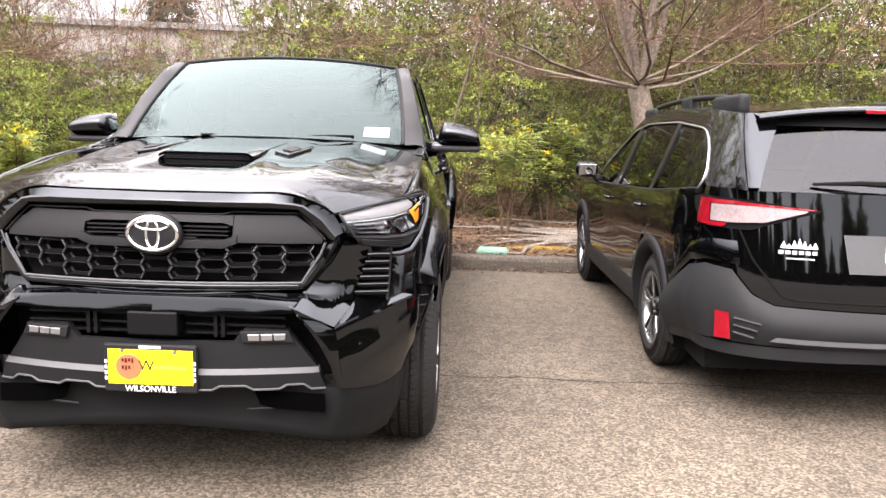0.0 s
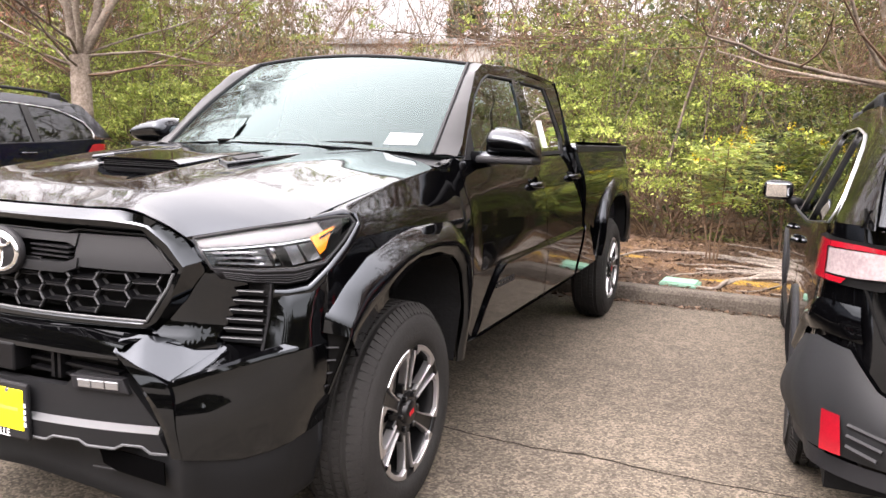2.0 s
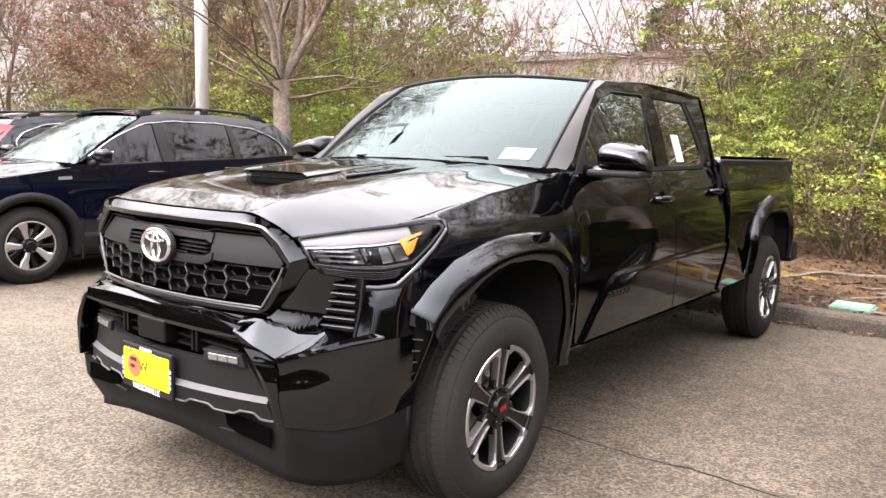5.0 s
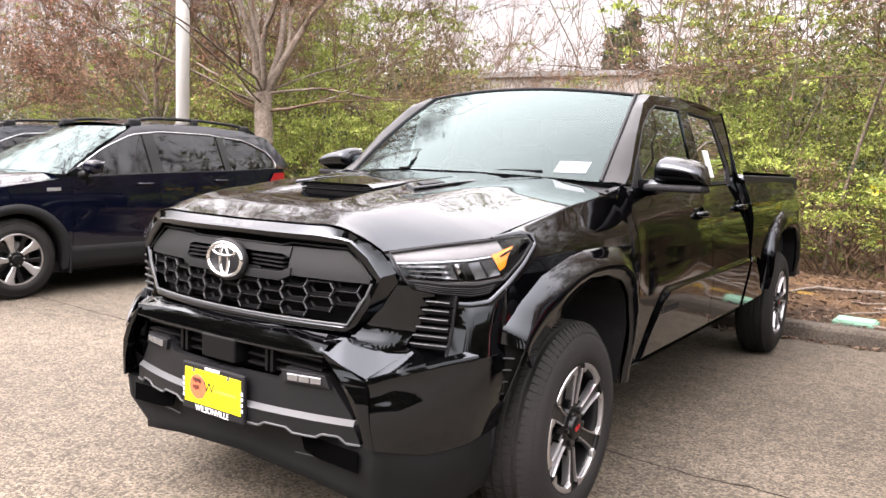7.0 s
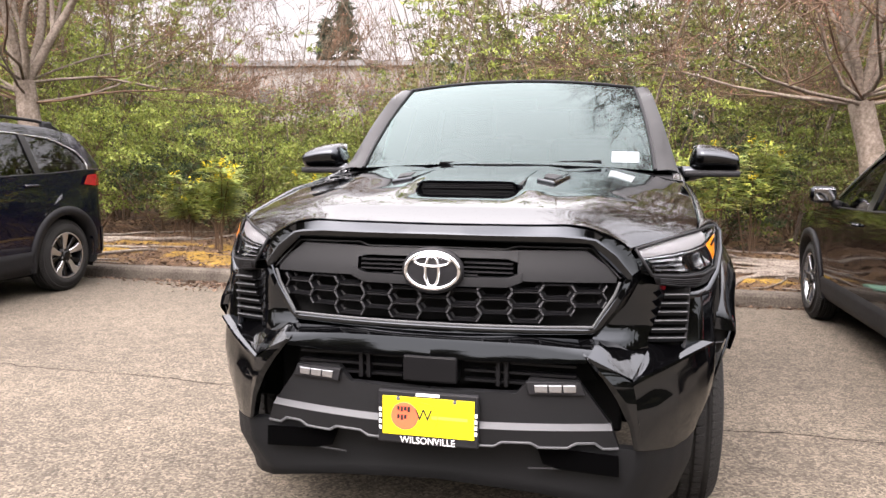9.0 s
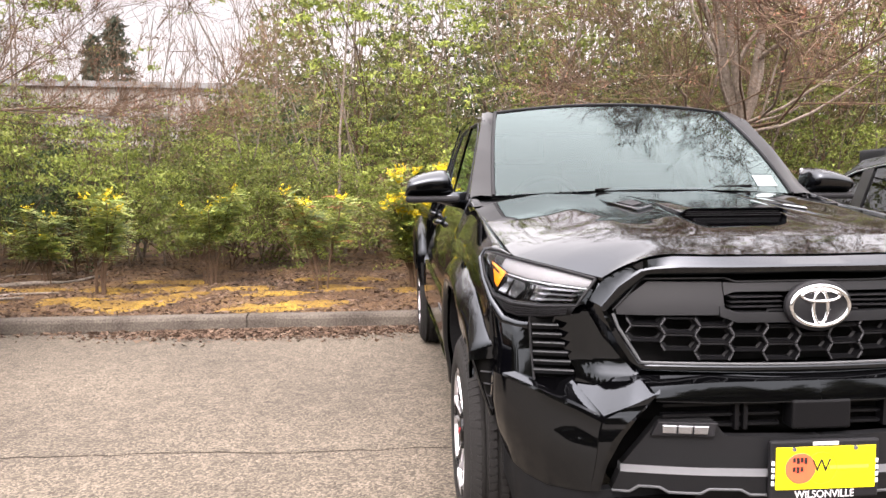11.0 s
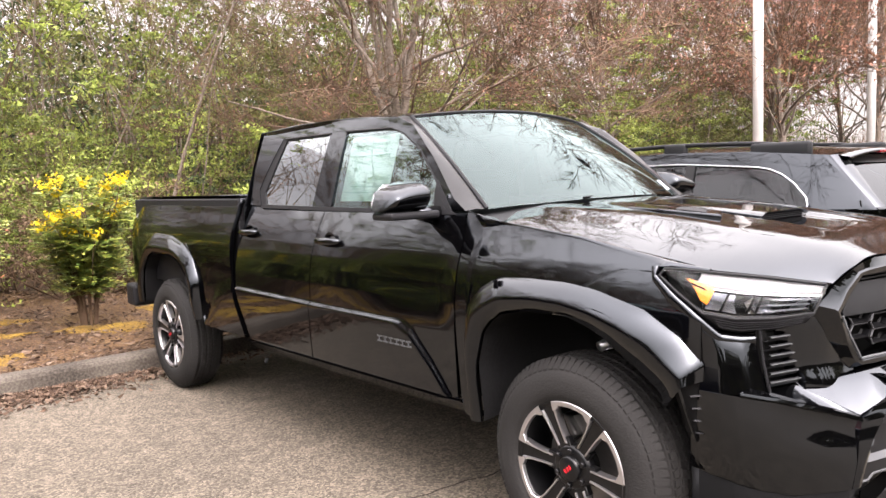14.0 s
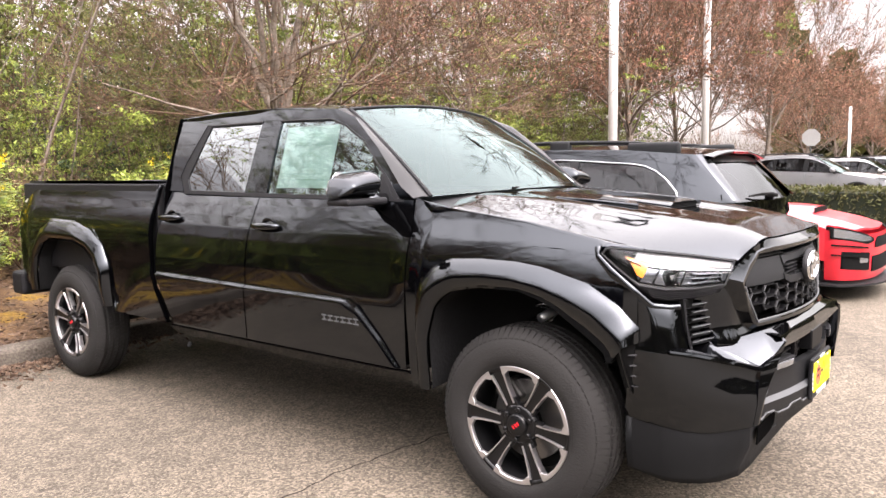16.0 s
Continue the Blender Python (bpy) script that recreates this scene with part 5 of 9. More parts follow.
# draw the nose in to its true length
for ob in truck.children_recursive:
    if ob.type != "MESH":
        continue
    if ob.name.startswith(("grille_cell", "emblem", "plate_print", "plate_bolt")):
        if ob.name.startswith("emblem_ring") or ob.parent.name.startswith("wheel"):
            continue
        dy = 0.048 if not ob.name.startswith("plate") else 0.026
        ob.matrix_basis = Matrix.Translation((0, dy, 0)) @ ob.matrix_basis
        continue
    if ob.matrix_basis != Matrix() or ob.name.startswith(("tyre", "tread", "rim", "spoke", "lip_arc", "hub", "centre", "cap_", "lug", "brake_d", "brake_c", "wheel")):
        continue
    for v in ob.data.vertices:
        if v.co.y < -0.5:
            v.co.y += (0.026 + 0.022 * sstep(0.76, 0.84, v.co.z)) * sstep(-0.5, -0.84, v.co.y)

# ---- front corners: lamps, vents, bumper wings, valance ----


def patch(name, lines, material, parent, n=24, label="", rim=None, sharp=0):
    """A smooth sheet through lines of (x, y, z) for one side of the nose."""
    rows = [[tuple(p) for p in resample(l, n)] for l in lines]
    return part(name, grid_bm(np.array(rows), rim), material, parent, label, smooth=True, sharp=sharp)


def between(a, b, f, off=(0, 0, 0)):
    return [tuple((1 - f) * np.array(p) + f * np.array(q) + np.array(off)) for p, q in zip(a, b)]


for s in SIDES:
    sd = lambda pts, s=s: [(s * p[0], p[1], p[2]) for p in pts]
    N = 20
    up = [tuple(p) for p in resample([(0.603, -0.742, 1.073), (0.715, -0.618, 1.098), (0.808, -0.486, 1.114), (0.845, -0.410, 1.122), (0.872, -0.362, 1.124)], N)]
    lo = [tuple(p) for p in resample([(0.655, -0.728, 0.992), (0.755, -0.652, 0.982), (0.822, -0.570, 0.980), (0.866, -0.486, 0.994), (0.884, -0.415, 1.052), (0.886, -0.350, 1.104)], N)]
    ho = [tuple(p) for p in resample([(0.668, -0.708, 0.962), (0.735, -0.652, 0.946), (0.798, -0.575, 0.936), (0.832, -0.530, 0.944), (0.866, -0.484, 0.988)], N)]
    head = part("headlamp", grid_bm(np.array([sd(between(up, lo, f, (-0.050 * k, 0.045 * k, 0))) for f, k in ((0.0, 0.25), (0.15, 1.0), (0.55, 1.0), (0.9, 1.0), (1.0, 0.25))])), DARK, truck, "dark headlamp with a pale upper band and amber reflector", smooth=True)
    bul = lambda f: (0.010 * 4 * f * (1 - f), -0.016 * 4 * f * (1 - f), 0.006 * 4 * f * (1 - f))
    part("lamp_lens", grid_bm(np.array([sd(between(up, lo, f, bul(f))) for f in (0, 0.15, 0.3, 0.5, 0.7, 0.85, 1.0)])), LENS, head, smooth=True)
    # pale light guide under the upper edge, folded inward
    ins = lambda a, b, f, d, s=s: [(s * (p[0] - 0.7 * d), p[1] + d, p[2]) for p in between(a, b, f, bul(f))]
    part("lamp_strip", grid_bm(np.array([ins(up, lo, 0.05, 0.012)[:16], ins(up, lo, 0.22, 0.012)[:16], ins(up, lo, 0.42, 0.022)[:16]])), LAMPBAND, head, "pale daytime lamp band", smooth=True)
    part("lamp_line", grid_bm(np.array([ins(up, lo, 0.43, 0.012)[:15], ins(up, lo, 0.46, 0.012)[:15]])), LAMPGREY, head, "bright lamp line")
    part("lamp_line", grid_bm(np.array([ins(up, lo, 0.94, 0.006)[:15], ins(up, lo, 0.985, 0.006)[:15]])), LAMPGREY, head, "bright lamp line")
    for f0 in (0.54, 0.68, 0.82):
        part("lamp_louvre", grid_bm(np.array([ins(up, lo, f0, 0.016)[1:7], ins(up, lo, f0 + 0.045, 0.010)[1:7], ins(up, lo, f0 + 0.05, 0.028)[1:7]])), LAMPGREY, head)
    # main lamp cells: bright bowls with dividing walls
    for k0, k1, m in ((5, 7, LAMPGREY), (7, 8, CHROME), (9, 11, LAMPGREY), (11, 13, LAMPGREY)):
        a, b = ins(up, lo, 0.52, 0.012), ins(up, lo, 0.90, 0.012)
        deep = ins(up, lo, 0.71, 0.050)
        rows = [[a[k0], a[k1]], [tuple(0.5 * np.array(a[k0]) + 0.5 * np.array(deep[k0])), tuple(0.5 * np.array(a[k1]) + 0.5 * np.array(deep[k1]))], [deep[k0], deep[k1]], [b[k0], b[k1]]]
        part("lamp_cell", grid_bm(np.array(rows)), m, head, "bright main lamp cell")
        part("lamp_divider", tube_bm([a[k1], b[k1]], 0.004, 5), DARK, head)
    am = [ins(up, lo, f, 0.004) for f in (0.40, 0.52, 0.66, 0.80)]
    rows = [am[0][13:18], am[1][13:17] + [am[1][16]], am[2][13:16] + [am[2][15]] * 2, am[3][13:15] + [am[3][14]] * 3]
    rows = [[tuple(p) for p in resample(r, 5)] for r in rows]
    part("amber_reflector", grid_bm(np.array(rows)), AMBER, head, "amber side reflector")
    part("amber_bar", tube_bm([am[1][14], am[1][16]], 0.004, 5), DARK, head)
    # lower housing with fine ribs, sealing lines
    low = [tuple(p) for p in resample(lo[:16], N)]
    part("lamp_housing", grid_bm(np.array([sd(low), sd(between(low, ho, 0.12, (0.002, -0.004, 0))), sd(between(low, ho, 0.9, (0.001, -0.002, 0))), sd(ho), sd([(p[0] - 0.02, p[1] + 0.03, p[2] - 0.002) for p in ho])])), GRILLEM, head, smooth=True)
    for f in (0.28, 0.45, 0.62, 0.80):
        part("lamp_fin", tube_bm(sd(between(low, ho, f, (0.002, -0.004, 0)))[1:17], 0.0025, 5), PLASTIC, head)
    edge = up + lo[::-1]
    part("lamp_border", tube_bm(sd(edge + [edge[0]]), 0.005, 6), PLASTIC, head, smooth=True)
    # painted lip that follows the lamp's outer and lower edge
    rimline = [tuple(p) for p in resample([(0.862, -0.345, 1.133), (0.889, -0.340, 1.110), (0.890, -0.408, 1.050), (0.872, -0.482, 0.988), (0.838, -0.532, 0.936), (0.800, -0.582, 0.929), (0.776, -0.606, 0.930)], 26)]
    outline = [tuple(p) for p in resample([(0.884, -0.322, 1.132), (0.900, -0.335, 1.098), (0.899, -0.390, 1.035), (0.884, -0.470, 0.966), (0.850, -0.528, 0.908), (0.808, -0.584, 0.901), (0.776, -0.610, 0.902)], 26)]
    part("lamp_lip", grid_bm(np.array([sd([(p[0] - 0.015, p[1] + 0.012, p[2]) for p in rimline]), sd(rimline), sd(between(rimline, outline, 0.5, (0.004, -0.006, 0))), sd(outline), sd([(p[0] - 0.004, p[1] + 0.004, p[2] - 0.010) for p in outline])])), PAINT, truck, smooth=True)
    # side vent: dark box and six slats
    vent = part("side_vent", prism_bm([(s * a, b) for a, b in ((0.694, 0.950), (0.775, 0.945), (0.768, 0.752), (0.700, 0.755), (0.648, 0.785))], lambda a, b, d: (a, -0.628 + d - 0.25 * max(0, 0.70 - abs(a)), b), 0.02), DARK, truck, "dark side vent with slats")
    for k in range(6):
        zz = 0.925 - 0.0275 * k
        x0, x1 = 0.697 - 0.045 * (k / 5), 0.772 - 0.004 * (k / 5)
        rows = []
        for q in range(6):
            x = x0 + (x1 - x0) * q / 5
            fy = -0.672 + 0.30 * (x - 0.70)
            rows.append([(s * x, fy + 0.004, zz + 0.005), (s * x, fy - 0.003, zz + 0.003), (s * x, fy - 0.003, zz - 0.001), (s * x, fy + 0.008, zz - 0.013), (s * x, fy + 0.04, zz - 0.015)])
        sl = part("vent_slat", grid_bm(np.array(rows)), PLASTIC, vent, smooth=True, sharp=30)
        part("slat_edge", tube_bm([(r[1][0], r[1][1] - 0.0005, r[1][2] - 0.002) for r in rows], 0.0022, 5), STRIP, sl)
    # gloss corner of the bumper, from the lamp lip down behind the vent to the arch
    patch("bumper_corner", [sd([(0.772, -0.612, 0.930), (0.812, -0.578, 0.914), (0.856, -0.520, 0.918), (0.884, -0.476, 0.955)]), sd([(0.773, -0.612, 0.90), (0.815, -0.590, 0.89), (0.856, -0.535, 0.885), (0.872, -0.480, 0.875)]), sd([(0.770, -0.622, 0.84), (0.820, -0.600, 0.835), (0.858, -0.545, 0.83), (0.870, -0.482, 0.83)]), sd([(0.764, -0.645, 0.75), (0.822, -0.618, 0.755), (0.866, -0.555, 0.755), (0.880, -0.485, 0.755)])], PAINT, truck, 14, rim=lambda p, s=s: (-s * 0.02, 0.02, 0))
    part("vent_border", tube_bm(sd([(0.774, -0.622, 0.945), (0.772, -0.632, 0.85), (0.765, -0.650, 0.755)]), 0.0045, 6), PLASTIC, vent)
    # bright wing face beside the grille, its dark pocket, the blade under it
    patch("bumper_wing", [sd([(0.440, -0.835, 0.806), (0.500, -0.815, 0.803), (0.575, -0.742, 0.778), (0.645, -0.668, 0.786)]), sd([(0.452, -0.868, 0.790), (0.520, -0.840, 0.780), (0.585, -0.765, 0.760), (0.652, -0.672, 0.774)]), sd([(0.462, -0.897, 0.770), (0.535, -0.880, 0.735), (0.604, -0.842, 0.695), (0.660, -0.678, 0.766)])], PAINT, truck, 18, sharp=30)
    patch("wing_pocket", [sd([(0.606, -0.838, 0.695), (0.632, -0.760, 0.730), (0.662, -0.672, 0.768), (0.700, -0.645, 0.760), (0.780, -0.628, 0.760)]), sd([(0.612, -0.828, 0.684), (0.650, -0.765, 0.705), (0.690, -0.700, 0.728), (0.740, -0.662, 0.738), (0.800, -0.630, 0.752)]), sd([(0.618, -0.842, 0.690), (0.672, -0.792, 0.708), (0.728, -0.738, 0.728), (0.780, -0.686, 0.748), (0.820, -0.640, 0.762)])], PAINT, truck, 16)
    blt = [(0.606, -0.850, 0.690), (0.665, -0.802, 0.712), (0.728, -0.746, 0.732), (0.790, -0.682, 0.752), (0.856, -0.604, 0.768)]
    bli = [(0.606, -0.838, 0.695), (0.662, -0.790, 0.717), (0.722, -0.732, 0.738), (0.772, -0.672, 0.760), (0.820, -0.622, 0.776)]
    part("bumper_blade", grid_bm(np.array([sd([(p[0] - 0.004, p[1] + 0.02, p[2] - 0.012) for p in bli]), sd(bli), sd(blt), sd([(p[0] + 0.001, p[1] - 0.002, p[2] - 0.007 - 0.006 * (1 - k / 4)) for k, p in enumerate(blt)]), sd([(p[0] - 0.014, p[1] + 0.016, p[2] - 0.022) for p in blt])])), PAINT, truck, "thin bright blade across the bumper corner", smooth=True, sharp=25)
    # facet that runs down from the ledge beside the intake
    patch("bumper_edge", [sd([(0.462, -0.893, 0.768), (0.520, -0.882, 0.700), (0.560, -0.874, 0.640), (0.598, -0.862, 0.560), (0.616, -0.852, 0.482)]), sd([(0.470, -0.899, 0.768), (0.545, -0.888, 0.690), (0.588, -0.876, 0.632), (0.612, -0.862, 0.560), (0.628, -0.850, 0.480)]), sd([(0.535, -0.882, 0.735), (0.606, -0.850, 0.686), (0.616, -0.846, 0.640), (0.626, -0.846, 0.560), (0.640, -0.838, 0.478)])], PAINT, truck, 20, rim=lambda p: (0, 0.04, 0), sharp=25)
    # hollow gloss side below the blade
    patch("bumper_side", [sd([(0.606, -0.838, 0.684), (0.668, -0.782, 0.704), (0.732, -0.722, 0.722), (0.796, -0.650, 0.742), (0.846, -0.592, 0.752), (0.872, -0.548, 0.757), (0.880, -0.484, 0.760)]),
                          sd([(0.612, -0.832, 0.655), (0.672, -0.772, 0.668), (0.736, -0.716, 0.682), (0.800, -0.652, 0.70), (0.848, -0.596, 0.712), (0.872, -0.548, 0.720), (0.880, -0.484, 0.725)]),
                          sd([(0.618, -0.838, 0.615), (0.680, -0.788, 0.622), (0.745, -0.726, 0.630), (0.808, -0.655, 0.640), (0.850, -0.600, 0.650), (0.872, -0.548, 0.660), (0.878, -0.482, 0.665)]),
                          sd([(0.628, -0.844, 0.555), (0.690, -0.790, 0.555), (0.752, -0.722, 0.556), (0.808, -0.648, 0.562), (0.845, -0.592, 0.570), (0.862, -0.540, 0.578), (0.866, -0.476, 0.585)]),
                          sd([(0.640, -0.836, 0.475), (0.690, -0.776, 0.462), (0.740, -0.712, 0.452), (0.786, -0.640, 0.458), (0.815, -0.580, 0.470), (0.828, -0.520, 0.482), (0.830, -0.450, 0.492)])], PAINT, truck, 30, rim=lambda p: (0, 0.03, 0))
    # matte lower valance, swept back under the bumper's middle
    patch("valance", [sd([(0.0, -0.800, 0.478), (0.34, -0.800, 0.474), (0.52, -0.812, 0.470), (0.640, -0.824, 0.472), (0.690, -0.768, 0.460), (0.740, -0.704, 0.450), (0.786, -0.632, 0.456), (0.815, -0.572, 0.468), (0.828, -0.450, 0.490)]),
                      sd([(0.0, -0.792, 0.420), (0.34, -0.800, 0.412), (0.52, -0.815, 0.400), (0.628, -0.820, 0.388), (0.690, -0.762, 0.378), (0.738, -0.706, 0.372), (0.780, -0.636, 0.370), (0.806, -0.572, 0.372), (0.822, -0.448, 0.380)]),
                      sd([(0.0, -0.780, 0.340), (0.34, -0.785, 0.325), (0.50, -0.785, 0.305), (0.588, -0.772, 0.285), (0.652, -0.728, 0.272), (0.700, -0.675, 0.265), (0.738, -0.615, 0.262), (0.770, -0.560, 0.266), (0.795, -0.445, 0.285)]),
                      sd([(0.0, -0.795, 0.308), (0.34, -0.796, 0.293), (0.50, -0.790, 0.272), (0.585, -0.772, 0.255), (0.650, -0.726, 0.243), (0.698, -0.672, 0.238), (0.734, -0.612, 0.238), (0.764, -0.556, 0.244), (0.790, -0.442, 0.270)]),
                      sd([(0.0, -0.750, 0.292), (0.34, -0.748, 0.278), (0.50, -0.740, 0.258), (0.570, -0.718, 0.242), (0.622, -0.680, 0.232), (0.664, -0.635, 0.228), (0.700, -0.59, 0.230), (0.728, -0.54, 0.236), (0.750, -0.440, 0.265)])], VALANCE, truck, 40, "matte dark grey lower valance", rim=lambda p: (0, 0.025, 0.005))
    # no real hole: a flat near-black plate paints the opening's shade
    hole = part("valance_hole", prism_bm([(s * a, b) for a, b in ((0.325, 0.458), (0.572, 0.452), (0.575, 0.386), (0.40, 0.392), (0.345, 0.406))], lambda x, z, d: (x, -0.832 + d - 0.03 * max(0, abs(x) - 0.5), z), 0.004), VOID, truck, "near-black plate that paints the shade of the valance opening")
    part("hole_ledge", tube_bm([(s * a, -0.827 - 0.03 * max(0, a - 0.5), b) for a, b in ((0.30, 0.385), (0.40, 0.394), (0.568, 0.388))], 0.004, 6), GREYPLAS, hole)
    # finned dark panel between the bumper and the wheel
    lou = patch("arch_louvre", [sd([(0.864, -0.490, 0.800), (0.872, -0.486, 0.700), (0.866, -0.480, 0.590)]), sd([(0.905, -0.466, 0.790), (0.890, -0.466, 0.700), (0.868, -0.466, 0.590)]), sd([(0.930, -0.420, 0.770), (0.895, -0.428, 0.690), (0.862, -0.442, 0.590)])], DARK, truck, 8)
    for k in range(4):
        zz = 0.745 - 0.040 * k
        part("louvre_fin", grid_bm(np.array([sd([(0.873, -0.492, zz), (0.908 - 0.010 * k, -0.470, zz)]), sd([(0.874, -0.494, zz - 0.005), (0.909 - 0.010 * k, -0.472, zz - 0.005)]), sd([(0.86, -0.470, zz - 0.006), (0.885 - 0.008 * k, -0.45, zz - 0.006)])])), PLASTIC, lou)
    part("louvre_edge", tube_bm(sd([(0.930, -0.440, 0.775), (0.908, -0.452, 0.700), (0.872, -0.468, 0.592)]), 0.005, 6), PAINT, lou)
# hood: raised pads beside the scoop with a sunk dark inlay
for s in SIDES:
    pad = [(0.245, -0.20), (0.315, -0.24), (0.360, -0.02), (0.345, 0.16), (0.235, 0.16)]
    pd = part("hood_pad", prism_bm([(s * a, b) for a, b in pad], lambda a, b, d: (a, b, hood_z(a, b) + 0.010 * sstep(0.20, 0.0, b) + 0.002 - d), 0.014, 0.006), PAINT, truck)
    part("pad_inlay", prism_bm([(s * a, b) for a, b in ((0.268, -0.155), (0.312, -0.175), (0.332, -0.055), (0.270, -0.045))], lambda a, b, d: (a, b, hood_z(a, b) + 0.010 * sstep(0.20, 0.0, b) + 0.0035 - d), 0.004, 0.001), PLASTIC, pd)

# added near-black blocks that stand in for shade behind the nose's openings
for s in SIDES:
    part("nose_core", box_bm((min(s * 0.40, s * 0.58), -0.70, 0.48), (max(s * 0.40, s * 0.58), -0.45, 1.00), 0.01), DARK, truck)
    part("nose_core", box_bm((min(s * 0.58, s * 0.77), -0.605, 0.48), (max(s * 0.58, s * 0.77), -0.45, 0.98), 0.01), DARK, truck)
# papers behind the glass
part("stock_tag", prism_bm([(0.515, 1.335), (0.640, 1.335), (0.640, 1.385), (0.515, 1.385)], lambda x, z, d: (x, 0.533 + (z - 1.335) * 1.29 + 0.50 * (x - 0.517) + d, z), 0.002), mat("pale_tag_card", (0.33, 0.38, 0.39), 0.6, var=0.1), truck, "white paper tag on the windshield")
part("stock_tag_print", prism_bm([(0.530, 1.352), (0.625, 1.352), (0.625, 1.366), (0.530, 1.366)], lambda x, z, d: (x, 0.5735 + (z - 1.335) * 1.38 + 0.24 * (abs(x) - 0.5) + d, z), 0.001), mat("pale_grey_print", (0.42, 0.43, 0.43), 0.7), truck)
part("price_sheet", prism_bm([(1.20, 1.335), (1.595, 1.335), (1.585, 1.655), (1.19, 1.655)], lambda y, z, d: (-(cabin_x(y, z) - 0.016 - d), y, z), 0.002), PAPERG, truck, "pale green price sheet in the side window")
for k in (0, 1, 6):
    part("price_print", prism_bm([(1.23 + 0.02 * (k % 3), 1.375 + 0.03 * k), (1.56 - 0.03 * (k % 4), 1.375 + 0.03 * k), (1.56 - 0.03 * (k % 4), 1.380 + 0.03 * k), (1.23 + 0.02 * (k % 3), 1.380 + 0.03 * k)], lambda y, z, d: (-(cabin_x(y, z) - 0.0145 - d), y, z), 0.0005), mat("pale_print", (0.60, 0.78, 0.72), 0.7) if k == 0 else bpy.data.materials["pale_print"], truck)
part("window_paper", prism_bm([(2.00, 1.335), (2.11, 1.335), (2.08, 1.49), (1.97, 1.49)], lambda y, z, d: ((cabin_x(y, z) - 0.0065 - d), y, z), 0.002), PAPER, truck, "white paper in the rear side window")
part("dash_paper", prism_bm([(0.12, 0.70), (0.40, 0.72), (0.36, 0.86), (0.22, 0.80)], lambda x, y, d: (x, y, 1.292 + d), 0.002), mat("faded_leaflet", (0.16, 0.22, 0.21), 0.7, var=0.1), truck, "pale leaflet on the dashboard")

# ---- other parked cars: nose towards -y, origin under the front axle ----


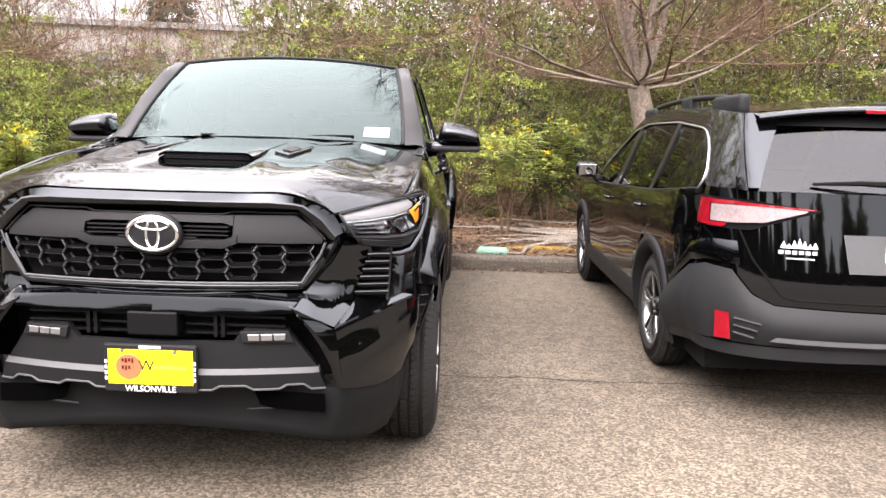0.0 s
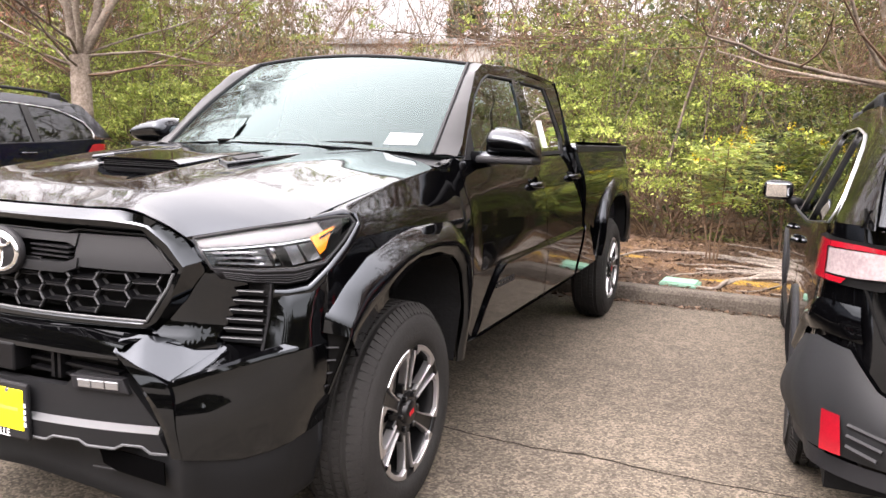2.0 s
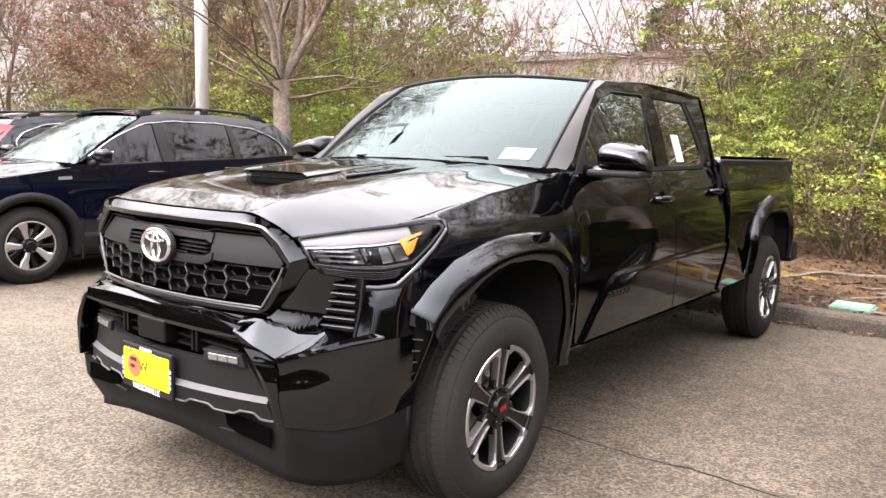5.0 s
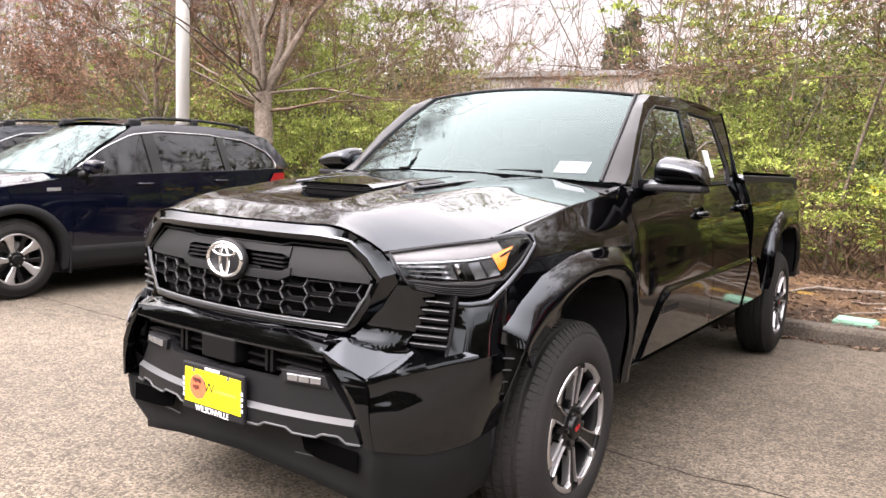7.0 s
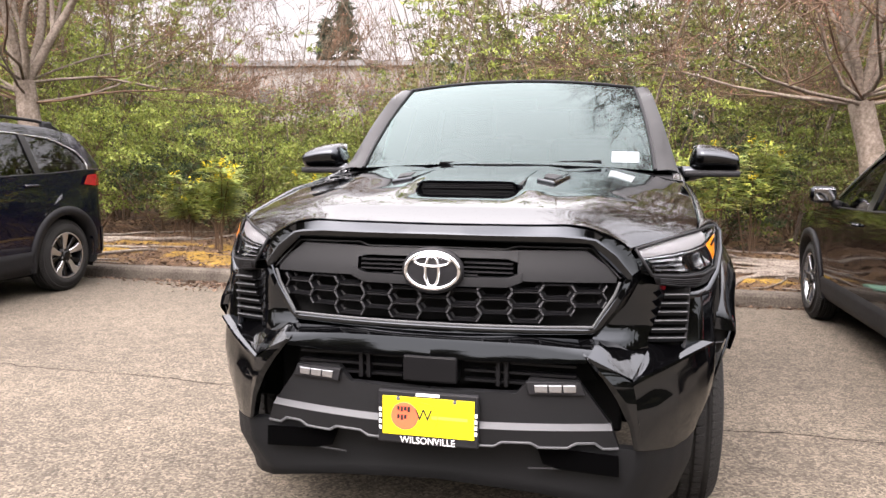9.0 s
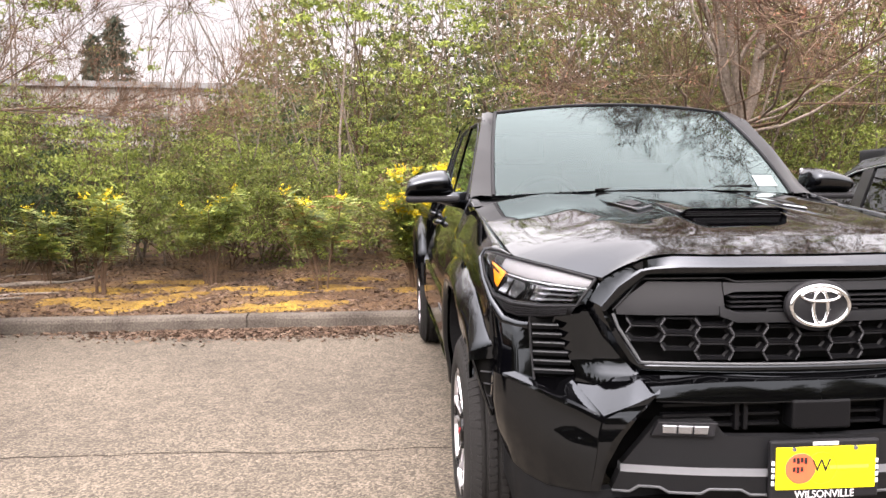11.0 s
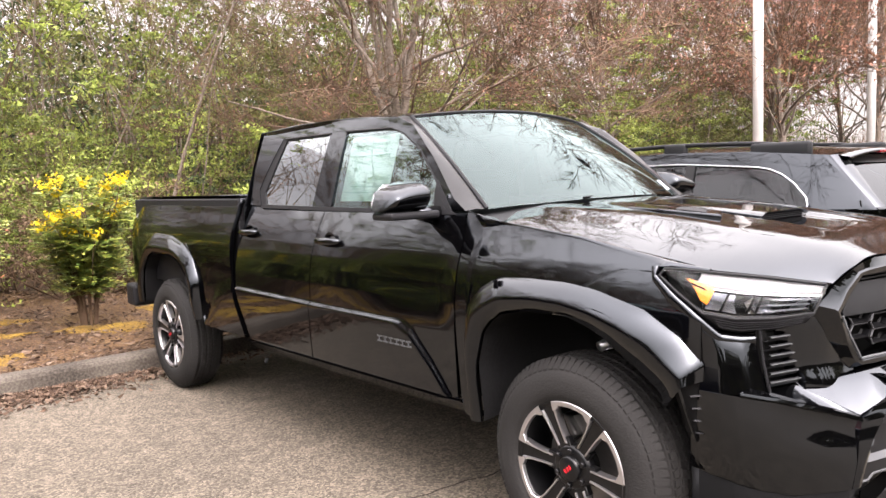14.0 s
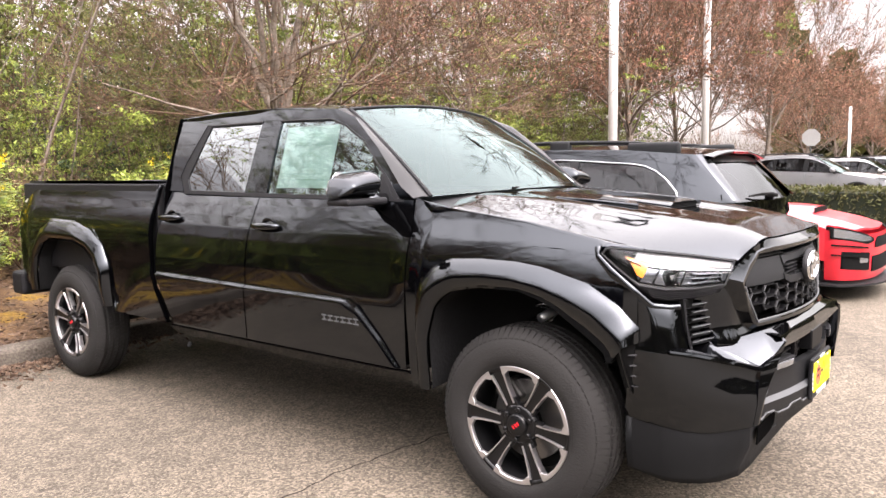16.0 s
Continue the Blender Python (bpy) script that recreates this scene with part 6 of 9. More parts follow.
def build_car(name, paint, label, sp, m, wheel_style="star", clad=True, group=""):
    """A hatchback, estate or saloon from its main lines: sp holds lengths and (y, z) border lines."""
    car = thing(name, m, label, "car", group)
    W, WBASE, NOSE, TAIL = sp["half"], sp["base"], sp["nose"], sp["tail"]
    R, AR = sp["tyre"], sp["arch"]
    sill, belt, hoodz, roofl = sp["sill"], sp["belt"], sp["hood"], sp["roof"]
    bz = lambda y: lerp_list(belt, y)
    tum = sp.get("tumble", 0.42)

    def sx(y, z):
        x = W - 0.045 * max(0.0, (0.62 - z) / 0.4) ** 2 - 0.16 * max(0.0, z - 0.80) ** 1.6
        x -= 0.005 * math.exp(-(((z - 0.62) / 0.12) ** 2)) * sstep(0.4, 0.9, y) * sstep(WBASE - 0.4, WBASE - 0.9, y)
        if y < 0.1:
            x -= 0.42 * ((0.1 - y) / (0.1 - NOSE)) ** 3 * 0.55
        if y > WBASE + 0.1:
            x -= 0.30 * ((y - WBASE - 0.1) / (TAIL - WBASE - 0.1)) ** 3 * 0.5
        return x

    def gx(y, z):
        x = sx(y, bz(y)) - 0.012 - (z - bz(y)) * tum - 0.10 * max(0, z - bz(y) - 0.25) ** 2
        return x

    wa = sp["wind"]  # windscreen base (y, z), top (y, z)
    tg = sp["gate"]  # rear glass top (y, z), base (y, z)
    arch = lambda c, n=14, r=AR: [(c + r * math.cos(t), R + r * math.sin(t) * 0.98) for t in np.linspace(math.pi * 1.0, 0.0, n)]
    f_end = NOSE + sp.get("fbump", 0.42)
    r_end = TAIL - sp.get("rbump", 0.42)
    for s in SIDES:
        f3 = lambda y, z, s=s: (s * sx(y, z), y, z)
        g3 = lambda y, z, s=s, o=0.0: (s * (gx(y, z) + o), y, z)
        rim = lambda p, s=s: (-s * 0.03, 0, 0)
        dfl = AR + 0.04
        dA, dB = dfl + 0.03, sp["bpost"]
        zt = lambda y: min(bz(y), lerp_list(hoodz, y)) if y < wa[0][0] else bz(y)
        panel("fender", [(f_end, 0.42), (-AR - 0.01, 0.42)] + arch(0.0) + [(dfl, sill), (dA, sill)], [(f_end, zt(f_end) - 0.02), (-0.2, zt(-0.2) - 0.005), (dA, zt(dA))], [(f_end, 0.42), (f_end, zt(f_end) - 0.02)], [(dA, sill), (dA, zt(dA))], f3, 40, 10, paint, car, rim)
        fd = panel("front_door", [(dA + 0.006, sill), (dB, sill)], [(dA + 0.006, zt(dA)), (dB, bz(dB))], [(dA + 0.006, sill), (dA + 0.006, zt(dA))], [(dB, sill), (dB, bz(dB))], f3, 14, 14, paint, car, rim)
        rd_lo, rd_hi = WBASE - AR - 0.08, WBASE - 0.22
        rd = panel("rear_door", [(dB + 0.006, sill), (rd_lo, sill)], [(dB + 0.006, bz(dB)), (rd_hi, bz(rd_hi))], [(dB + 0.006, sill), (dB + 0.006, bz(dB))], [(rd_lo, sill), (rd_lo + 0.01, 0.62), (rd_hi - 0.02, 0.80), (rd_hi, bz(rd_hi))], f3, 14, 14, paint, car, rim)
        panel("quarter", [(rd_lo + 0.006, sill), (WBASE - AR - 0.02, sill)] + arch(WBASE) + [(WBASE + AR + 0.01, 0.46), (r_end, 0.50)], [(rd_hi + 0.006, bz(rd_hi)), (r_end, bz(r_end))], [(rd_lo + 0.006, sill), (rd_lo + 0.016, 0.62), (rd_hi - 0.014, 0.80), (rd_hi + 0.006, bz(rd_hi))], [(r_end, 0.50), (r_end, bz(r_end))], f3, 40, 12, paint, car, rim)
        # greenhouse: one shell strip above the windows, pillars, panes
        wins = sp["wins"]
        up = resample([wa[0], wa[1]] + list(roofl[1:-1]) + [tg[0], tg[1]], 40)
        wt = lambda y: lerp_list(sp["wtop"], y)
        inner = [(y, max(bz(y) + 0.004, wt(y))) for y, z in up]
        rows = [[g3(p[0], p[1]), g3(0.5 * (p[0] + q[0]), 0.5 * (p[1] + q[1]), o=0.004), g3(q[0], q[1])] for p, q in zip(up, inner)]
        part("roof_side", grid_bm(np.array(rows)), paint, car, smooth=True)
        for y0, y1 in sp["posts"]:
            panel("window_post", [(y0, bz(y0)), (y1, bz(y1))], [(y0 - 0.03, wt(y0) + 0.01), (y1 - 0.03, wt(y1) + 0.01)], [(y0, bz(y0)), (y0 - 0.03, wt(y0) + 0.01)], [(y1, bz(y1)), (y1 - 0.03, wt(y1) + 0.01)], lambda y, z, s=s: (s * (gx(y, z) + 0.001), y, z), 3, 6, RIMBLACK, car, rim)
        y0, y1 = wins
        panel("side_glass", [(y0, bz(y0) - 0.01), (y1, bz(y1) - 0.01)], [(y, wt(y) + 0.012) for y in np.linspace(y0, y1, 14)], [(y0, bz(y0) - 0.01), (y0, wt(y0) + 0.012)], [(y1, bz(y1) - 0.01), (y1, wt(y1) + 0.012)], lambda y, z, s=s: (s * (gx(y, z) - 0.012), y, z), 24, 8, GLASSDARK, car)
        ln = [(y, wt(y) + 0.004) for y in np.linspace(y0, y1, 30)]
        if sp.get("chrome", True):
            part("window_trim", tube_bm([g3(y, z, o=0.003) for y, z in ln] + [g3(y1 + 0.02, 0.5 * (bz(y1) + wt(y1)), o=0.003), g3(y1, bz(y1), o=0.004)], 0.0055, 6), SILVERTRIM, car, "bright window line", smooth=True)
        part("belt_trim", tube_bm([g3(y, bz(y), o=0.004) for y in np.linspace(y0 - 0.02, y1, 20)], 0.009, 6), PLASTIC, car)
        # cladding
        if clad:
            for nm, c in (("arch_cladding", 0.0), ("arch_cladding", WBASE)):
                a_o, a_i = arch(c, 22, AR + sp.get("cl", 0.055)), arch(c, 22, AR - 0.012)
                lo0 = 0.24
                a_o = [(c - AR - 0.055, lo0)] + a_o + [(c + AR + 0.055, lo0)]
                a_i = [(c - AR + 0.012, lo0)] + a_i + [(c + AR - 0.012, lo0)]
                rows = [[(s * (sx(*p) - 0.003), *p), (s * (sx(*p) + 0.016), *(0.85 * np.array(p) + 0.15 * np.array(q))), (s * (sx(*p) + 0.020), *q), (s * (sx(*p) - 0.10), *q)] for p, q in zip(a_o, a_i)]
                part(nm, grid_bm(np.array(rows)), PLASTIC, car, smooth=True)
            panel("sill_cladding", [(AR + 0.0, 0.22), (WBASE - AR, 0.22)], [(AR + 0.03, sill + 0.03), (WBASE - AR - 0.03, sill + 0.03)], [(AR, 0.22), (AR + 0.03, sill + 0.03)], [(WBASE - AR, 0.22), (WBASE - AR - 0.03, sill + 0.03)], lambda y, z, s=s: (s * (sx(y, z) + 0.016 * sstep(sill + 0.03, sill, z) - 0.06 * sstep(0.30, 0.2, z)), y, z), 16, 8, PLASTIC, car)
        else:
            panel("sill", [(AR, 0.18), (WBASE - AR, 0.18)], [(AR, sill), (WBASE - AR, sill)], [(AR, 0.18), (AR, sill)], [(WBASE - AR, 0.18), (WBASE - AR, sill)], lambda y, z, s=s: (s * (sx(y, z) + 0.01 * sstep(0.28, 0.2, z)), y, z), 14, 5, paint, car)
        for c in (0.0, WBASE):
            rows = [[(s * (W - 0.06), y, z), (s * 0.50, y, z + 0.01), (s * 0.48, 0.5 * y + 0.5 * c, 0.5 * z + 0.2)] for y, z in [(c - AR, 0.2)] + arch(c, 16) + [(c + AR, 0.2)]]
            part("wheel_liner", grid_bm(np.array(rows)), LINER, car)
        # handles, mirror
        for door, hy in ((fd, dB - 0.16), (rd, rd_hi - 0.22)):
            hz = bz(hy) - 0.10
            h = [(s * (sx(y, hz) + o), y, hz) for y, o in ((hy - 0.09, 0.004), (hy - 0.06, 0.03), (hy + 0.06, 0.03), (hy + 0.09, 0.004))]
            part("door_handle", tube_bm([tuple(q) for q in resample(h, 8)], 0.012, 6), paint, door, smooth=True)
        my = sp["mirror"]
        mz = bz(my) + 0.09
        bm = box_bm((min(s * (W + 0.0), s * (W + 0.19)), my - 0.07, mz - 0.055), (max(s * (W + 0.0), s * (W + 0.19)), my + 0.06, mz + 0.075), 0.045, 3)
        mr = part("side_mirror", bm, paint, car, smooth=True)
        bm = box_bm((min(s * (W + 0.025), s * (W + 0.17)), my + 0.058, mz - 0.035), (max(s * (W + 0.025), s * (W + 0.17)), my + 0.064, mz + 0.055), 0.002)
        for v in bm.verts:
            v.co.y += (v.co.z - mz) * 0.16
        part("mirror_glass", bm, MIRROR, mr)
        part("mirror_arm", tube_bm([(s * (gx(my, bz(my)) - 0.01), my - 0.04, bz(my) + 0.01), (s * (W + 0.03), my - 0.01, mz - 0.045)], [0.045, 0.025], 8), PLASTIC, mr, smooth=True)
        # roof rails
        if sp.get("rail"):
            r0, r1 = sp["rail"]
            zr = lambda y: lerp_list(roofl, y)
            xr = lambda y: gx(y, zr(y)) - 0.06
            pts = [(s * xr(r0), r0, zr(r0) + 0.01), (s * xr(r0 + 0.12), r0 + 0.12, zr(r0 + 0.12) + 0.055)] + [(s * xr(y), y, zr(y) + 0.06) for y in np.linspace(r0 + 0.25, r1 - 0.3, 8)] + [(s * xr(r1 - 0.15), r1 - 0.15, zr(r1 - 0.15) + 0.055), (s * xr(r1), r1, zr(r1) + 0.01)]
            rail = part("roof_rail", tube_bm(pts, 0.017, 8), PLASTIC, car, smooth=True)
            fs = sp.get("fs", 1.0)
            for y, ln2 in ((r0 + 0.10, 0.16 * fs), ((r0 + r1) / 2, 0.10 * fs), (r1 - 0.16, sp.get("foot", 0.16))):
                bm = box_bm((-0.032, -ln2, -0.05), (0.032, ln2, 0.055 + sp.get("foot_h", 0)), 0.025, 3)
                k = part("rail_foot", bm, GREYPLAS, rail, smooth=True)
                k.matrix_basis = pose(s * xr(y), y, zr(y) + 0.02)

    # hood
    hz = lambda x, y: lerp_list(hoodz, y) + 0.03 * (1 - (abs(x) / W) ** 2) - 0.05 * sstep(0.6, 1.0, abs(x) / (W - 0.05)) + 0.008 * math.exp(-(((abs(x) - 0.45) / 0.08) ** 2))
    y_cowl = wa[0][0] + 0.02
    yf = NOSE + 0.12
    hw0, hw1 = W - 0.26, W - 0.115
    panel("hood", mirror_pts([(0, yf - 0.06), (hw0 * 0.6, yf - 0.03), (hw0, yf + 0.06)]), mirror_pts([(0, y_cowl - 0.06), (hw1, y_cowl)]), [(-hw0, yf + 0.06), (-hw0 - 0.08, f_end), (-hw1, y_cowl)], [(hw0, yf + 0.06), (hw0 + 0.08, f_end), (hw1, y_cowl)], lambda x, y: (x, y, hz(x, y)), 24, 16, paint, car, (0, 0, -0.02))
    for s in SIDES:
        rows = []
        for k in range(13):
            y = f_end + (y_cowl - f_end) * k / 12
            a = lerp_list([(f_end, hw0 + 0.08), (y_cowl, hw1)], y)
            z2 = min(bz(y), lerp_list(hoodz, y)) - (0.02 if k == 0 else 0.004)
            rows.append([(s * (a + 0.004), y, hz(a, y) - 0.003), (s * (0.5 * a + 0.5 * sx(y, z2)), y, 0.5 * hz(a, y) + 0.5 * z2 + 0.012), (s * sx(y, z2), y, z2)])
        part("fender_top", grid_bm(np.array(rows)), paint, car, smooth=True)
    # glass, roof, gate
    gw = lambda p: gx(*p)
    (wb, wtp), (gt, gb) = wa, tg
    rows = []
    for k in range(11):
        v = k / 10
        y, z = wb[0] + (wtp[0] - wb[0]) * v, wb[1] + (wtp[1] - wb[1]) * v + 0.03 * math.sin(math.pi * v)
        a = gw((y, z)) - 0.015
        rows.append([(a * u, y - 0.07 * (1 - u * u) * (1 - 0.3 * v), z + 0.02 * (1 - u * u)) for u in np.linspace(-1, 1, 17)])
    part("windscreen", grid_bm(np.array(rows)), GLASS, car, smooth=True)
    rr = resample([wtp] + list(roofl[1:-1]) + [gt], 24)
    rows = [[((gw(p)) * u, p[0] - 0.07 * 0.7 * (1 - u * u) * (1 - k / 24) + 0.04 * (1 - u * u) * (k / 24), p[1] + 0.045 * (1 - u * u)) for u in np.linspace(-1, 1, 17)] for k, p in enumerate(rr)]
    part("roof", grid_bm(np.array(rows)), paint, car, smooth=True)
    rows = []
    for k in range(11):
        v = k / 10
        y, z = gt[0] + (gb[0] - gt[0]) * v, gt[1] + (gb[1] - gt[1]) * v
        a = gw((y, z)) - 0.02
        rows.append([(a * u, y + 0.05 * (1 - u * u), z + 0.01 * math.sin(math.pi * v)) for u in np.linspace(-1, 1, 17)])
    part("rear_glass", grid_bm(np.array(rows)), GLASSDARK, car, smooth=True)
    # nose and tail shells
    zf = lerp_list(hoodz, yf) - 0.02
    wf = sx(f_end, 0.6)

    def ne(x, z):
        tip = NOSE + 0.16 * max(0.0, z - 0.62) + 0.25 * max(0.0, 0.32 - z)
        u = min(1.0, abs(x) / wf)
        return f_end - (f_end - tip) * (1 - u ** 3.0) ** (1 / 2.2)

    edge = [(wf, z) for z in (0.22, 0.5, zt(f_end) - 0.03)]
    fr = panel("front_bumper", [(-wf, 0.22), (wf, 0.22)], mirror_pts([(0, zf), (hw0, zf - 0.01), (wf, zt(f_end) - 0.03)]), [(-a, b) for a, b in edge], edge, lambda x, z: (wf * math.sin(0.5 * math.pi * x / wf) * (1 + (sx(f_end, z) / wf - 1) * sstep(0.8, 1.0, abs(x) / wf)), ne(wf * math.sin(0.5 * math.pi * x / wf), z), z), 48, 14, paint, car)
    wr = sx(r_end, 0.7)

    def te(x, z):
        tip = TAIL - sp.get("gslope", 0.16) * max(0.0, z - 0.72)
        u = min(1.0, abs(x) / wr)
        return r_end + (tip - r_end) * (1 - u ** 3.4) ** (1 / 2.4)

    tlo = sp.get("tlo", 0.32)
    edge = [(wr, z) for z in (tlo, 0.6, gb[1])]
    panel("tail_panel", [(-wr, tlo), (wr, tlo)], mirror_pts([(0, gb[1] + 0.01), (wr - 0.06, gb[1] + 0.005), (wr, gb[1])]), [(-a, b) for a, b in edge], edge, lambda x, z: (wr * math.sin(0.5 * math.pi * x / wr) * (1 + (sx(r_end, z) / wr - 1) * sstep(0.8, 1.0, abs(x) / wr)), te(wr * math.sin(0.5 * math.pi * x / wr), z), z), 48, 14, paint, car)
    part("floor_pan", box_bm((-W + 0.12, f_end, 0.20), (W - 0.12, r_end, 0.30)), LINER, car)
    # near-black filler block in place of the cabin's own shade
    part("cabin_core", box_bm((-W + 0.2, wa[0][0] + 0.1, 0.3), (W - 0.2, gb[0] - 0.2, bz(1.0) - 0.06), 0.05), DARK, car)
    for x in (-0.38, 0.38):
        for y in (sp["bpost"] - 0.12, sp["bpost"] + 0.78):
            st = part("seat", box_bm((x - 0.23, y, bz(1.0) - 0.2), (x + 0.23, y + 0.13, bz(1.0) + 0.16), 0.05, 3), CLOTH, car)
            part("headrest", box_bm((x - 0.12, y + 0.04, bz(1.0) + 0.18), (x + 0.12, y + 0.13, bz(1.0) + 0.33), 0.04, 3), CLOTH, st)
    w = build_wheel("wheel", R, sp.get("tw", 0.225), sp["rim"], 5, wheel_style)
    w.parent = car
    hx = W - 0.01 - sp.get("tw", 0.225) / 2
    w.matrix_basis = pose(hx, 0, R) @ pose(0, 0, 0, 20)
    for k, mm in enumerate((pose(-hx, 0, R, 0, 0, 180) @ pose(0, 0, 0, 50), pose(hx, WBASE, R) @ pose(0, 0, 0, 75), pose(-hx, WBASE, R, 0, 0, 180) @ pose(0, 0, 0, 8))):
        copy_thing(w, mm)
    return car, dict(sx=sx, gx=gx, bz=bz, ne=ne, te=te, hz=hz, f_end=f_end, r_end=r_end, wr=wr, wf=wf)


def lamp_patch(name, pts_a, pts_b, material, parent, label="", n=10):
    a, b = resample(pts_a, n), resample(pts_b, n)
    return part(name, grid_bm(np.array([[tuple(p), tuple(0.5 * (p + q)), tuple(q)] for p, q in zip(a, b)])), material, parent, label, smooth=True)


# -- black estate car, nose to the kerb, tail towards the lane --
EST = dict(half=0.938, base=2.747, nose=-0.93, tail=3.93, tyre=0.345, arch=0.40, rim=0.225, tw=0.225, sill=0.40, bpost=1.42,
           belt=[(-0.9, 0.80), (0.4, 0.995), (1.4, 1.015), (2.6, 1.055), (3.0, 1.085), (3.5, 1.13), (3.9, 1.14)], hood=[(-0.93, 0.80), (-0.6, 0.91), (0.0, 0.985), (0.55, 1.03), (0.8, 1.04)],
           roof=[(1.30, 1.520), (1.6, 1.555), (2.2, 1.572), (2.9, 1.555), (3.45, 1.510)], wind=[(0.50, 1.02), (1.30, 1.520)], gate=[(3.50, 1.505), (3.83, 1.14)],
           wtop=[(0.55, 1.03), (0.9, 1.25), (1.25, 1.425), (1.6, 1.475), (2.4, 1.475), (3.08, 1.43), (3.26, 1.36), (3.42, 1.20), (3.46, 1.13)], wins=(0.62, 3.40), posts=((1.40, 1.52), (2.46, 2.54)), mirror=0.74, rail=(1.25, 3.30), foot=0.22, foot_h=0.0, tumble=0.40, gslope=0.14, tlo=0.42)
estate, E_ = build_car("estate_car", PAINT, "glossy black estate car parked nose to the kerb, with grey cladding", EST, pose(3.125, 4.009, 0, 0, 0, 180), "twin", True)
te = E_["te"]


def around(t, z, o, C=None):
    """A place on a car's tail: t from 0 (middle) over 1 (corner start) on to the flank, t - 1 metres along it."""
    C = C or E_
    if t > 1.0:
        y = C["r_end"] - (t - 1.0)
        return (C["sx"](y, z) + o, y, z)
    x = C["wr"] * math.sin(0.5 * math.pi * t)
    n = sstep(0.55, 1.0, t)
    return (x * (1 + (C["sx"](C["r_end"], z) / C["wr"] - 1) * sstep(0.8, 1.0, t)) + o * n, C["te"](x, z) + o * (1 - n), z)


def wrap(name, pts_lo, pts_hi, material, parent, s, o=0.01, label="", nv=3, n=24, bulge=0.0, C=None):
    """A sheet laid round the tail between two lines of (t, z)."""
    lo, hi = resample(pts_lo, n), resample(pts_hi, n)
    rows = []
    for j in range(nv + 1):
        v = j / nv
        q = (1 - v) * lo + v * hi
        rows.append([tuple(np.array(around(t, z, o + bulge * math.sin(math.pi * v), C)) * np.array([s, 1, 1])) for t, z in q])
    return part(name, grid_bm(np.array(rows)), material, parent, label, smooth=True)


for s in SIDES:
    lamp = wrap("tail_lamp", [(1.06, 1.04), (1.00, 0.985), (0.90, 0.955), (0.62, 0.955), (0.345, 1.052)], [(1.08, 1.085), (1.00, 1.10), (0.90, 1.103), (0.62, 1.095), (0.335, 1.060)], DARK, estate, s, 0.010, "red and clear tail lamp in a dark housing")
    wrap("lamp_red", [(0.97, 1.070), (0.70, 1.072), (0.37, 1.059)], [(0.97, 1.092), (0.70, 1.088), (0.36, 1.064)], REDLENS, lamp, s, 0.024, nv=1)
    wrap("lamp_red", [(0.97, 0.975), (0.85, 0.962)], [(0.97, 1.092), (0.85, 1.092)], REDLENS, lamp, s, 0.026, nv=3, n=24)
    wrap("lamp_red", [(0.96, 0.966), (0.76, 0.962)], [(0.96, 0.984), (0.74, 0.980)], REDLENS, lamp, s, 0.028, nv=1, n=20)
    wrap("lamp_clear", [(0.845, 0.986), (0.70, 0.986), (0.56, 0.996), (0.40, 1.048)], [(0.845, 1.066), (0.70, 1.068), (0.56, 1.068), (0.39, 1.057)], PALELENS, lamp, s, 0.022, "clear lamp segment", nv=2, n=20)
    part("gate_seam", tube_bm([tuple(np.array(around(t, z, 0.001)) * np.array([s, 1, 1])) for t, z in resample([(0.70, 1.20), (0.67, 0.955), (0.60, 0.82), (0.47, 0.66), (0.42, 0.645), (0.0, 0.64)], 20)], 0.005, 5), DARK, estate)
    wrap("bumper_cladding", [(1.36, 0.33), (1.0, 0.40), (0.7, 0.425), (0.0, 0.425)], [(1.34, 0.56), (1.02, 0.74), (0.86, 0.775), (0.70, 0.765), (0.60, 0.66), (0.50, 0.615), (0.0, 0.60)], GREYPLAS, estate, s, 0.016, "textured grey plastic bumper", nv=10, n=40, bulge=0.035)
    wrap("lower_bumper", [(1.30, 0.30), (1.0, 0.35), (0.0, 0.37)], [(1.36, 0.335), (1.0, 0.405), (0.0, 0.43)], PLASTIC, estate, s, 0.014, nv=2)
    wrap("bumper_strip", [(0.52, 0.452), (0.0, 0.452)], [(0.49, 0.475), (0.0, 0.475)], STRIP, estate, s, 0.052, "silver bumper strip", nv=1)
    wrap("reflector", [(0.755, 0.435), (0.685, 0.44)], [(0.76, 0.565), (0.70, 0.565)], REDLENS, estate, s, 0.068, "red upright reflector", nv=2, n=6)
    for k in range(3):
        part("bumper_vent", tube_bm([tuple(np.array(around(t, z, 0.052)) * np.array([s, 1, 1])) for t, z in ((0.675, 0.54 - 0.034 * k), (0.56 + 0.012 * k, 0.525 - 0.034 * k))], 0.008, 5), PLASTIC, estate)
    wrap("corner_panel", [(1.25, 0.62), (1.02, 0.765), (0.86, 0.795), (0.66, 0.79)], [(1.25, 0.66), (1.02, 0.86), (0.86, 0.90), (0.68, 0.90)], PAINT, estate, s, 0.012, nv=4, bulge=0.015)
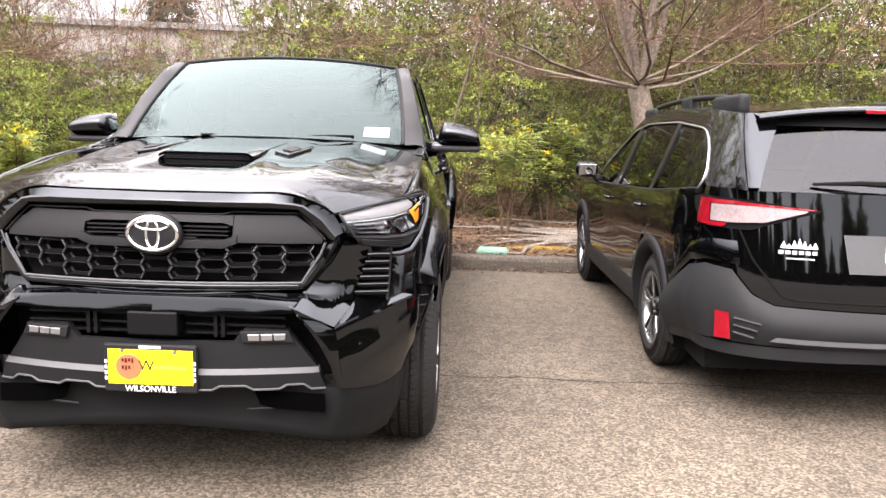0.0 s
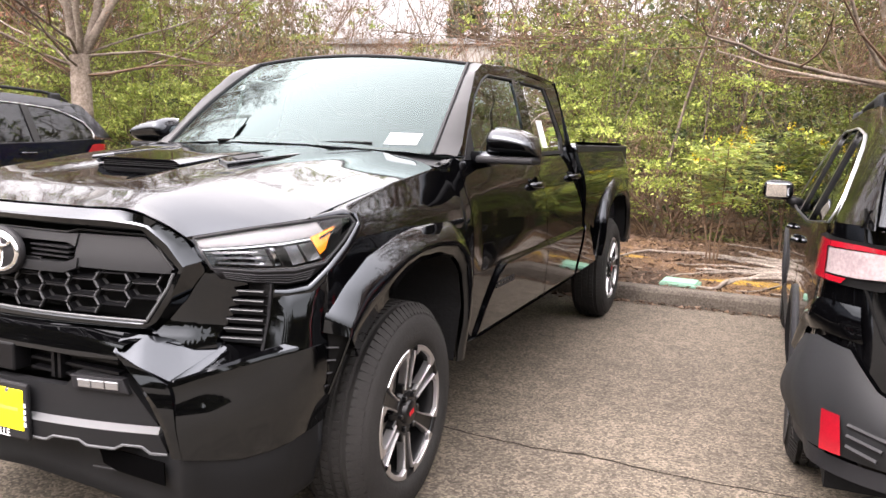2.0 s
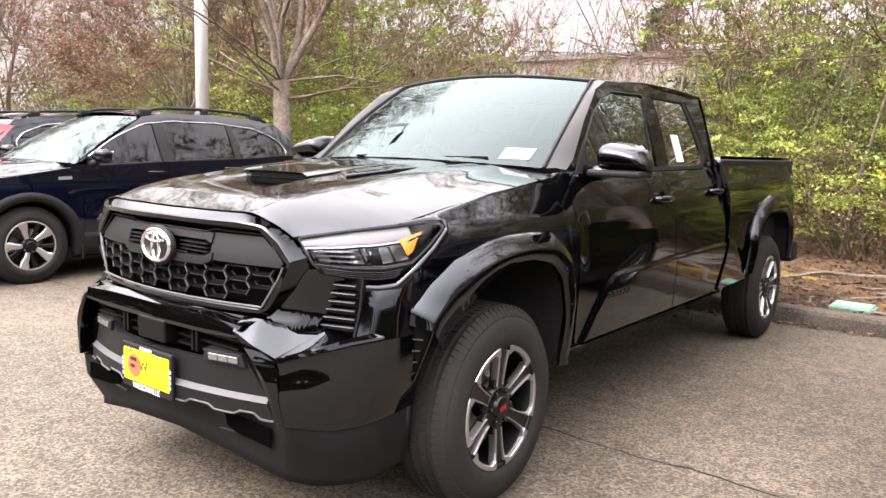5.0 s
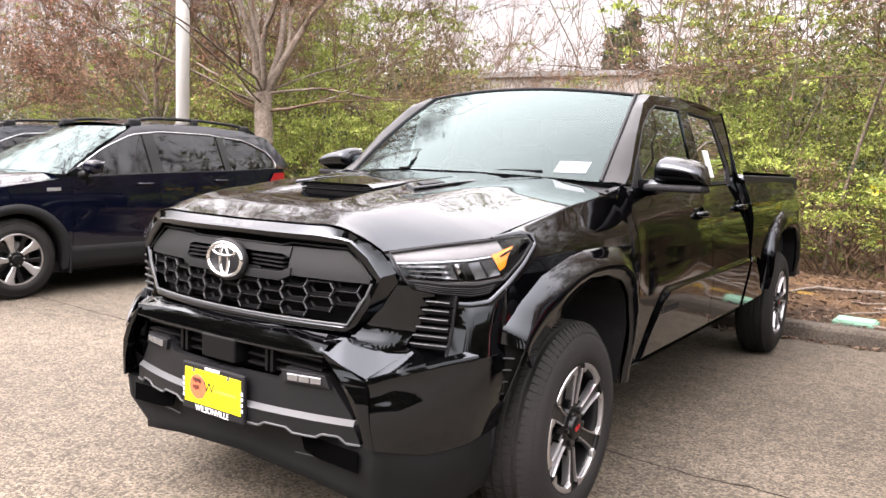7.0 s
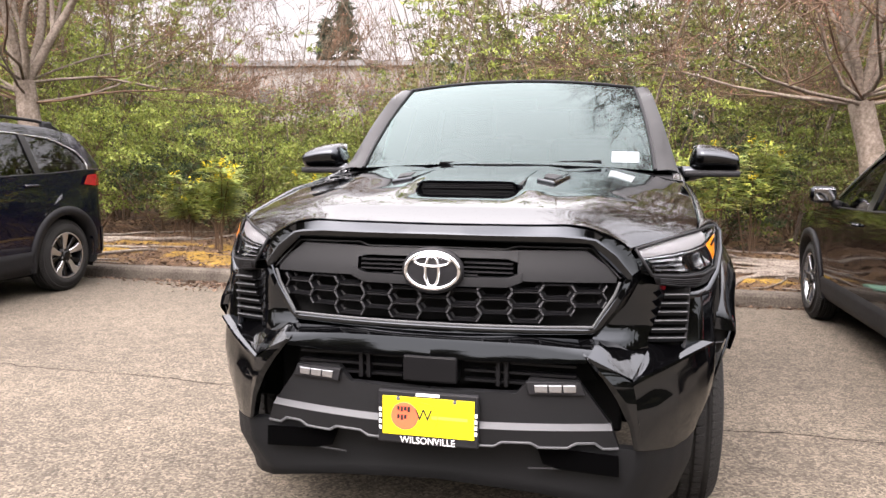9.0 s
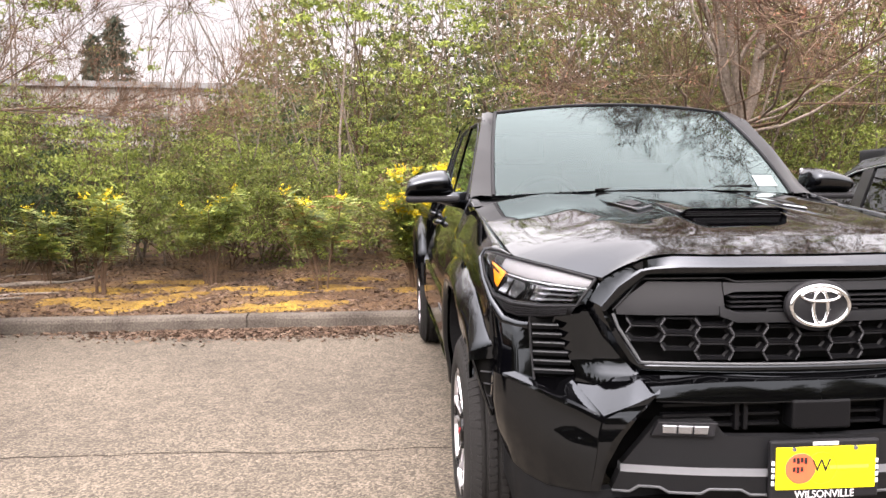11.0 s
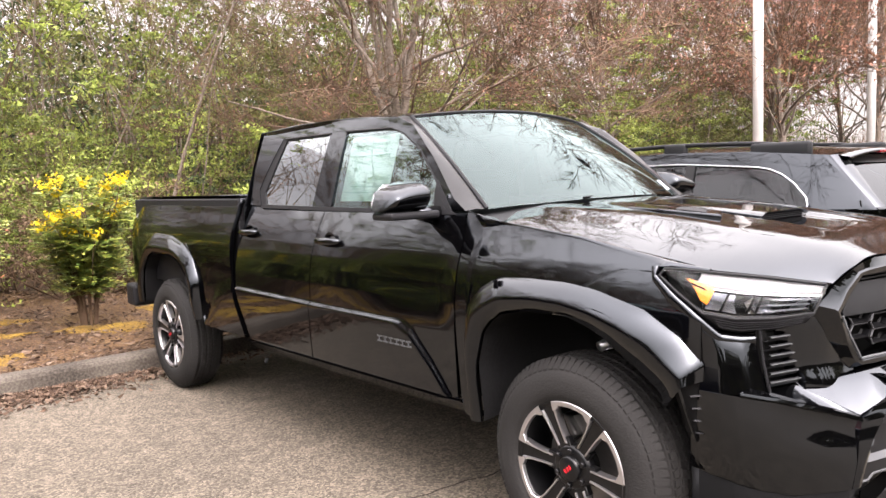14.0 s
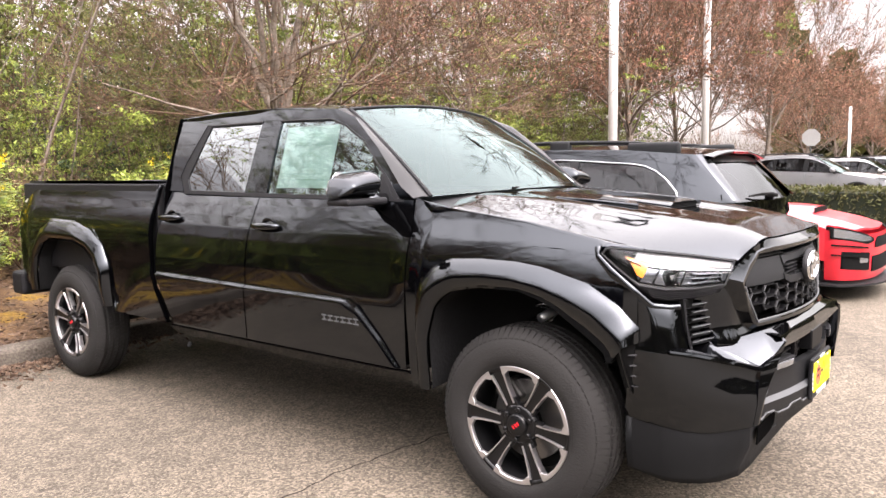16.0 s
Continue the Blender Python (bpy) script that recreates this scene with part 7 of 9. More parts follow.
for s in SIDES:
    # gloss black wing beside the rear glass
    gw_ = lambda z, o, s=s: s * (E_["gx"](lerp_list([(1.14, 3.83), (1.505, 3.50)], z), z) + o)
    part("gate_wing", grid_bm(np.array([[(gw_(z, 0.010), lerp_list([(1.14, 3.83), (1.505, 3.50)], z) - 0.20, z), (gw_(z, 0.004), lerp_list([(1.14, 3.83), (1.505, 3.50)], z) - 0.02, z + 0.004), (gw_(z, -0.035), lerp_list([(1.14, 3.83), (1.505, 3.50)], z) + 0.030, z + 0.006), (gw_(z, -0.045 - 0.36 * (z - 1.15)), lerp_list([(1.14, 3.83), (1.505, 3.50)], z) + 0.036, z + 0.006)] for z in np.linspace(1.15, 1.50, 9)])), PAINT, estate, "gloss black wing beside the rear glass", smooth=True)
part("gate_header", grid_bm(np.array([[(x, 3.50 + 0.05 * (1 - (x / 0.7) ** 2) + d, 1.502 - h) for x in np.linspace(-0.66, 0.66, 13)] for d, h in ((0.01, 0.0), (0.068, 0.055))])), RIMBLACK, estate, "dark band across the top of the rear glass", smooth=True)
part("spoiler", grid_bm(np.array([[(x, 3.42 + d, 1.535 - 0.045 * (abs(x) / 0.62) ** 2 + h) for x in np.linspace(-0.68, 0.68, 17)] for d, h in ((0.0, 0.024), (0.12, 0.020), (0.20, 0.005), (0.20, -0.012), (0.1, -0.02))])), PAINT, estate, smooth=True)
part("high_stop_lamp", box_bm((-0.18, 3.60, 1.512), (0.18, 3.625, 1.532), 0.004), REDLENS, estate)
part("rear_wiper", tube_bm([(-0.05, 3.895, 1.170), (0.10, 3.905, 1.185), (0.30, 3.885, 1.190), (0.50, 3.845, 1.180)], [0.020, 0.016, 0.012, 0.006], 6), DARK, estate)
part("wiper_hub", lathe_bm([(3.86, 0.03), (3.90, 0.025), (3.905, 0.0)], "y", 14), DARK, estate).location = (0.05, 0, 1.16)
part("plate_recess", prism_bm([(-0.36, 0.955), (0.36, 0.955), (0.33, 0.78), (-0.33, 0.78)], lambda x, z, d: (x, te(x, z) + 0.003 + d, z), 0.004, 0.003), STRIP, estate, "silver plate recess")
ep = part("licence_plate", box_bm((-0.172, 3.905, 0.79), (0.172, 3.915, 0.945), 0.004), PAPER, estate, "white licence plate with dark bars")
for k in range(6):
    part("plate_bar", box_bm((-0.150 + 0.052 * k, 3.914, 0.835), (-0.120 + 0.052 * k, 3.9165, 0.90)), INK, ep)
# white sticker: mountain shapes, bars in place of letters
for k in range(7):
    hgt = (0.032, 0.022, 0.038, 0.048, 0.036, 0.022, 0.030)[k]
    x0 = 0.625 - 0.022 * k
    part("gate_sticker", prism_bm([(x0, 0.885), (x0 - 0.027, 0.885), (x0 - 0.0135, 0.885 + hgt)], lambda x, z, d: (x, te(x, z) + 0.006 - d, z), 0.003), WHITE, estate, "white sticker shape on the tailgate")
for k in range(6):
    x0 = 0.632 - 0.028 * k
    part("gate_badge", prism_bm([(x0, 0.858), (x0 - 0.021, 0.858), (x0 - 0.021, 0.875), (x0, 0.875)], lambda x, z, d: (x, te(x, z) + 0.007 - d, z), 0.004), SILVERTRIM, estate, "grey badge bar on the tailgate")
part("gate_badge", prism_bm([(0.60, 0.835), (0.48, 0.835), (0.48, 0.842), (0.60, 0.842)], lambda x, z, d: (x, te(x, z) + 0.006 - d, z), 0.003), SILVERTRIM, estate)

# -- navy sport-utility car, tail to the kerb --
SUV = dict(half=0.928, base=2.69, nose=-0.93, tail=3.50, tyre=0.362, arch=0.435, rim=0.232, tw=0.235, sill=0.42, bpost=1.45,
           belt=[(-0.9, 0.90), (0.4, 1.09), (1.4, 1.145), (2.6, 1.19), (3.2, 1.23), (3.7, 1.24)], hood=[(-0.93, 0.90), (-0.6, 1.00), (0.0, 1.075), (0.55, 1.12), (0.8, 1.13)],
           roof=[(1.28, 1.615), (1.6, 1.66), (2.2, 1.67), (2.7, 1.645), (3.0, 1.60)], wind=[(0.46, 1.12), (1.28, 1.615)], gate=[(3.06, 1.585), (3.48, 1.21)],
           wtop=[(0.50, 1.13), (0.9, 1.38), (1.25, 1.53), (1.6, 1.575), (2.2, 1.575), (2.7, 1.53), (3.0, 1.42), (3.16, 1.26), (3.2, 1.22)], wins=(0.60, 3.10), posts=((1.40, 1.53), (2.34, 2.42)), mirror=0.66, rail=(1.25, 2.95), tumble=0.40, cl=0.075, fs=0.45, foot=0.07)
suv, S_ = build_car("sport_utility_car", PAINT_NAVY, "dark navy sport-utility car parked with its tail to the kerb", SUV, pose(-5.775, 0.86, 0), "star", True)
for s in SIDES:
    sidex = lambda y, z, s=s: (s * (S_["sx"](y, z) + 0.006), y, z)
    P = lambda x, z, o=0.0, s=s: (s * x, S_["te"](x, z) + 0.008 + o, z)
    wrap("tail_lamp", [(1.12, 1.075), (0.95, 1.055), (0.70, 1.055), (0.42, 1.075)], [(1.04, 1.165), (0.95, 1.175), (0.70, 1.165), (0.42, 1.125)], REDLENS, suv, s, 0.022, "red wraparound tail lamp", nv=3, C=S_)
    F = lambda x, z, o=0.0, s=s: (s * x, S_["ne"](x, z) - 0.008 + o, z)
    lamp_patch("headlamp", [sidex(-0.44, 0.975), F(0.84, 0.955), F(0.55, 0.93)], [sidex(-0.46, 0.90), F(0.84, 0.86), F(0.57, 0.87)], LAMPGREY, suv, "clear headlamp")
    part("bumper_cladding", grid_bm(np.array([[P(x, z, 0.02) for x in np.linspace(0, 0.90, 14)] for z in (0.34, 0.48, 0.60)])), PLASTIC, suv)
part("front_grille", prism_bm([(-0.50, 0.87), (0.50, 0.87), (0.58, 0.66), (-0.58, 0.66)], lambda x, z, d: (x, S_["ne"](x, z) - 0.012 + d, z), 0.01), PLASTIC, suv)
part("fender_badge", prism_bm([(0.27, 0.97), (0.40, 0.975), (0.40, 1.005), (0.27, 1.0)], lambda y, z, d: (S_["sx"](y, z) + 0.007 - d, y, z), 0.004), SILVERTRIM, suv, "silver bar badge on the fender")
part("spoiler", grid_bm(np.array([[(x, 2.98 + d, 1.635 - 0.05 * (abs(x) / 0.6) ** 2 + h) for x in np.linspace(-0.58, 0.58, 15)] for d, h in ((0.0, 0.02), (0.14, 0.012), (0.22, -0.006), (0.22, -0.02), (0.1, -0.03))])), PAINT_NAVY, suv, smooth=True)
part("mud_flap", box_bm((0.76, 0.47, 0.20), (0.93, 0.49, 0.42), 0.005), PLASTIC, suv)

# -- red saloon beyond the estate --


def nose_patch(name, span, lo, hi, material, parent, s, o=0.01, label=""):
    """A sheet laid on the red car's nose between two lines of (x, z)."""
    rows = []
    for x in np.linspace(span[0], span[1], 15):
        z0, z1 = lerp_list(lo, x), lerp_list(hi, x)
        rows.append([(s * (x + 0.3 * o * (x > 0.75)), A_["ne"](min(x, 0.995 * A_["wf"]), z0 + (z1 - z0) * q / 3) - o, z0 + (z1 - z0) * q / 3) for q in range(4)])
    return part(name, grid_bm(np.array(rows), rim=(0, 0.02, 0)), material, parent, label, smooth=True)


SAL = dict(half=0.90, base=2.65, nose=-0.90, tail=3.62, tyre=0.325, arch=0.365, rim=0.222, tw=0.235, sill=0.30, bpost=1.40,
           belt=[(-0.9, 0.70), (0.4, 0.93), (1.4, 0.97), (2.6, 1.01), (3.2, 1.04), (3.62, 1.05)], hood=[(-0.90, 0.68), (-0.55, 0.79), (0.0, 0.90), (0.55, 0.965), (0.8, 0.98)],
           roof=[(1.30, 1.39), (1.7, 1.43), (2.2, 1.425), (2.55, 1.38)], wind=[(0.48, 0.96), (1.30, 1.39)], gate=[(2.60, 1.37), (3.20, 1.06)],
           wtop=[(0.50, 0.97), (0.9, 1.17), (1.25, 1.31), (1.6, 1.345), (2.2, 1.33), (2.6, 1.20), (2.85, 1.03)], wins=(0.62, 2.75), posts=((1.38, 1.48),), mirror=0.66, tumble=0.42, chrome=False, gslope=0.05)
sal, A_ = build_car("saloon_car", PAINT_RED, "bright red sports saloon car parked facing the lane", SAL, pose(5.99, 0.62, 0), "star", False)
part("hood_scoop", grid_bm(np.array([[(x, y, A_["hz"](x, y) + 0.065 * (1 - k / 6) * (1 - (abs(x) / 0.36) ** 4)) for x in np.linspace(-0.36, 0.36, 13)] for k, y in enumerate(np.linspace(-0.25, 0.35, 7))]), rim=lambda p: (0, 0.01, -0.02)), PAINT_RED, sal, smooth=True)
part("scoop_mouth", prism_bm([(-0.30, 0.885), (0.30, 0.885), (0.28, 0.935), (-0.28, 0.935)], lambda x, z, d: (x, -0.255 + d, z), 0.01), DARK, sal)
part("trunk_lid", grid_bm(np.array([[(x, y, z + 0.02 * (1 - (x / 0.8) ** 2)) for x in np.linspace(-0.78, 0.78, 9)] for y, z in ((3.15, 1.06), (3.35, 1.06), (3.56, 1.05))])), PAINT_RED, sal, smooth=True)
ne = A_["ne"]
for s in SIDES:
    F = lambda x, z, o=0.0, s=s: (s * x, ne(x, z) - 0.012 + o, z)
    sidex = lambda y, z, s=s: (s * (A_["sx"](y, z) + 0.008), y, z)
    hl = nose_patch("headlamp", (0.48, 0.875), [(0.48, 0.615), (0.60, 0.590), (0.875, 0.655)], [(0.48, 0.650), (0.60, 0.690), (0.875, 0.775)], DARK, sal, s, 0.010, "clear headlamp with a dark surround")
    nose_patch("lamp_clear", (0.55, 0.855), [(0.55, 0.625), (0.70, 0.625), (0.855, 0.665)], [(0.55, 0.660), (0.70, 0.700), (0.855, 0.755)], LAMPGREY, hl, s, 0.016)
    nose_patch("bumper_intake", (0.56, 0.82), [(0.56, 0.32), (0.82, 0.34)], [(0.56, 0.50), (0.82, 0.52)], DARK, sal, s, 0.010)
    nose_patch("fog_lamp", (0.60, 0.70), [(0.60, 0.40), (0.70, 0.40)], [(0.60, 0.46), (0.70, 0.46)], LAMPGREY, sal, s, 0.018)
    for k in range(2):
        nose_patch("canard", (0.62, 0.89), [(0.62, 0.545 - 0.1 * k), (0.89, 0.580 - 0.1 * k)], [(0.62, 0.562 - 0.1 * k), (0.89, 0.597 - 0.1 * k)], DARK, sal, s, 0.030)
    nose_patch("front_grille", (0.0, 0.44), [(0.0, 0.545), (0.44, 0.545)], [(0.0, 0.655), (0.38, 0.655), (0.44, 0.60)], DARK, sal, s, 0.010)
    nose_patch("lower_intake", (0.0, 0.50), [(0.0, 0.30), (0.50, 0.30)], [(0.0, 0.46), (0.46, 0.46)], DARK, sal, s, 0.010)
part("splitter", prism_bm([(x, -0.98 + 0.35 * (abs(x) / 0.93) ** 3) for x in np.linspace(-0.93, 0.93, 21)] + [(0.93, -0.40), (-0.93, -0.40)], lambda x, y, d: (x, y, 0.165 + d), 0.02), PLASTIC, sal)

# -- more cars in the rows beyond --
f1, F_ = build_car("sport_utility_car", PAINT_SILVER, "silver sport-utility car parked beyond the hedge", SUV, pose(22.93, 2.8, 0), "star", True, "far parked cars")
for s in SIDES:
    F = lambda x, z, o=0.0, s=s: (s * x, F_["ne"](x, z) - 0.008 + o, z)
    lamp_patch("headlamp", [(s * (F_["sx"](-0.44, 0.975) + 0.006), -0.44, 0.975), F(0.84, 0.955), F(0.55, 0.93)], [(s * (F_["sx"](-0.46, 0.9) + 0.006), -0.46, 0.90), F(0.84, 0.86), F(0.57, 0.87)], LAMPGREY, f1, "clear headlamp")
    P = lambda x, z, o=0.0, s=s: (s * x, F_["te"](x, z) + 0.008 + o, z)
    lamp_patch("tail_lamp", [P(0.88, 1.165), P(0.40, 1.12)], [P(0.88, 1.05), P(0.42, 1.06)], REDLENS, f1, n=8)
f2, _ = build_car("sport_utility_car", PAINT, "black sport-utility car with roof rails in the far row", SUV, pose(26.4, 3.6, 0), "star", True, "far parked cars")
f3, _ = build_car("estate_car", PAINT_WHITE, "white estate car in the far row", EST, pose(30.5, 2.6, 0), "star", True, "far parked cars")
build_car("saloon_car", PAINT_GREY, "dark grey saloon car in the far row", SAL, pose(34.0, 2.9, 0), "star", False, "far parked cars")
copy_thing(f1, pose(39.0, 2.6, 0))
copy_thing(f2, pose(43.0, 3.0, 0))
copy_thing(f3, pose(47.0, 2.4, 0))
# dark car beyond the navy one, tail towards the lane
f5, G_ = build_car("sport_utility_car", PAINT, "black sport-utility car parked nose to the kerb beyond the navy car", SUV, pose(-8.75, 5.2, 0, 0, 0, 180), "star", True, "far parked cars")
for s in SIDES:
    P = lambda x, z, o=0.0, s=s: (s * x, G_["te"](x, z) + 0.010 + o, z)
    gp = lambda y, z, o, s=s: (s * (G_["gx"](y, z) + o), y, z)
    lamp_patch("tail_lamp", [gp(3.10, 1.50, 0.012), gp(3.30, 1.30, 0.012), gp(3.36, 1.22, 0.012)], [gp(3.36, 1.54, 0.012), gp(3.52, 1.34, 0.012), gp(3.60, 1.22, 0.012)], REDLENS, f5, "tall red tail lamp up the rear pillar", 8)

# ---- lamp posts ----


def lamp_post(x, y, h=8.5, r=0.085):
    p = thing("lamp_post", pose(x, y, 0), "white painted steel lamp post behind the kerb", "lamp post", "car park lamp posts")
    part("pole", tube_bm([(0, 0, 0), (0, 0, h)], [r, r * 0.9], 14), WHITEPOLE, p, smooth=True)
    part("base", lathe_bm([(0.0, 0.24), (0.38, 0.24), (0.40, 0.20), (0.40, 0.0)], "z", 20), CONCRETE, p)
    if h < 5:
        return p
    part("arm", tube_bm([(0, 0, h - 0.1), (0, -0.5, h)], 0.04, 8), WHITEPOLE, p)
    part("lamp_head", box_bm((-0.16, -1.1, h - 0.06), (0.16, -0.5, h + 0.08), 0.03), GREYPLAS, p)
    return p


for x, y, h in ((9.40, 4.58, 8.5), (-7.70, 4.72, 8.5), (14.2, 4.6, 8.5), (30.4, 4.6, 3.6)):
    lamp_post(x, y, h, 0.10 if x < 0 else 0.085 if h > 5 else 0.06)

# ---- vegetation ----


def leaf_material(name, cols, rough=0.6, trans=0.25, tone=0.0):
    cols = [tuple(ALBEDO * c for c in q) for q in cols]
    m = bpy.data.materials.new(name)
    m.use_nodes = True
    nt, b = nodes_of(m)
    geo = nt.nodes.new("ShaderNodeNewGeometry")
    r = nt.nodes.new("ShaderNodeValToRGB")
    r.color_ramp.elements[0].color, r.color_ramp.elements[1].color = (*cols[0], 1), (*cols[-1], 1)
    for k, c in enumerate(cols[1:-1]):
        r.color_ramp.elements.new((k + 1) / (len(cols) - 1)).color = (*c, 1)
    nt.links.new(geo.outputs["Random Per Island"], r.inputs[0])
    oi = nt.nodes.new("ShaderNodeObjectInfo")
    mr = nt.nodes.new("ShaderNodeMapRange")
    mr.inputs["To Min"].default_value, mr.inputs["To Max"].default_value = 1 - tone, 1 + 0.75 * tone
    nt.links.new(oi.outputs["Random"], mr.inputs["Value"])
    sc = nt.nodes.new("ShaderNodeVectorMath")
    sc.operation = "SCALE"
    nt.links.new(r.outputs[0], sc.inputs[0])
    nt.links.new(mr.outputs[0], sc.inputs["Scale"])
    nt.links.new(sc.outputs[0], b.inputs["Base Color"])
    b.inputs["Roughness"].default_value = rough
    b.inputs["Specular IOR Level"].default_value = 0.25
    tr = nt.nodes.new("ShaderNodeBsdfTranslucent")
    nt.links.new(sc.outputs[0], tr.inputs[0])
    mx = nt.nodes.new("ShaderNodeMixShader")
    mx.inputs[0].default_value = trans
    nt.links.new(b.outputs[0], mx.inputs[1])
    nt.links.new(tr.outputs[0], mx.inputs[2])
    nt.links.new(mx.outputs[0], nt.nodes["Material Output"].inputs[0])
    return m


LEAF_SPRING = leaf_material("spring_leaf", [(0.084, 0.110, 0.020), (0.194, 0.250, 0.044), (0.345, 0.405, 0.084), (0.168, 0.174, 0.044)], tone=0.55)
LEAF_OLIVE = leaf_material("olive_leaf", [(0.052, 0.060, 0.018), (0.114, 0.126, 0.034), (0.192, 0.196, 0.056), (0.140, 0.114, 0.048)], tone=0.50)
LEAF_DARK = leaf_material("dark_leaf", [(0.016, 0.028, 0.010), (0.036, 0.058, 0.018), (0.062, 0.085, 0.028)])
LEAF_FIR = leaf_material("fir_needle", [(0.030, 0.042, 0.026), (0.052, 0.066, 0.042), (0.074, 0.088, 0.052)], 0.7, 0.1)
LEAF_RED = leaf_material("red_bud", [(0.200, 0.080, 0.050), (0.315, 0.140, 0.090), (0.420, 0.230, 0.165), (0.280, 0.155, 0.080)])
LEAF_BROWN = leaf_material("brown_twig_tip", [(0.090, 0.055, 0.033), (0.140, 0.090, 0.052), (0.190, 0.135, 0.080)], 0.8, 0.1)
LEAF_MAHONIA = leaf_material("mahonia_leaf", [(0.07, 0.12, 0.03), (0.17, 0.25, 0.05), (0.34, 0.40, 0.08), (0.50, 0.46, 0.09)], 0.35, 0.15)
FLOWER = leaf_material("yellow_flower", [(0.75, 0.52, 0.01), (0.85, 0.68, 0.03), (0.80, 0.60, 0.02)], 0.6, 0.2)
LEAF_RUST = leaf_material("rust_leaf", [(0.276, 0.074, 0.031), (0.329, 0.136, 0.062)], 0.5, 0.15)
MULCHCHIP = leaf_material("mulch_chip", [(0.033, 0.019, 0.012), (0.085, 0.053, 0.034), (0.145, 0.093, 0.062), (0.197, 0.143, 0.105)], 0.9, 0.0)


def leaf_arrays(centres, size, rs, aspect=0.5, up=0.0, jitter=0.35):
    """Vertices and faces of one small pointed leaf at each centre."""
    n = len(centres)
    d = rs.normal(size=(n, 3))
    d[:, 2] = d[:, 2] * (1 - up) + up * 0.3
    d /= np.linalg.norm(d, axis=1)[:, None]
    o = rs.normal(size=(n, 3))
    o -= (o * d).sum(1)[:, None] * d
    o /= np.linalg.norm(o, axis=1)[:, None]
    L = (size * (1 + jitter * rs.normal(size=n)).clip(0.4, 2))[:, None]
    v = np.stack([centres + o * L * aspect * 0.5, centres + d * L, centres - o * L * aspect * 0.5], 1).reshape(-1, 3)
    f = np.arange(3 * n).reshape(-1, 3)
    return v, f


def fast_mesh(name, v, f, material, parent, smooth=False):
    me = bpy.data.meshes.new(name)
    k = f.shape[1]
    me.vertices.add(len(v))
    me.vertices.foreach_set("co", np.asarray(v, np.float32).ravel())
    me.loops.add(f.size)
    me.loops.foreach_set("vertex_index", f.ravel().astype(np.int32))
    me.polygons.add(len(f))
    me.polygons.foreach_set("loop_start", np.arange(0, f.size, k, dtype=np.int32))
    if smooth:
        me.polygons.foreach_set("use_smooth", np.ones(len(f), bool))
    me.update(calc_edges=True)
    me.materials.append(material)
    ob = new(name, me)
    if parent is not None:
        ob.parent = parent
    return ob


def grow(rs, start, way, length, radius, depth, out, tips, spread=0.6, kids=(3, 5), shrink=0.62, wander=0.18, lift=0.12, seg=5, min_r=0.0032):
    """Branches as lists of (points, radii), and the twig ends."""
    p, d = np.array(start, float), np.array(way, float)
    pts, rad = [p.copy()], [radius]
    for k in range(seg):
        d = d + rs.normal(size=3) * wander
        d[2] += lift * (0.5 if depth else 1)
        d /= np.linalg.norm(d)
        p = p + d * length / seg
        pts.append(p.copy())
        rad.append(max(min_r, radius * (1 - 0.62 * (k + 1) / seg)))
    out.append((pts, rad))
    if depth == 0:
        tips.append((pts[-1], d.copy()))
        tips.append((pts[-2], d.copy()))
        return
    for j in range(rs.integers(*kids) + 1):
        k = rs.integers(2, seg + 1) if j else seg
        a = rs.normal(size=3)
        a -= a @ d * d
        a /= np.linalg.norm(a)
        w = d * (1 - 0.25 * spread) + a * spread * rs.uniform(0.6, 1.2)
        w /= np.linalg.norm(w)
        grow(rs, pts[k], w, length * shrink * rs.uniform(0.75, 1.2), max(min_r, rad[k] * 0.66), depth - 1, out, tips, spread, kids, shrink, wander, lift, max(3, seg - 1), min_r)


def tubes_arrays(branches, sides_big=8, sides_small=3, limit=0.02):
    vs, fs = [], []
    base = 0
    for pts, rad in branches:
        n = sides_big if rad[0] > limit else sides_small
        P = np.array(pts)
        T = np.gradient(P, axis=0)
        T /= np.linalg.norm(T, axis=1)[:, None] + 1e-9
        ref = np.array([0.31, 0.83, 0.47])
        A = np.cross(T, ref)
        A /= np.linalg.norm(A, axis=1)[:, None] + 1e-9
        B = np.cross(T, A)
        ang = np.arange(n) * 2 * np.pi / n
        ring = P[:, None] + np.array(rad)[:, None, None] * (np.cos(ang)[None, :, None] * A[:, None] + np.sin(ang)[None, :, None] * B[:, None])
        vs.append(ring.reshape(-1, 3))
        m = len(P)
        i = np.arange(m - 1)[:, None] * n
        k = np.arange(n)[None]
        q = np.stack([i + k, i + (k + 1) % n, i + n + (k + 1) % n, i + n + k], -1).reshape(-1, 4) + base
        fs.append(q)
        base += m * n
    return np.concatenate(vs), np.concatenate(fs)


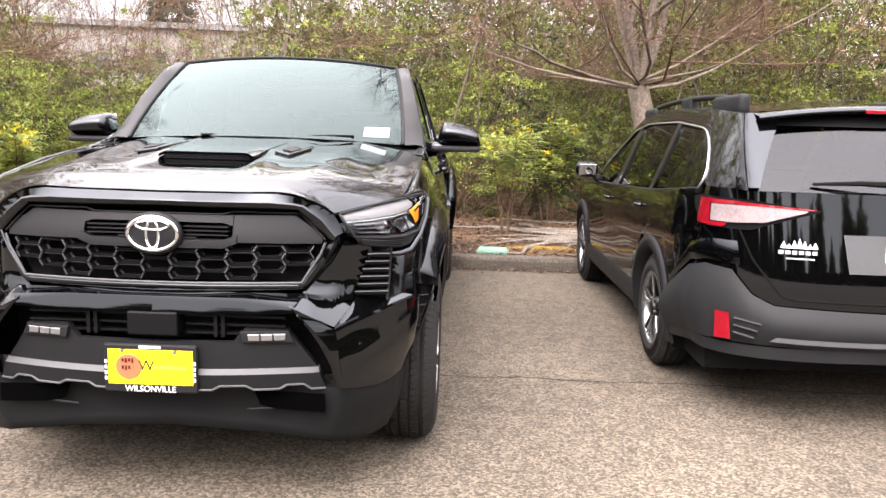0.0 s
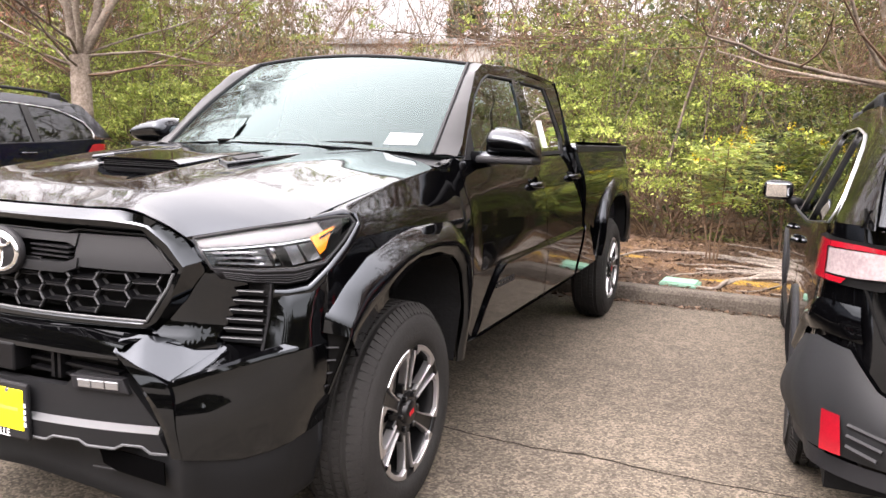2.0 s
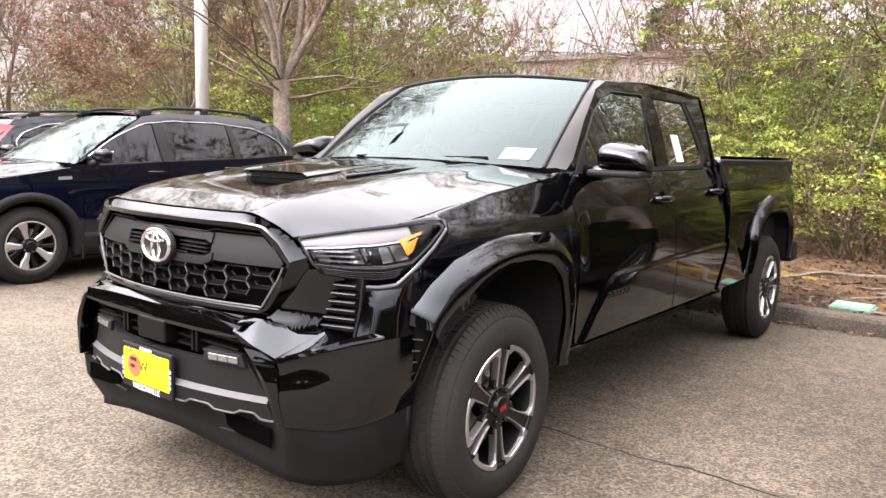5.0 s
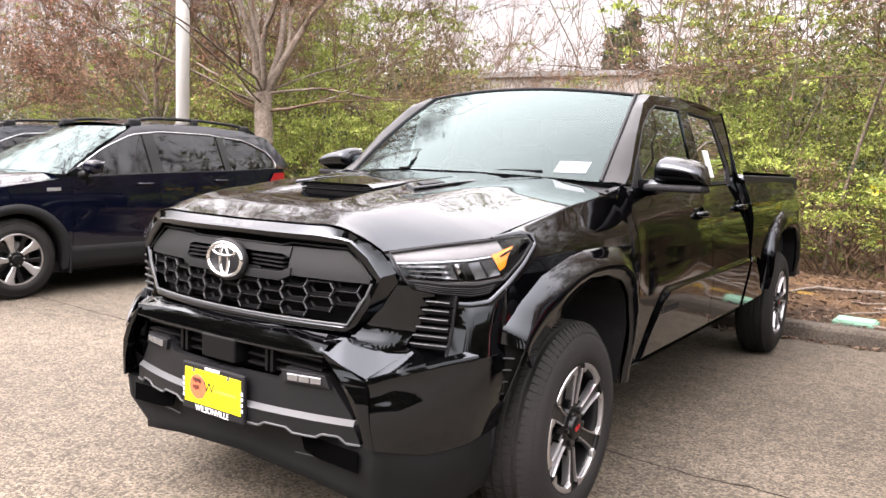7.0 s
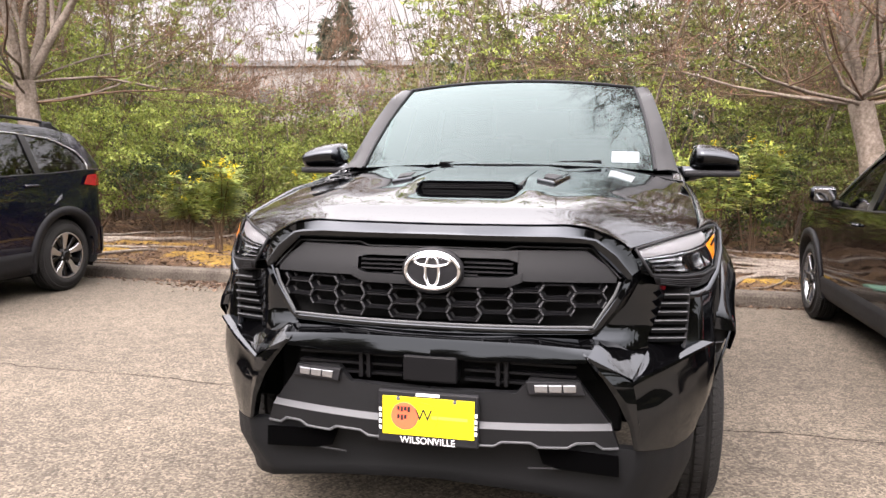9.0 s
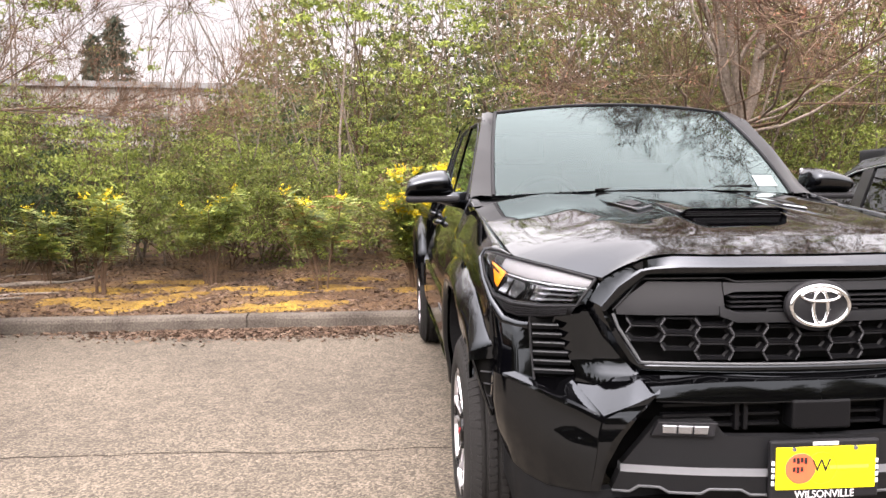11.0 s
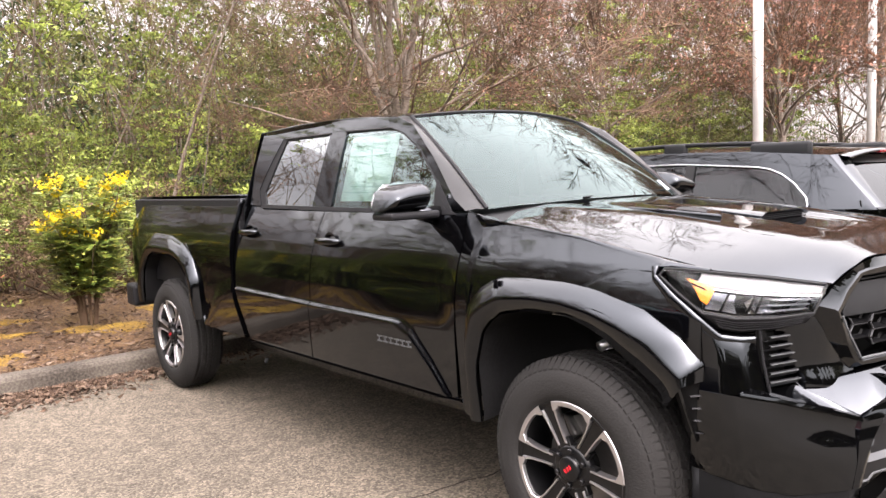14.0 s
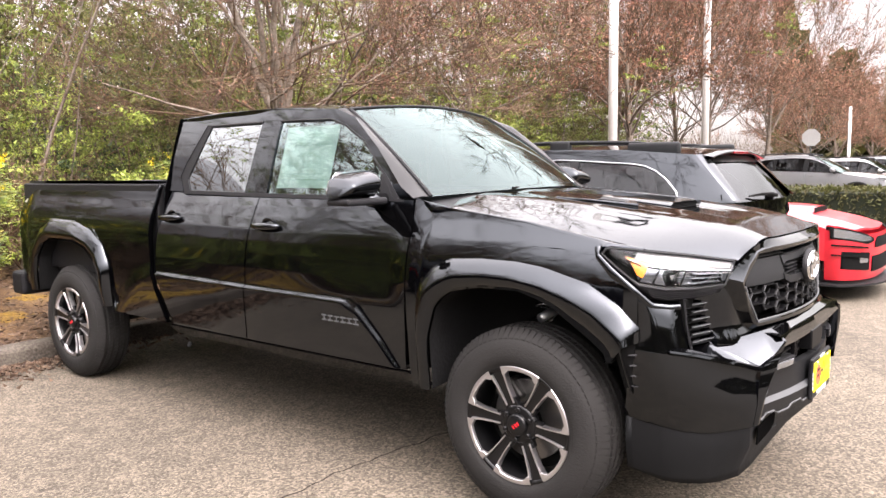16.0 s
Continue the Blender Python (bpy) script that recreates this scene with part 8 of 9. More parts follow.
def twig_arrays(starts, ways, rs, per, length, width, spread=0.5, rise=0.25, keep=1.0):
    """Thin tapering twigs that fan out from branch ends."""
    p = np.repeat(starts, per, 0) + rs.normal(size=(len(starts) * per, 3)) * 0.02
    d = np.repeat(ways, per, 0) + rs.normal(size=p.shape) * spread
    d[:, 2] += rise
    d /= np.linalg.norm(d, axis=1)[:, None]
    o = np.cross(d, rs.normal(size=p.shape))
    o /= np.linalg.norm(o, axis=1)[:, None] + 1e-9
    L = length * rs.uniform(0.5, 1.3, len(p))[:, None]
    bend = rs.normal(size=p.shape) * 0.10 * L + np.array([0, 0, 0.08]) * L
    m = p + d * L * 0.5 + bend
    e = p + d * L + bend * 0.6
    v = np.stack([p + o * width, p - o * width, m + o * width * 0.7, m - o * width * 0.7, e], 1).reshape(-1, 3)
    i = np.arange(len(p))[:, None] * 5
    f = np.concatenate([i + np.array([[0, 1, 3]]), i + np.array([[0, 3, 2]]), i + np.array([[2, 3, 4]])], 1).reshape(-1, 3)
    return v, f, np.concatenate([m, e])


def bare_tree(name, x, y, seed, label, trunk_h=2.0, r0=0.13, limbs=14, limb_len=2.6, depth=3, per=7, twig=0.36, wide=0.0035, buds=1.0, bud=0.018, spread=0.75, z0=0.0, group="bare maples", up=1.0, stout=(0.26, 0.42), kids=(3, 6), fork=0):
    """A leafless tree that forks low into long rising limbs with fine reddish budding twigs."""
    rs = np.random.default_rng(seed)
    t = thing(name, pose(x, y, z0), label, "tree", group)
    trunk = [(np.array([0.0, 0.0, -0.1]), r0 * 1.4), (np.array([0.0, 0.0, 0.12]), r0 * 1.15)]
    p = np.array([0.0, 0.0, 0.12])
    d = np.array([0.0, 0.0, 1.0])
    H = trunk_h * (1.75 if fork == 0 else 0.98)
    for k in range(12):
        d = d + rs.normal(size=3) * 0.05
        d[2] = 1.0
        p = p + d / np.linalg.norm(d) * H / 12
        trunk.append((p.copy(), r0 * (1 - (0.62 if fork == 0 else 0.10) * ((k + 1) / 12) ** 1.5)))
    br, tips = [], []
    for j in range(fork):
        # stout leaders that part at the trunk's head
        a = 2 * np.pi * (j / fork + rs.uniform(-0.06, 0.06)) + 0.4
        w = np.array([math.cos(a), math.sin(a), rs.uniform(1.5, 3.4)])
        grow(rs, trunk[-1][0] - np.array([0, 0, 0.05]), w / np.linalg.norm(w), limb_len * rs.uniform(0.85, 1.15), r0 * rs.uniform(0.34, 0.48), depth, br, tips, spread, (4, 6), 0.62, 0.10, 0.06, 7)
    for j in range(limbs):
        k = 7 + int(6.9 * rs.uniform() ** 1.4) if j >= 4 else 7 + (j % 2)
        if fork:
            k = 11 + j % 3
        a = 2 * np.pi * (j * 0.382 + rs.uniform(-0.06, 0.06))
        rise = (rs.uniform(0.35, 1.1) if j % 3 else rs.uniform(0.02, 0.30)) * up
        if fork:
            rise = rs.uniform(0.10, 0.62)
        w = np.array([math.cos(a), math.sin(a), rise])
        grow(rs, trunk[k][0], w / np.linalg.norm(w), limb_len * rs.uniform(0.8, 1.25), trunk[k][1] * rs.uniform(*stout), depth, br, tips, spread, kids, 0.60, 0.12, 0.05, 6)
    for j in range(3 if fork == 0 else 0):
        grow(rs, trunk[-1][0], (rs.normal() * 0.35, rs.normal() * 0.35, 1), limb_len, trunk[-1][1] * 0.8, depth, br, tips, spread, (3, 6))
    if fork:
        def clear(q):
            """Low limbs bend up clear of the parked cars."""
            floor = 1.60 + 0.10 * min(2.5, math.hypot(q[0], q[1]))
            return np.array([q[0], q[1], q[2] if q[2] > floor + 0.3 else floor + 0.3 * math.exp((q[2] - floor - 0.3) / 0.6)])

        br = [([clear(q) for q in pts], rad) for pts, rad in br]
        tips = [(clear(q), d) for q, d in tips]
    v, f = tubes_arrays([([q for q, _ in trunk], [r for _, r in trunk])] + [b for b in br if b[1][0] > 0.020], 12, 6, 0.03)
    fast_mesh("trunk", v, f, BARK, t, True)
    v, f = tubes_arrays([b for b in br if b[1][0] <= 0.020], 5, 4, 0.012)
    fast_mesh("branch_crown", v, f, TWIG, t)
    ends = [(q, d) for q, d in tips]
    for pts, rad in br:
        if rad[0] < 0.02:
            for q in range(1, len(pts) - 1):
                g = np.array(pts[q + 1]) - np.array(pts[q])
                ends.append((pts[q], g / np.linalg.norm(g)))
    # the crown thins out upwards
    ends = [e for e in ends if fork == 0 or rs.uniform() < 0.82 - 0.45 * sstep(2.7, 3.9, e[0][2]) - 0.34 * sstep(2.3, 1.9, e[0][2])]
    P, D = np.array([q for q, _ in ends]), np.array([d for _, d in ends])
    v, f, at = twig_arrays(P, D, rs, per, twig, wide, rise=0.25 if fork == 0 else 0.35)
    fast_mesh("twig_crown", v, f, TWIG, t)
    if buds:
        n = int(len(at) * buds)
        c = at[rs.integers(0, len(at), n)] + rs.normal(size=(n, 3)) * 0.012
        v, f = leaf_arrays(c, bud, rs, 0.5)
        fast_mesh("bud_crown", v, f, LEAF_RED, t)
    return t


MAPLE = "bare grey-barked maple with fine reddish budding twigs"
M1 = bare_tree("maple_tree", 3.30, 5.98, 11, MAPLE, 1.75, 0.145, 13, 2.7, 3, 6, 0.46, 0.0026, 0.75, z0=0.20, stout=(0.12, 0.20), kids=(2, 4), fork=5)
M2 = bare_tree("maple_tree", -7.10, 5.82, 14, MAPLE, 2.15, 0.155, 13, 2.7, 3, 6, 0.46, 0.0028, 0.85, z0=0.20, stout=(0.12, 0.20), kids=(2, 4), fork=5)
M3 = bare_tree("maple_tree", 13.7, 6.1, 15, MAPLE, 2.0, 0.105, 15, 2.5, 2, 3, 0.55, 0.0055, 0.88, 0.060, z0=0.20, up=2.3, spread=0.55)
# the row of maples along the strip: place, breadth, height
SPOTS = [(10.6, 8.6, 0.95, 1.0), (16.5, 8.0, 0.95, 1.15), (18.8, 6.0, 0.95, 1.15), (22.0, 8.3, 0.9, 1.0), (24.3, 6.1, 0.90, 1.15), (31.0, 6.2, 0.80, 0.78), (37.5, 6.4, 0.75, 0.75), (46.0, 6.4, 0.8, 0.75), (-12.6, 7.6, 0.95, 0.80), (-17.6, 6.0, 0.9, 0.72), (-28.0, 6.2, 0.9, 0.75)]
for k, (x, y, sw, sh) in enumerate(SPOTS):
    m = pose(x, y, 0.2, 0, 0, 70 + 110 * k) @ Matrix.Diagonal((sw, sw, sh, 1))
    c = copy_thing(M3, m)
    c.matrix_basis = m

# ---- thicket behind the planting strip ----


def shrub_mesh(seed, height, width, size, count, stems=9):
    """An open shrub: several rising stems with side twigs and small leaves."""
    rs = np.random.default_rng(seed)
    br, tips = [], []
    for k in range(stems):
        a = rs.uniform(0, 2 * np.pi)
        w = np.array([math.cos(a) * width / height, math.sin(a) * width / height, 1.2])
        grow(rs, (0.2 * math.cos(a), 0.2 * math.sin(a), -0.05), w / np.linalg.norm(w), height * rs.uniform(0.45, 0.8), 0.016, 2, br, tips, 0.8, (2, 4), 0.55, 0.2, 0.03, 5)
    c = np.array([q for q, _ in tips])
    allp = np.concatenate([np.array(p)[1:] for p, r in br if r[0] < 0.012])
    src = np.concatenate([c, c, allp])
    # leaves sit along short drooping sprays
    nk = max(60, count // 34)
    knots = src[rs.integers(0, len(src), nk)]
    a = rs.uniform(0, 2 * np.pi, nk)
    way = np.stack([np.cos(a), np.sin(a), rs.uniform(-0.25, 0.35, nk)], 1) * rs.uniform(0.15, 0.42, nk)[:, None]
    j = rs.integers(0, nk, count)
    u = rs.uniform(-0.3, 1.0, count)[:, None]
    pick = knots[j] + way[j] * u - np.array([0, 0, 0.12]) * u ** 2 * np.linalg.norm(way[j], axis=1)[:, None] + rs.normal(size=(count, 3)) * np.array([0.045, 0.045, 0.022])
    lv, lf = leaf_arrays(pick, size, rs, 0.55, 0.2)
    tv, tf = tubes_arrays(br, 5, 3)
    return tv, tf, lv, lf


SHRUBS = []
KINDS = ((2.5, 1.2, LEAF_SPRING, 0.040, 14000, "fresh green deciduous bush in the thicket"), (3.4, 1.4, LEAF_OLIVE, 0.041, 15000, "olive green leafy bush in the thicket"),
         (1.9, 1.3, LEAF_SPRING, 0.036, 13000, "low bright green bush at the thicket's edge"), (4.8, 1.7, LEAF_OLIVE, 0.052, 14000, "tall olive green young tree in the thicket"),
         (1.5, 1.1, LEAF_DARK, 0.036, 11000, "low dark green evergreen bush"), (5.8, 1.7, LEAF_SPRING, 0.052, 13000, "tall fresh green young tree in the thicket"),
         (1.2, 1.1, LEAF_BROWN, 0.030, 4000, "low tangle of bare brown twigs"), (3.8, 1.2, LEAF_BROWN, 0.030, 6000, "tall bare brown thicket bush"))
for k, (h, w, lm, sz, cnt, lab) in enumerate(KINDS):
    tv, tf, lv, lf = shrub_mesh(40 + k, h, w, sz, cnt, 16 if k in (6, 7) else 11)
    t = thing("bush", pose(0, 60 + 3 * k, 0), lab, "bush", "thicket bushes")
    fast_mesh("stem_tangle", tv, tf, TWIG, t)
    fast_mesh("foliage", lv, lf, lm, t)
    SHRUBS.append(t)
rs = np.random.default_rng(5)
used = [False] * len(SHRUBS)


def put_copy(lib, used, k, m):
    if not used[k]:
        used[k] = True
        lib[k].matrix_basis = m
        return lib[k]
    c = copy_thing(lib[k], m)
    c.matrix_basis = m
    return c


def in_gap(x, y):
    """The low stretch through which sky and a building are seen."""
    c = -4.5 - 0.32 * (y - 8)
    return abs(x - c) < 1.8 + 0.06 * (y - 8)


for row, (y0, n, kinds) in enumerate(((8.0, 20, (6, 2, 4, 2)), (8.8, 20, (2, 0, 2, 6, 0)), (9.8, 20, (0, 5, 0, 2, 1)), (11.0, 18, (1, 5, 0, 5, 5)), (12.6, 14, (3, 5, 1, 3)), (14.8, 9, (3, 5, 3)))):
    half = 15 + 2.2 * row
    for k in range(n):
        x = (k + rs.uniform(0.1, 0.9)) / n * 2 * half - half
        y = y0 + rs.uniform(-0.45, 0.45)
        kk = kinds[rs.integers(0, len(kinds))]
        sc = rs.uniform(0.85, 1.25)
        if in_gap(x, y):
            kk = (4, 2, 0, 0)[rs.integers(0, 4)] if y < 10.5 or rs.uniform() < 0.6 else 7
            sc *= 0.9
        put_copy(SHRUBS, used, kk, pose(x, y, bed_z(x, y), 0, 0, rs.uniform(0, 360)) @ Matrix.Diagonal((sc, sc, sc * rs.uniform(0.9, 1.1), 1)))
# slim stems in the thicket
rs = np.random.default_rng(8)
br = []
for k in range(300):
    x, y = rs.uniform(-18, 18), rs.uniform(7.8, 15)
    h = rs.uniform(4, 9) if not in_gap(x, y) else rs.uniform(2, 4)
    p = np.array([x, y, bed_z(x, y) - 0.05])
    pts, rad = [p], [rs.uniform(0.008, 0.032)]
    d = np.array([rs.normal() * 0.2, rs.normal() * 0.2, 1.0])
    for q in range(7):
        d[:2] += rs.normal(size=2) * 0.06
        p = p + d * h / 7
        pts.append(p)
        rad.append(rad[0] * (1 - 0.12 * (q + 1)))
    br.append((pts, rad))
v, f = tubes_arrays(br, 6, 5)
tagged(fast_mesh("slim_stems", v, f, BARK, None), "many slim grey stems rising through the thicket", "woods", kind="stuff")
# dense woods further back
rs = np.random.default_rng(9)
def woods_top(x, y, phase, rs):
    """Height of the woods' uneven edge."""
    top = 5.3 + 1.3 * np.sin(x * 0.55 + phase) + 0.9 * np.sin(x * 1.7 + 2 * phase) + rs.normal(size=len(x)) * 0.6
    top = (top + 1.4 * ((x > 2) & (x < 10)) - 1.2 * (x > 15)) * (1 - 0.72 * np.clip((x - 23) / 12, 0, 1))
    gap = np.exp(-(((x + 5.0 + 0.34 * (y - 8)) / 3.9) ** 4))
    low = np.exp(-(((x + 14 + 0.9 * (y - 8)) / 7.0) ** 2)) * 1.5
    return np.maximum((top - low) * (1 - gap) + 2.2 * gap, 1.0)


for nm, lm, n, size, y0, y1, lab in (("far_woods", LEAF_OLIVE, 150000, 0.17, 17, 27, "dense olive green woods behind the thicket"), ("far_woods", LEAF_DARK, 110000, 0.20, 20, 30, "dark green woods behind the thicket")):
    c = []
    while len(c) < n:
        x, y = rs.uniform(-48, 62, n), rs.uniform(y0, y1, n)
        z = rs.uniform(0, 1, n) ** 0.8 * woods_top(x, y, y0, rs)
        cl = np.sin(x * 3.1 + z * 2.3) * np.sin(y * 2.7 - z * 1.9) + rs.normal(size=n) * 0.5
        c += list(np.stack([x, y, z + 0.3], 1)[cl > -0.1])
    v, f = leaf_arrays(np.array(c[:n]), size, rs, 0.6)
    tagged(fast_mesh(nm, v, f, lm, None), lab, "woods", kind="stuff")
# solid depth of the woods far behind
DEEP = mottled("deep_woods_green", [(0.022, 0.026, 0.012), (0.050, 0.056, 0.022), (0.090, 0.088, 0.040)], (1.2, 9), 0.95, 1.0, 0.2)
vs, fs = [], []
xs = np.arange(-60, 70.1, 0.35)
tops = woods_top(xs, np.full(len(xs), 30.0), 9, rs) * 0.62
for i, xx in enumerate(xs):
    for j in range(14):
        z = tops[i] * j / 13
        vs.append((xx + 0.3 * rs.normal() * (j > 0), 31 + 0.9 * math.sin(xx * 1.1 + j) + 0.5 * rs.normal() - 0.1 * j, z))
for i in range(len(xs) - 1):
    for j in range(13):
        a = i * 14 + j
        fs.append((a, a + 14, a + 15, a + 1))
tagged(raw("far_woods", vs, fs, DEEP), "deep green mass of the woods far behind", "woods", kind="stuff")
# bare brown tops of the woods: fine rising twigs
n = 46000
x, y = rs.uniform(-44, 60, n), rs.uniform(12.5, 24, n)
top = woods_top(x, y, 5, rs) + 1.2
z = (0.30 + 0.85 * rs.uniform(0, 1, n)) * np.maximum(top, np.where(x < 26, 4.2, 1.5))
ok = (rs.uniform(0, 1, n) < np.where(x > 1.5, 0.42, 0.35)) & (np.sin(x * 1.9 + y) * np.sin(y * 1.3 - 0.7 * x) + rs.normal(size=n) * 0.4 > -0.2) & ((top > 3.6) | (rs.uniform(0, 1, n) < 0.5))
P = np.stack([x, y, z], 1)[ok]
W = np.stack([np.sin(P[:, 0] * 2.1 + P[:, 1]) * 0.5, np.cos(P[:, 0] * 1.3 - P[:, 1]) * 0.3, np.ones(len(P))], 1)
v, f, _ = twig_arrays(P, W, rs, 2, 1.3, 0.008, 0.35, 0.0)
tagged(fast_mesh("bare_twigs", v, f, TWIG, None), "fine reddish brown bare twigs of the woods behind", "woods", kind="stuff")

# middle of the thicket: its shade is put into dark leaf colour
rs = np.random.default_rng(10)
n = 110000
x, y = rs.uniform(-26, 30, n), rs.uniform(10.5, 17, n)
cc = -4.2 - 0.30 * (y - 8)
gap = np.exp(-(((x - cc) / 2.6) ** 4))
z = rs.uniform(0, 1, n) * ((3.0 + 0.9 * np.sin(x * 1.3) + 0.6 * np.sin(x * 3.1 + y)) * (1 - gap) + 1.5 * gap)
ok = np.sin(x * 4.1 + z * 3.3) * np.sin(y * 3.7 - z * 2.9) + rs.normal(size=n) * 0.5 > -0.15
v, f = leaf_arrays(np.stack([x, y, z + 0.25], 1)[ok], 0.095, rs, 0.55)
tagged(fast_mesh("undergrowth", v, f, LEAF_DARK, None), "undergrowth of dark green leaves that paint shade inside the thicket", "undergrowth", kind="stuff")
# added tree belt, out of view, that darkens what the car sides reflect
rs = np.random.default_rng(13)
n = 110000
a = rs.uniform(math.pi * 0.92, math.pi * 2.08, n)
r = rs.uniform(60, 78, n)
x, y = r * np.cos(a), r * np.sin(a)
z = rs.uniform(0, 1, n) ** 0.7 * (10 + 3.0 * np.sin(a * 31) + 2.0 * np.sin(a * 83))
v, f = leaf_arrays(np.stack([x, y, z], 1), 0.95, rs, 0.8)
tagged(fast_mesh("far_woods", v, f, LEAF_OLIVE, None), "unseen belt of trees added to block low sky from reflections", "woods", kind="stuff")

# ---- planting strip: mulch, litter, roots, moss, mahonias ----
rs = np.random.default_rng(21)
n = 44000
x = rs.uniform(-12, 12, n)
y = KERB_Y + 0.17 + rs.uniform(0, 1, n) ** 1.3 * 4.6
z = np.array([bed_z(a, b) for a, b in zip(x, y)])
v, f = leaf_arrays(np.stack([x, y, z + rs.uniform(0.0, 0.015, n)], 1), 0.055, rs, 0.35)
v[:, 2] = np.maximum(v[:, 2], np.repeat(z, 3) + 0.001)
v[:, 2] = np.minimum(v[:, 2], np.repeat(z, 3) + 0.03)
tagged(fast_mesh("bark_mulch", v, f, MULCHCHIP, None), "loose brown bark chips over the planting strip", "mulch", kind="stuff")
# leaf litter against the kerb
n = 8800
x = np.concatenate([rs.normal(-2.2, 0.8, 7000), rs.uniform(-8, 8, 1800)])
y = np.concatenate([KERB_Y - np.abs(rs.normal(0, 0.20, 7000)) - 0.01, KERB_Y - np.abs(rs.normal(0, 0.045, 1800)) - 0.005])
v, f = leaf_arrays(np.stack([x, y, rs.uniform(0.003, 0.02, n)], 1), 0.042, rs, 0.5)
v[:, 2] = np.clip(v[:, 2], 0.003, 0.03)
v[:, 1] = np.minimum(v[:, 1], KERB_Y - 0.002)
tagged(fast_mesh("leaf_litter", v, f, MULCHCHIP, None), "dry brown leaf litter swept against the kerb", "leaf litter", kind="stuff")
# moss patches
rs = np.random.default_rng(22)
for k in range(40):
    cx, cy = (rs.uniform(-6.5, -0.4), rs.uniform(KERB_Y + 0.35, 6.6)) if k < 34 else (rs.uniform(-1, 6), rs.uniform(KERB_Y + 0.4, 6.5))
    rx, ry = rs.uniform(0.15, 0.45), rs.uniform(0.10, 0.26)
    vs = [(cx, cy, bed_z(cx, cy) + 0.018)]
    for ring, rr_ in ((1, 0.6), (2, 1.0)):
        for q in range(22):
            t = 2 * math.pi * q / 22
            k2 = rr_ * (1 + 0.8 * noise.noise(Vector((3 * math.cos(t), 3 * math.sin(t), k * 3.1))))
            px, py = cx + rx * k2 * math.cos(t), cy + ry * k2 * math.sin(t)
            py = max(py, KERB_Y + 0.17)
            vs.append((px, py, bed_z(px, py) + (0.014 if ring == 1 else -0.006)))
    fs = [(0, 1 + q, 1 + (q + 1) % 22) for q in range(22)] + [(1 + q, 23 + q, 23 + (q + 1) % 22, 1 + (q + 1) % 22) for q in range(22)]
    tagged(raw("moss_patch", vs, fs, MOSS, smooth=True), "golden yellow moss patch on the soil", "moss", "moss patches")
ROOTM = mottled("pale_root_bark", [(0.10, 0.082, 0.066), (0.20, 0.17, 0.142), (0.30, 0.26, 0.22)], (4, 40), 0.9, 0.5, 0.01)
# surface roots round the maples
for tx, ty, seed in ((3.3, 5.98, 31), (-7.1, 5.82, 32)):
    rs = np.random.default_rng(seed)
    for k in range(24):
        a = -0.5 * math.pi + rs.uniform(-1.5, 1.5) if k < 20 else rs.uniform(0, 2 * math.pi)
        p = np.array([tx + 0.1 * math.cos(a), ty + 0.1 * math.sin(a)])
        pts, rad = [], []
        r0 = rs.uniform(0.025, 0.055)
        L = rs.uniform(1.1, 2.9)
        for q in range(16):
            a += rs.normal() * 0.22
            p = p + np.array([math.cos(a), math.sin(a)]) * L / 15
            if p[1] < KERB_Y + 0.24:
                p[1] = KERB_Y + 0.24
                a = 0.0 if math.cos(a) > 0 else math.pi
            pts.append((p[0], p[1], bed_z(*p) + r0 * (0.35 + 0.5 * noise.noise(Vector((p[0] * 3, p[1] * 3, k))))))
            rad.append(max(0.006, r0 * (1 - 0.75 * q / 15)))
        bm = tube_bm(pts, rad, 7)
        tagged(part("tree_root", bm, ROOTM, None, smooth=True), "pale grey surface root over the mulch", "root", "surface roots")
# a mat of roots beside the maple
rs = np.random.default_rng(35)
for k in range(20):
    a = math.pi + rs.uniform(-0.5, 0.45)
    p = np.array([3.05 + rs.uniform(-0.1, 0.1), 5.55 + rs.uniform(-0.35, 0.25)])
    pts, rad = [], []
    r0 = rs.uniform(0.018, 0.042)
    L = rs.uniform(1.0, 2.1)
    for q in range(14):
        a += rs.normal() * 0.25
        p = p + np.array([math.cos(a), math.sin(a)]) * L / 14
        if p[1] < KERB_Y + 0.26:
            p[1] = KERB_Y + 0.26
            a = math.pi
        pts.append((p[0], p[1], bed_z(*p) + 0.015 + r0 * 0.5 * noise.noise(Vector((p[0] * 3, p[1] * 3, k)))))
        rad.append(max(0.006, r0 * (1 - 0.7 * q / 13)))
    tagged(part("tree_root", tube_bm(pts, rad, 7), ROOTM, None, smooth=True), "pale grey surface root over the mulch", "root", "surface roots")
# mahonia bushes


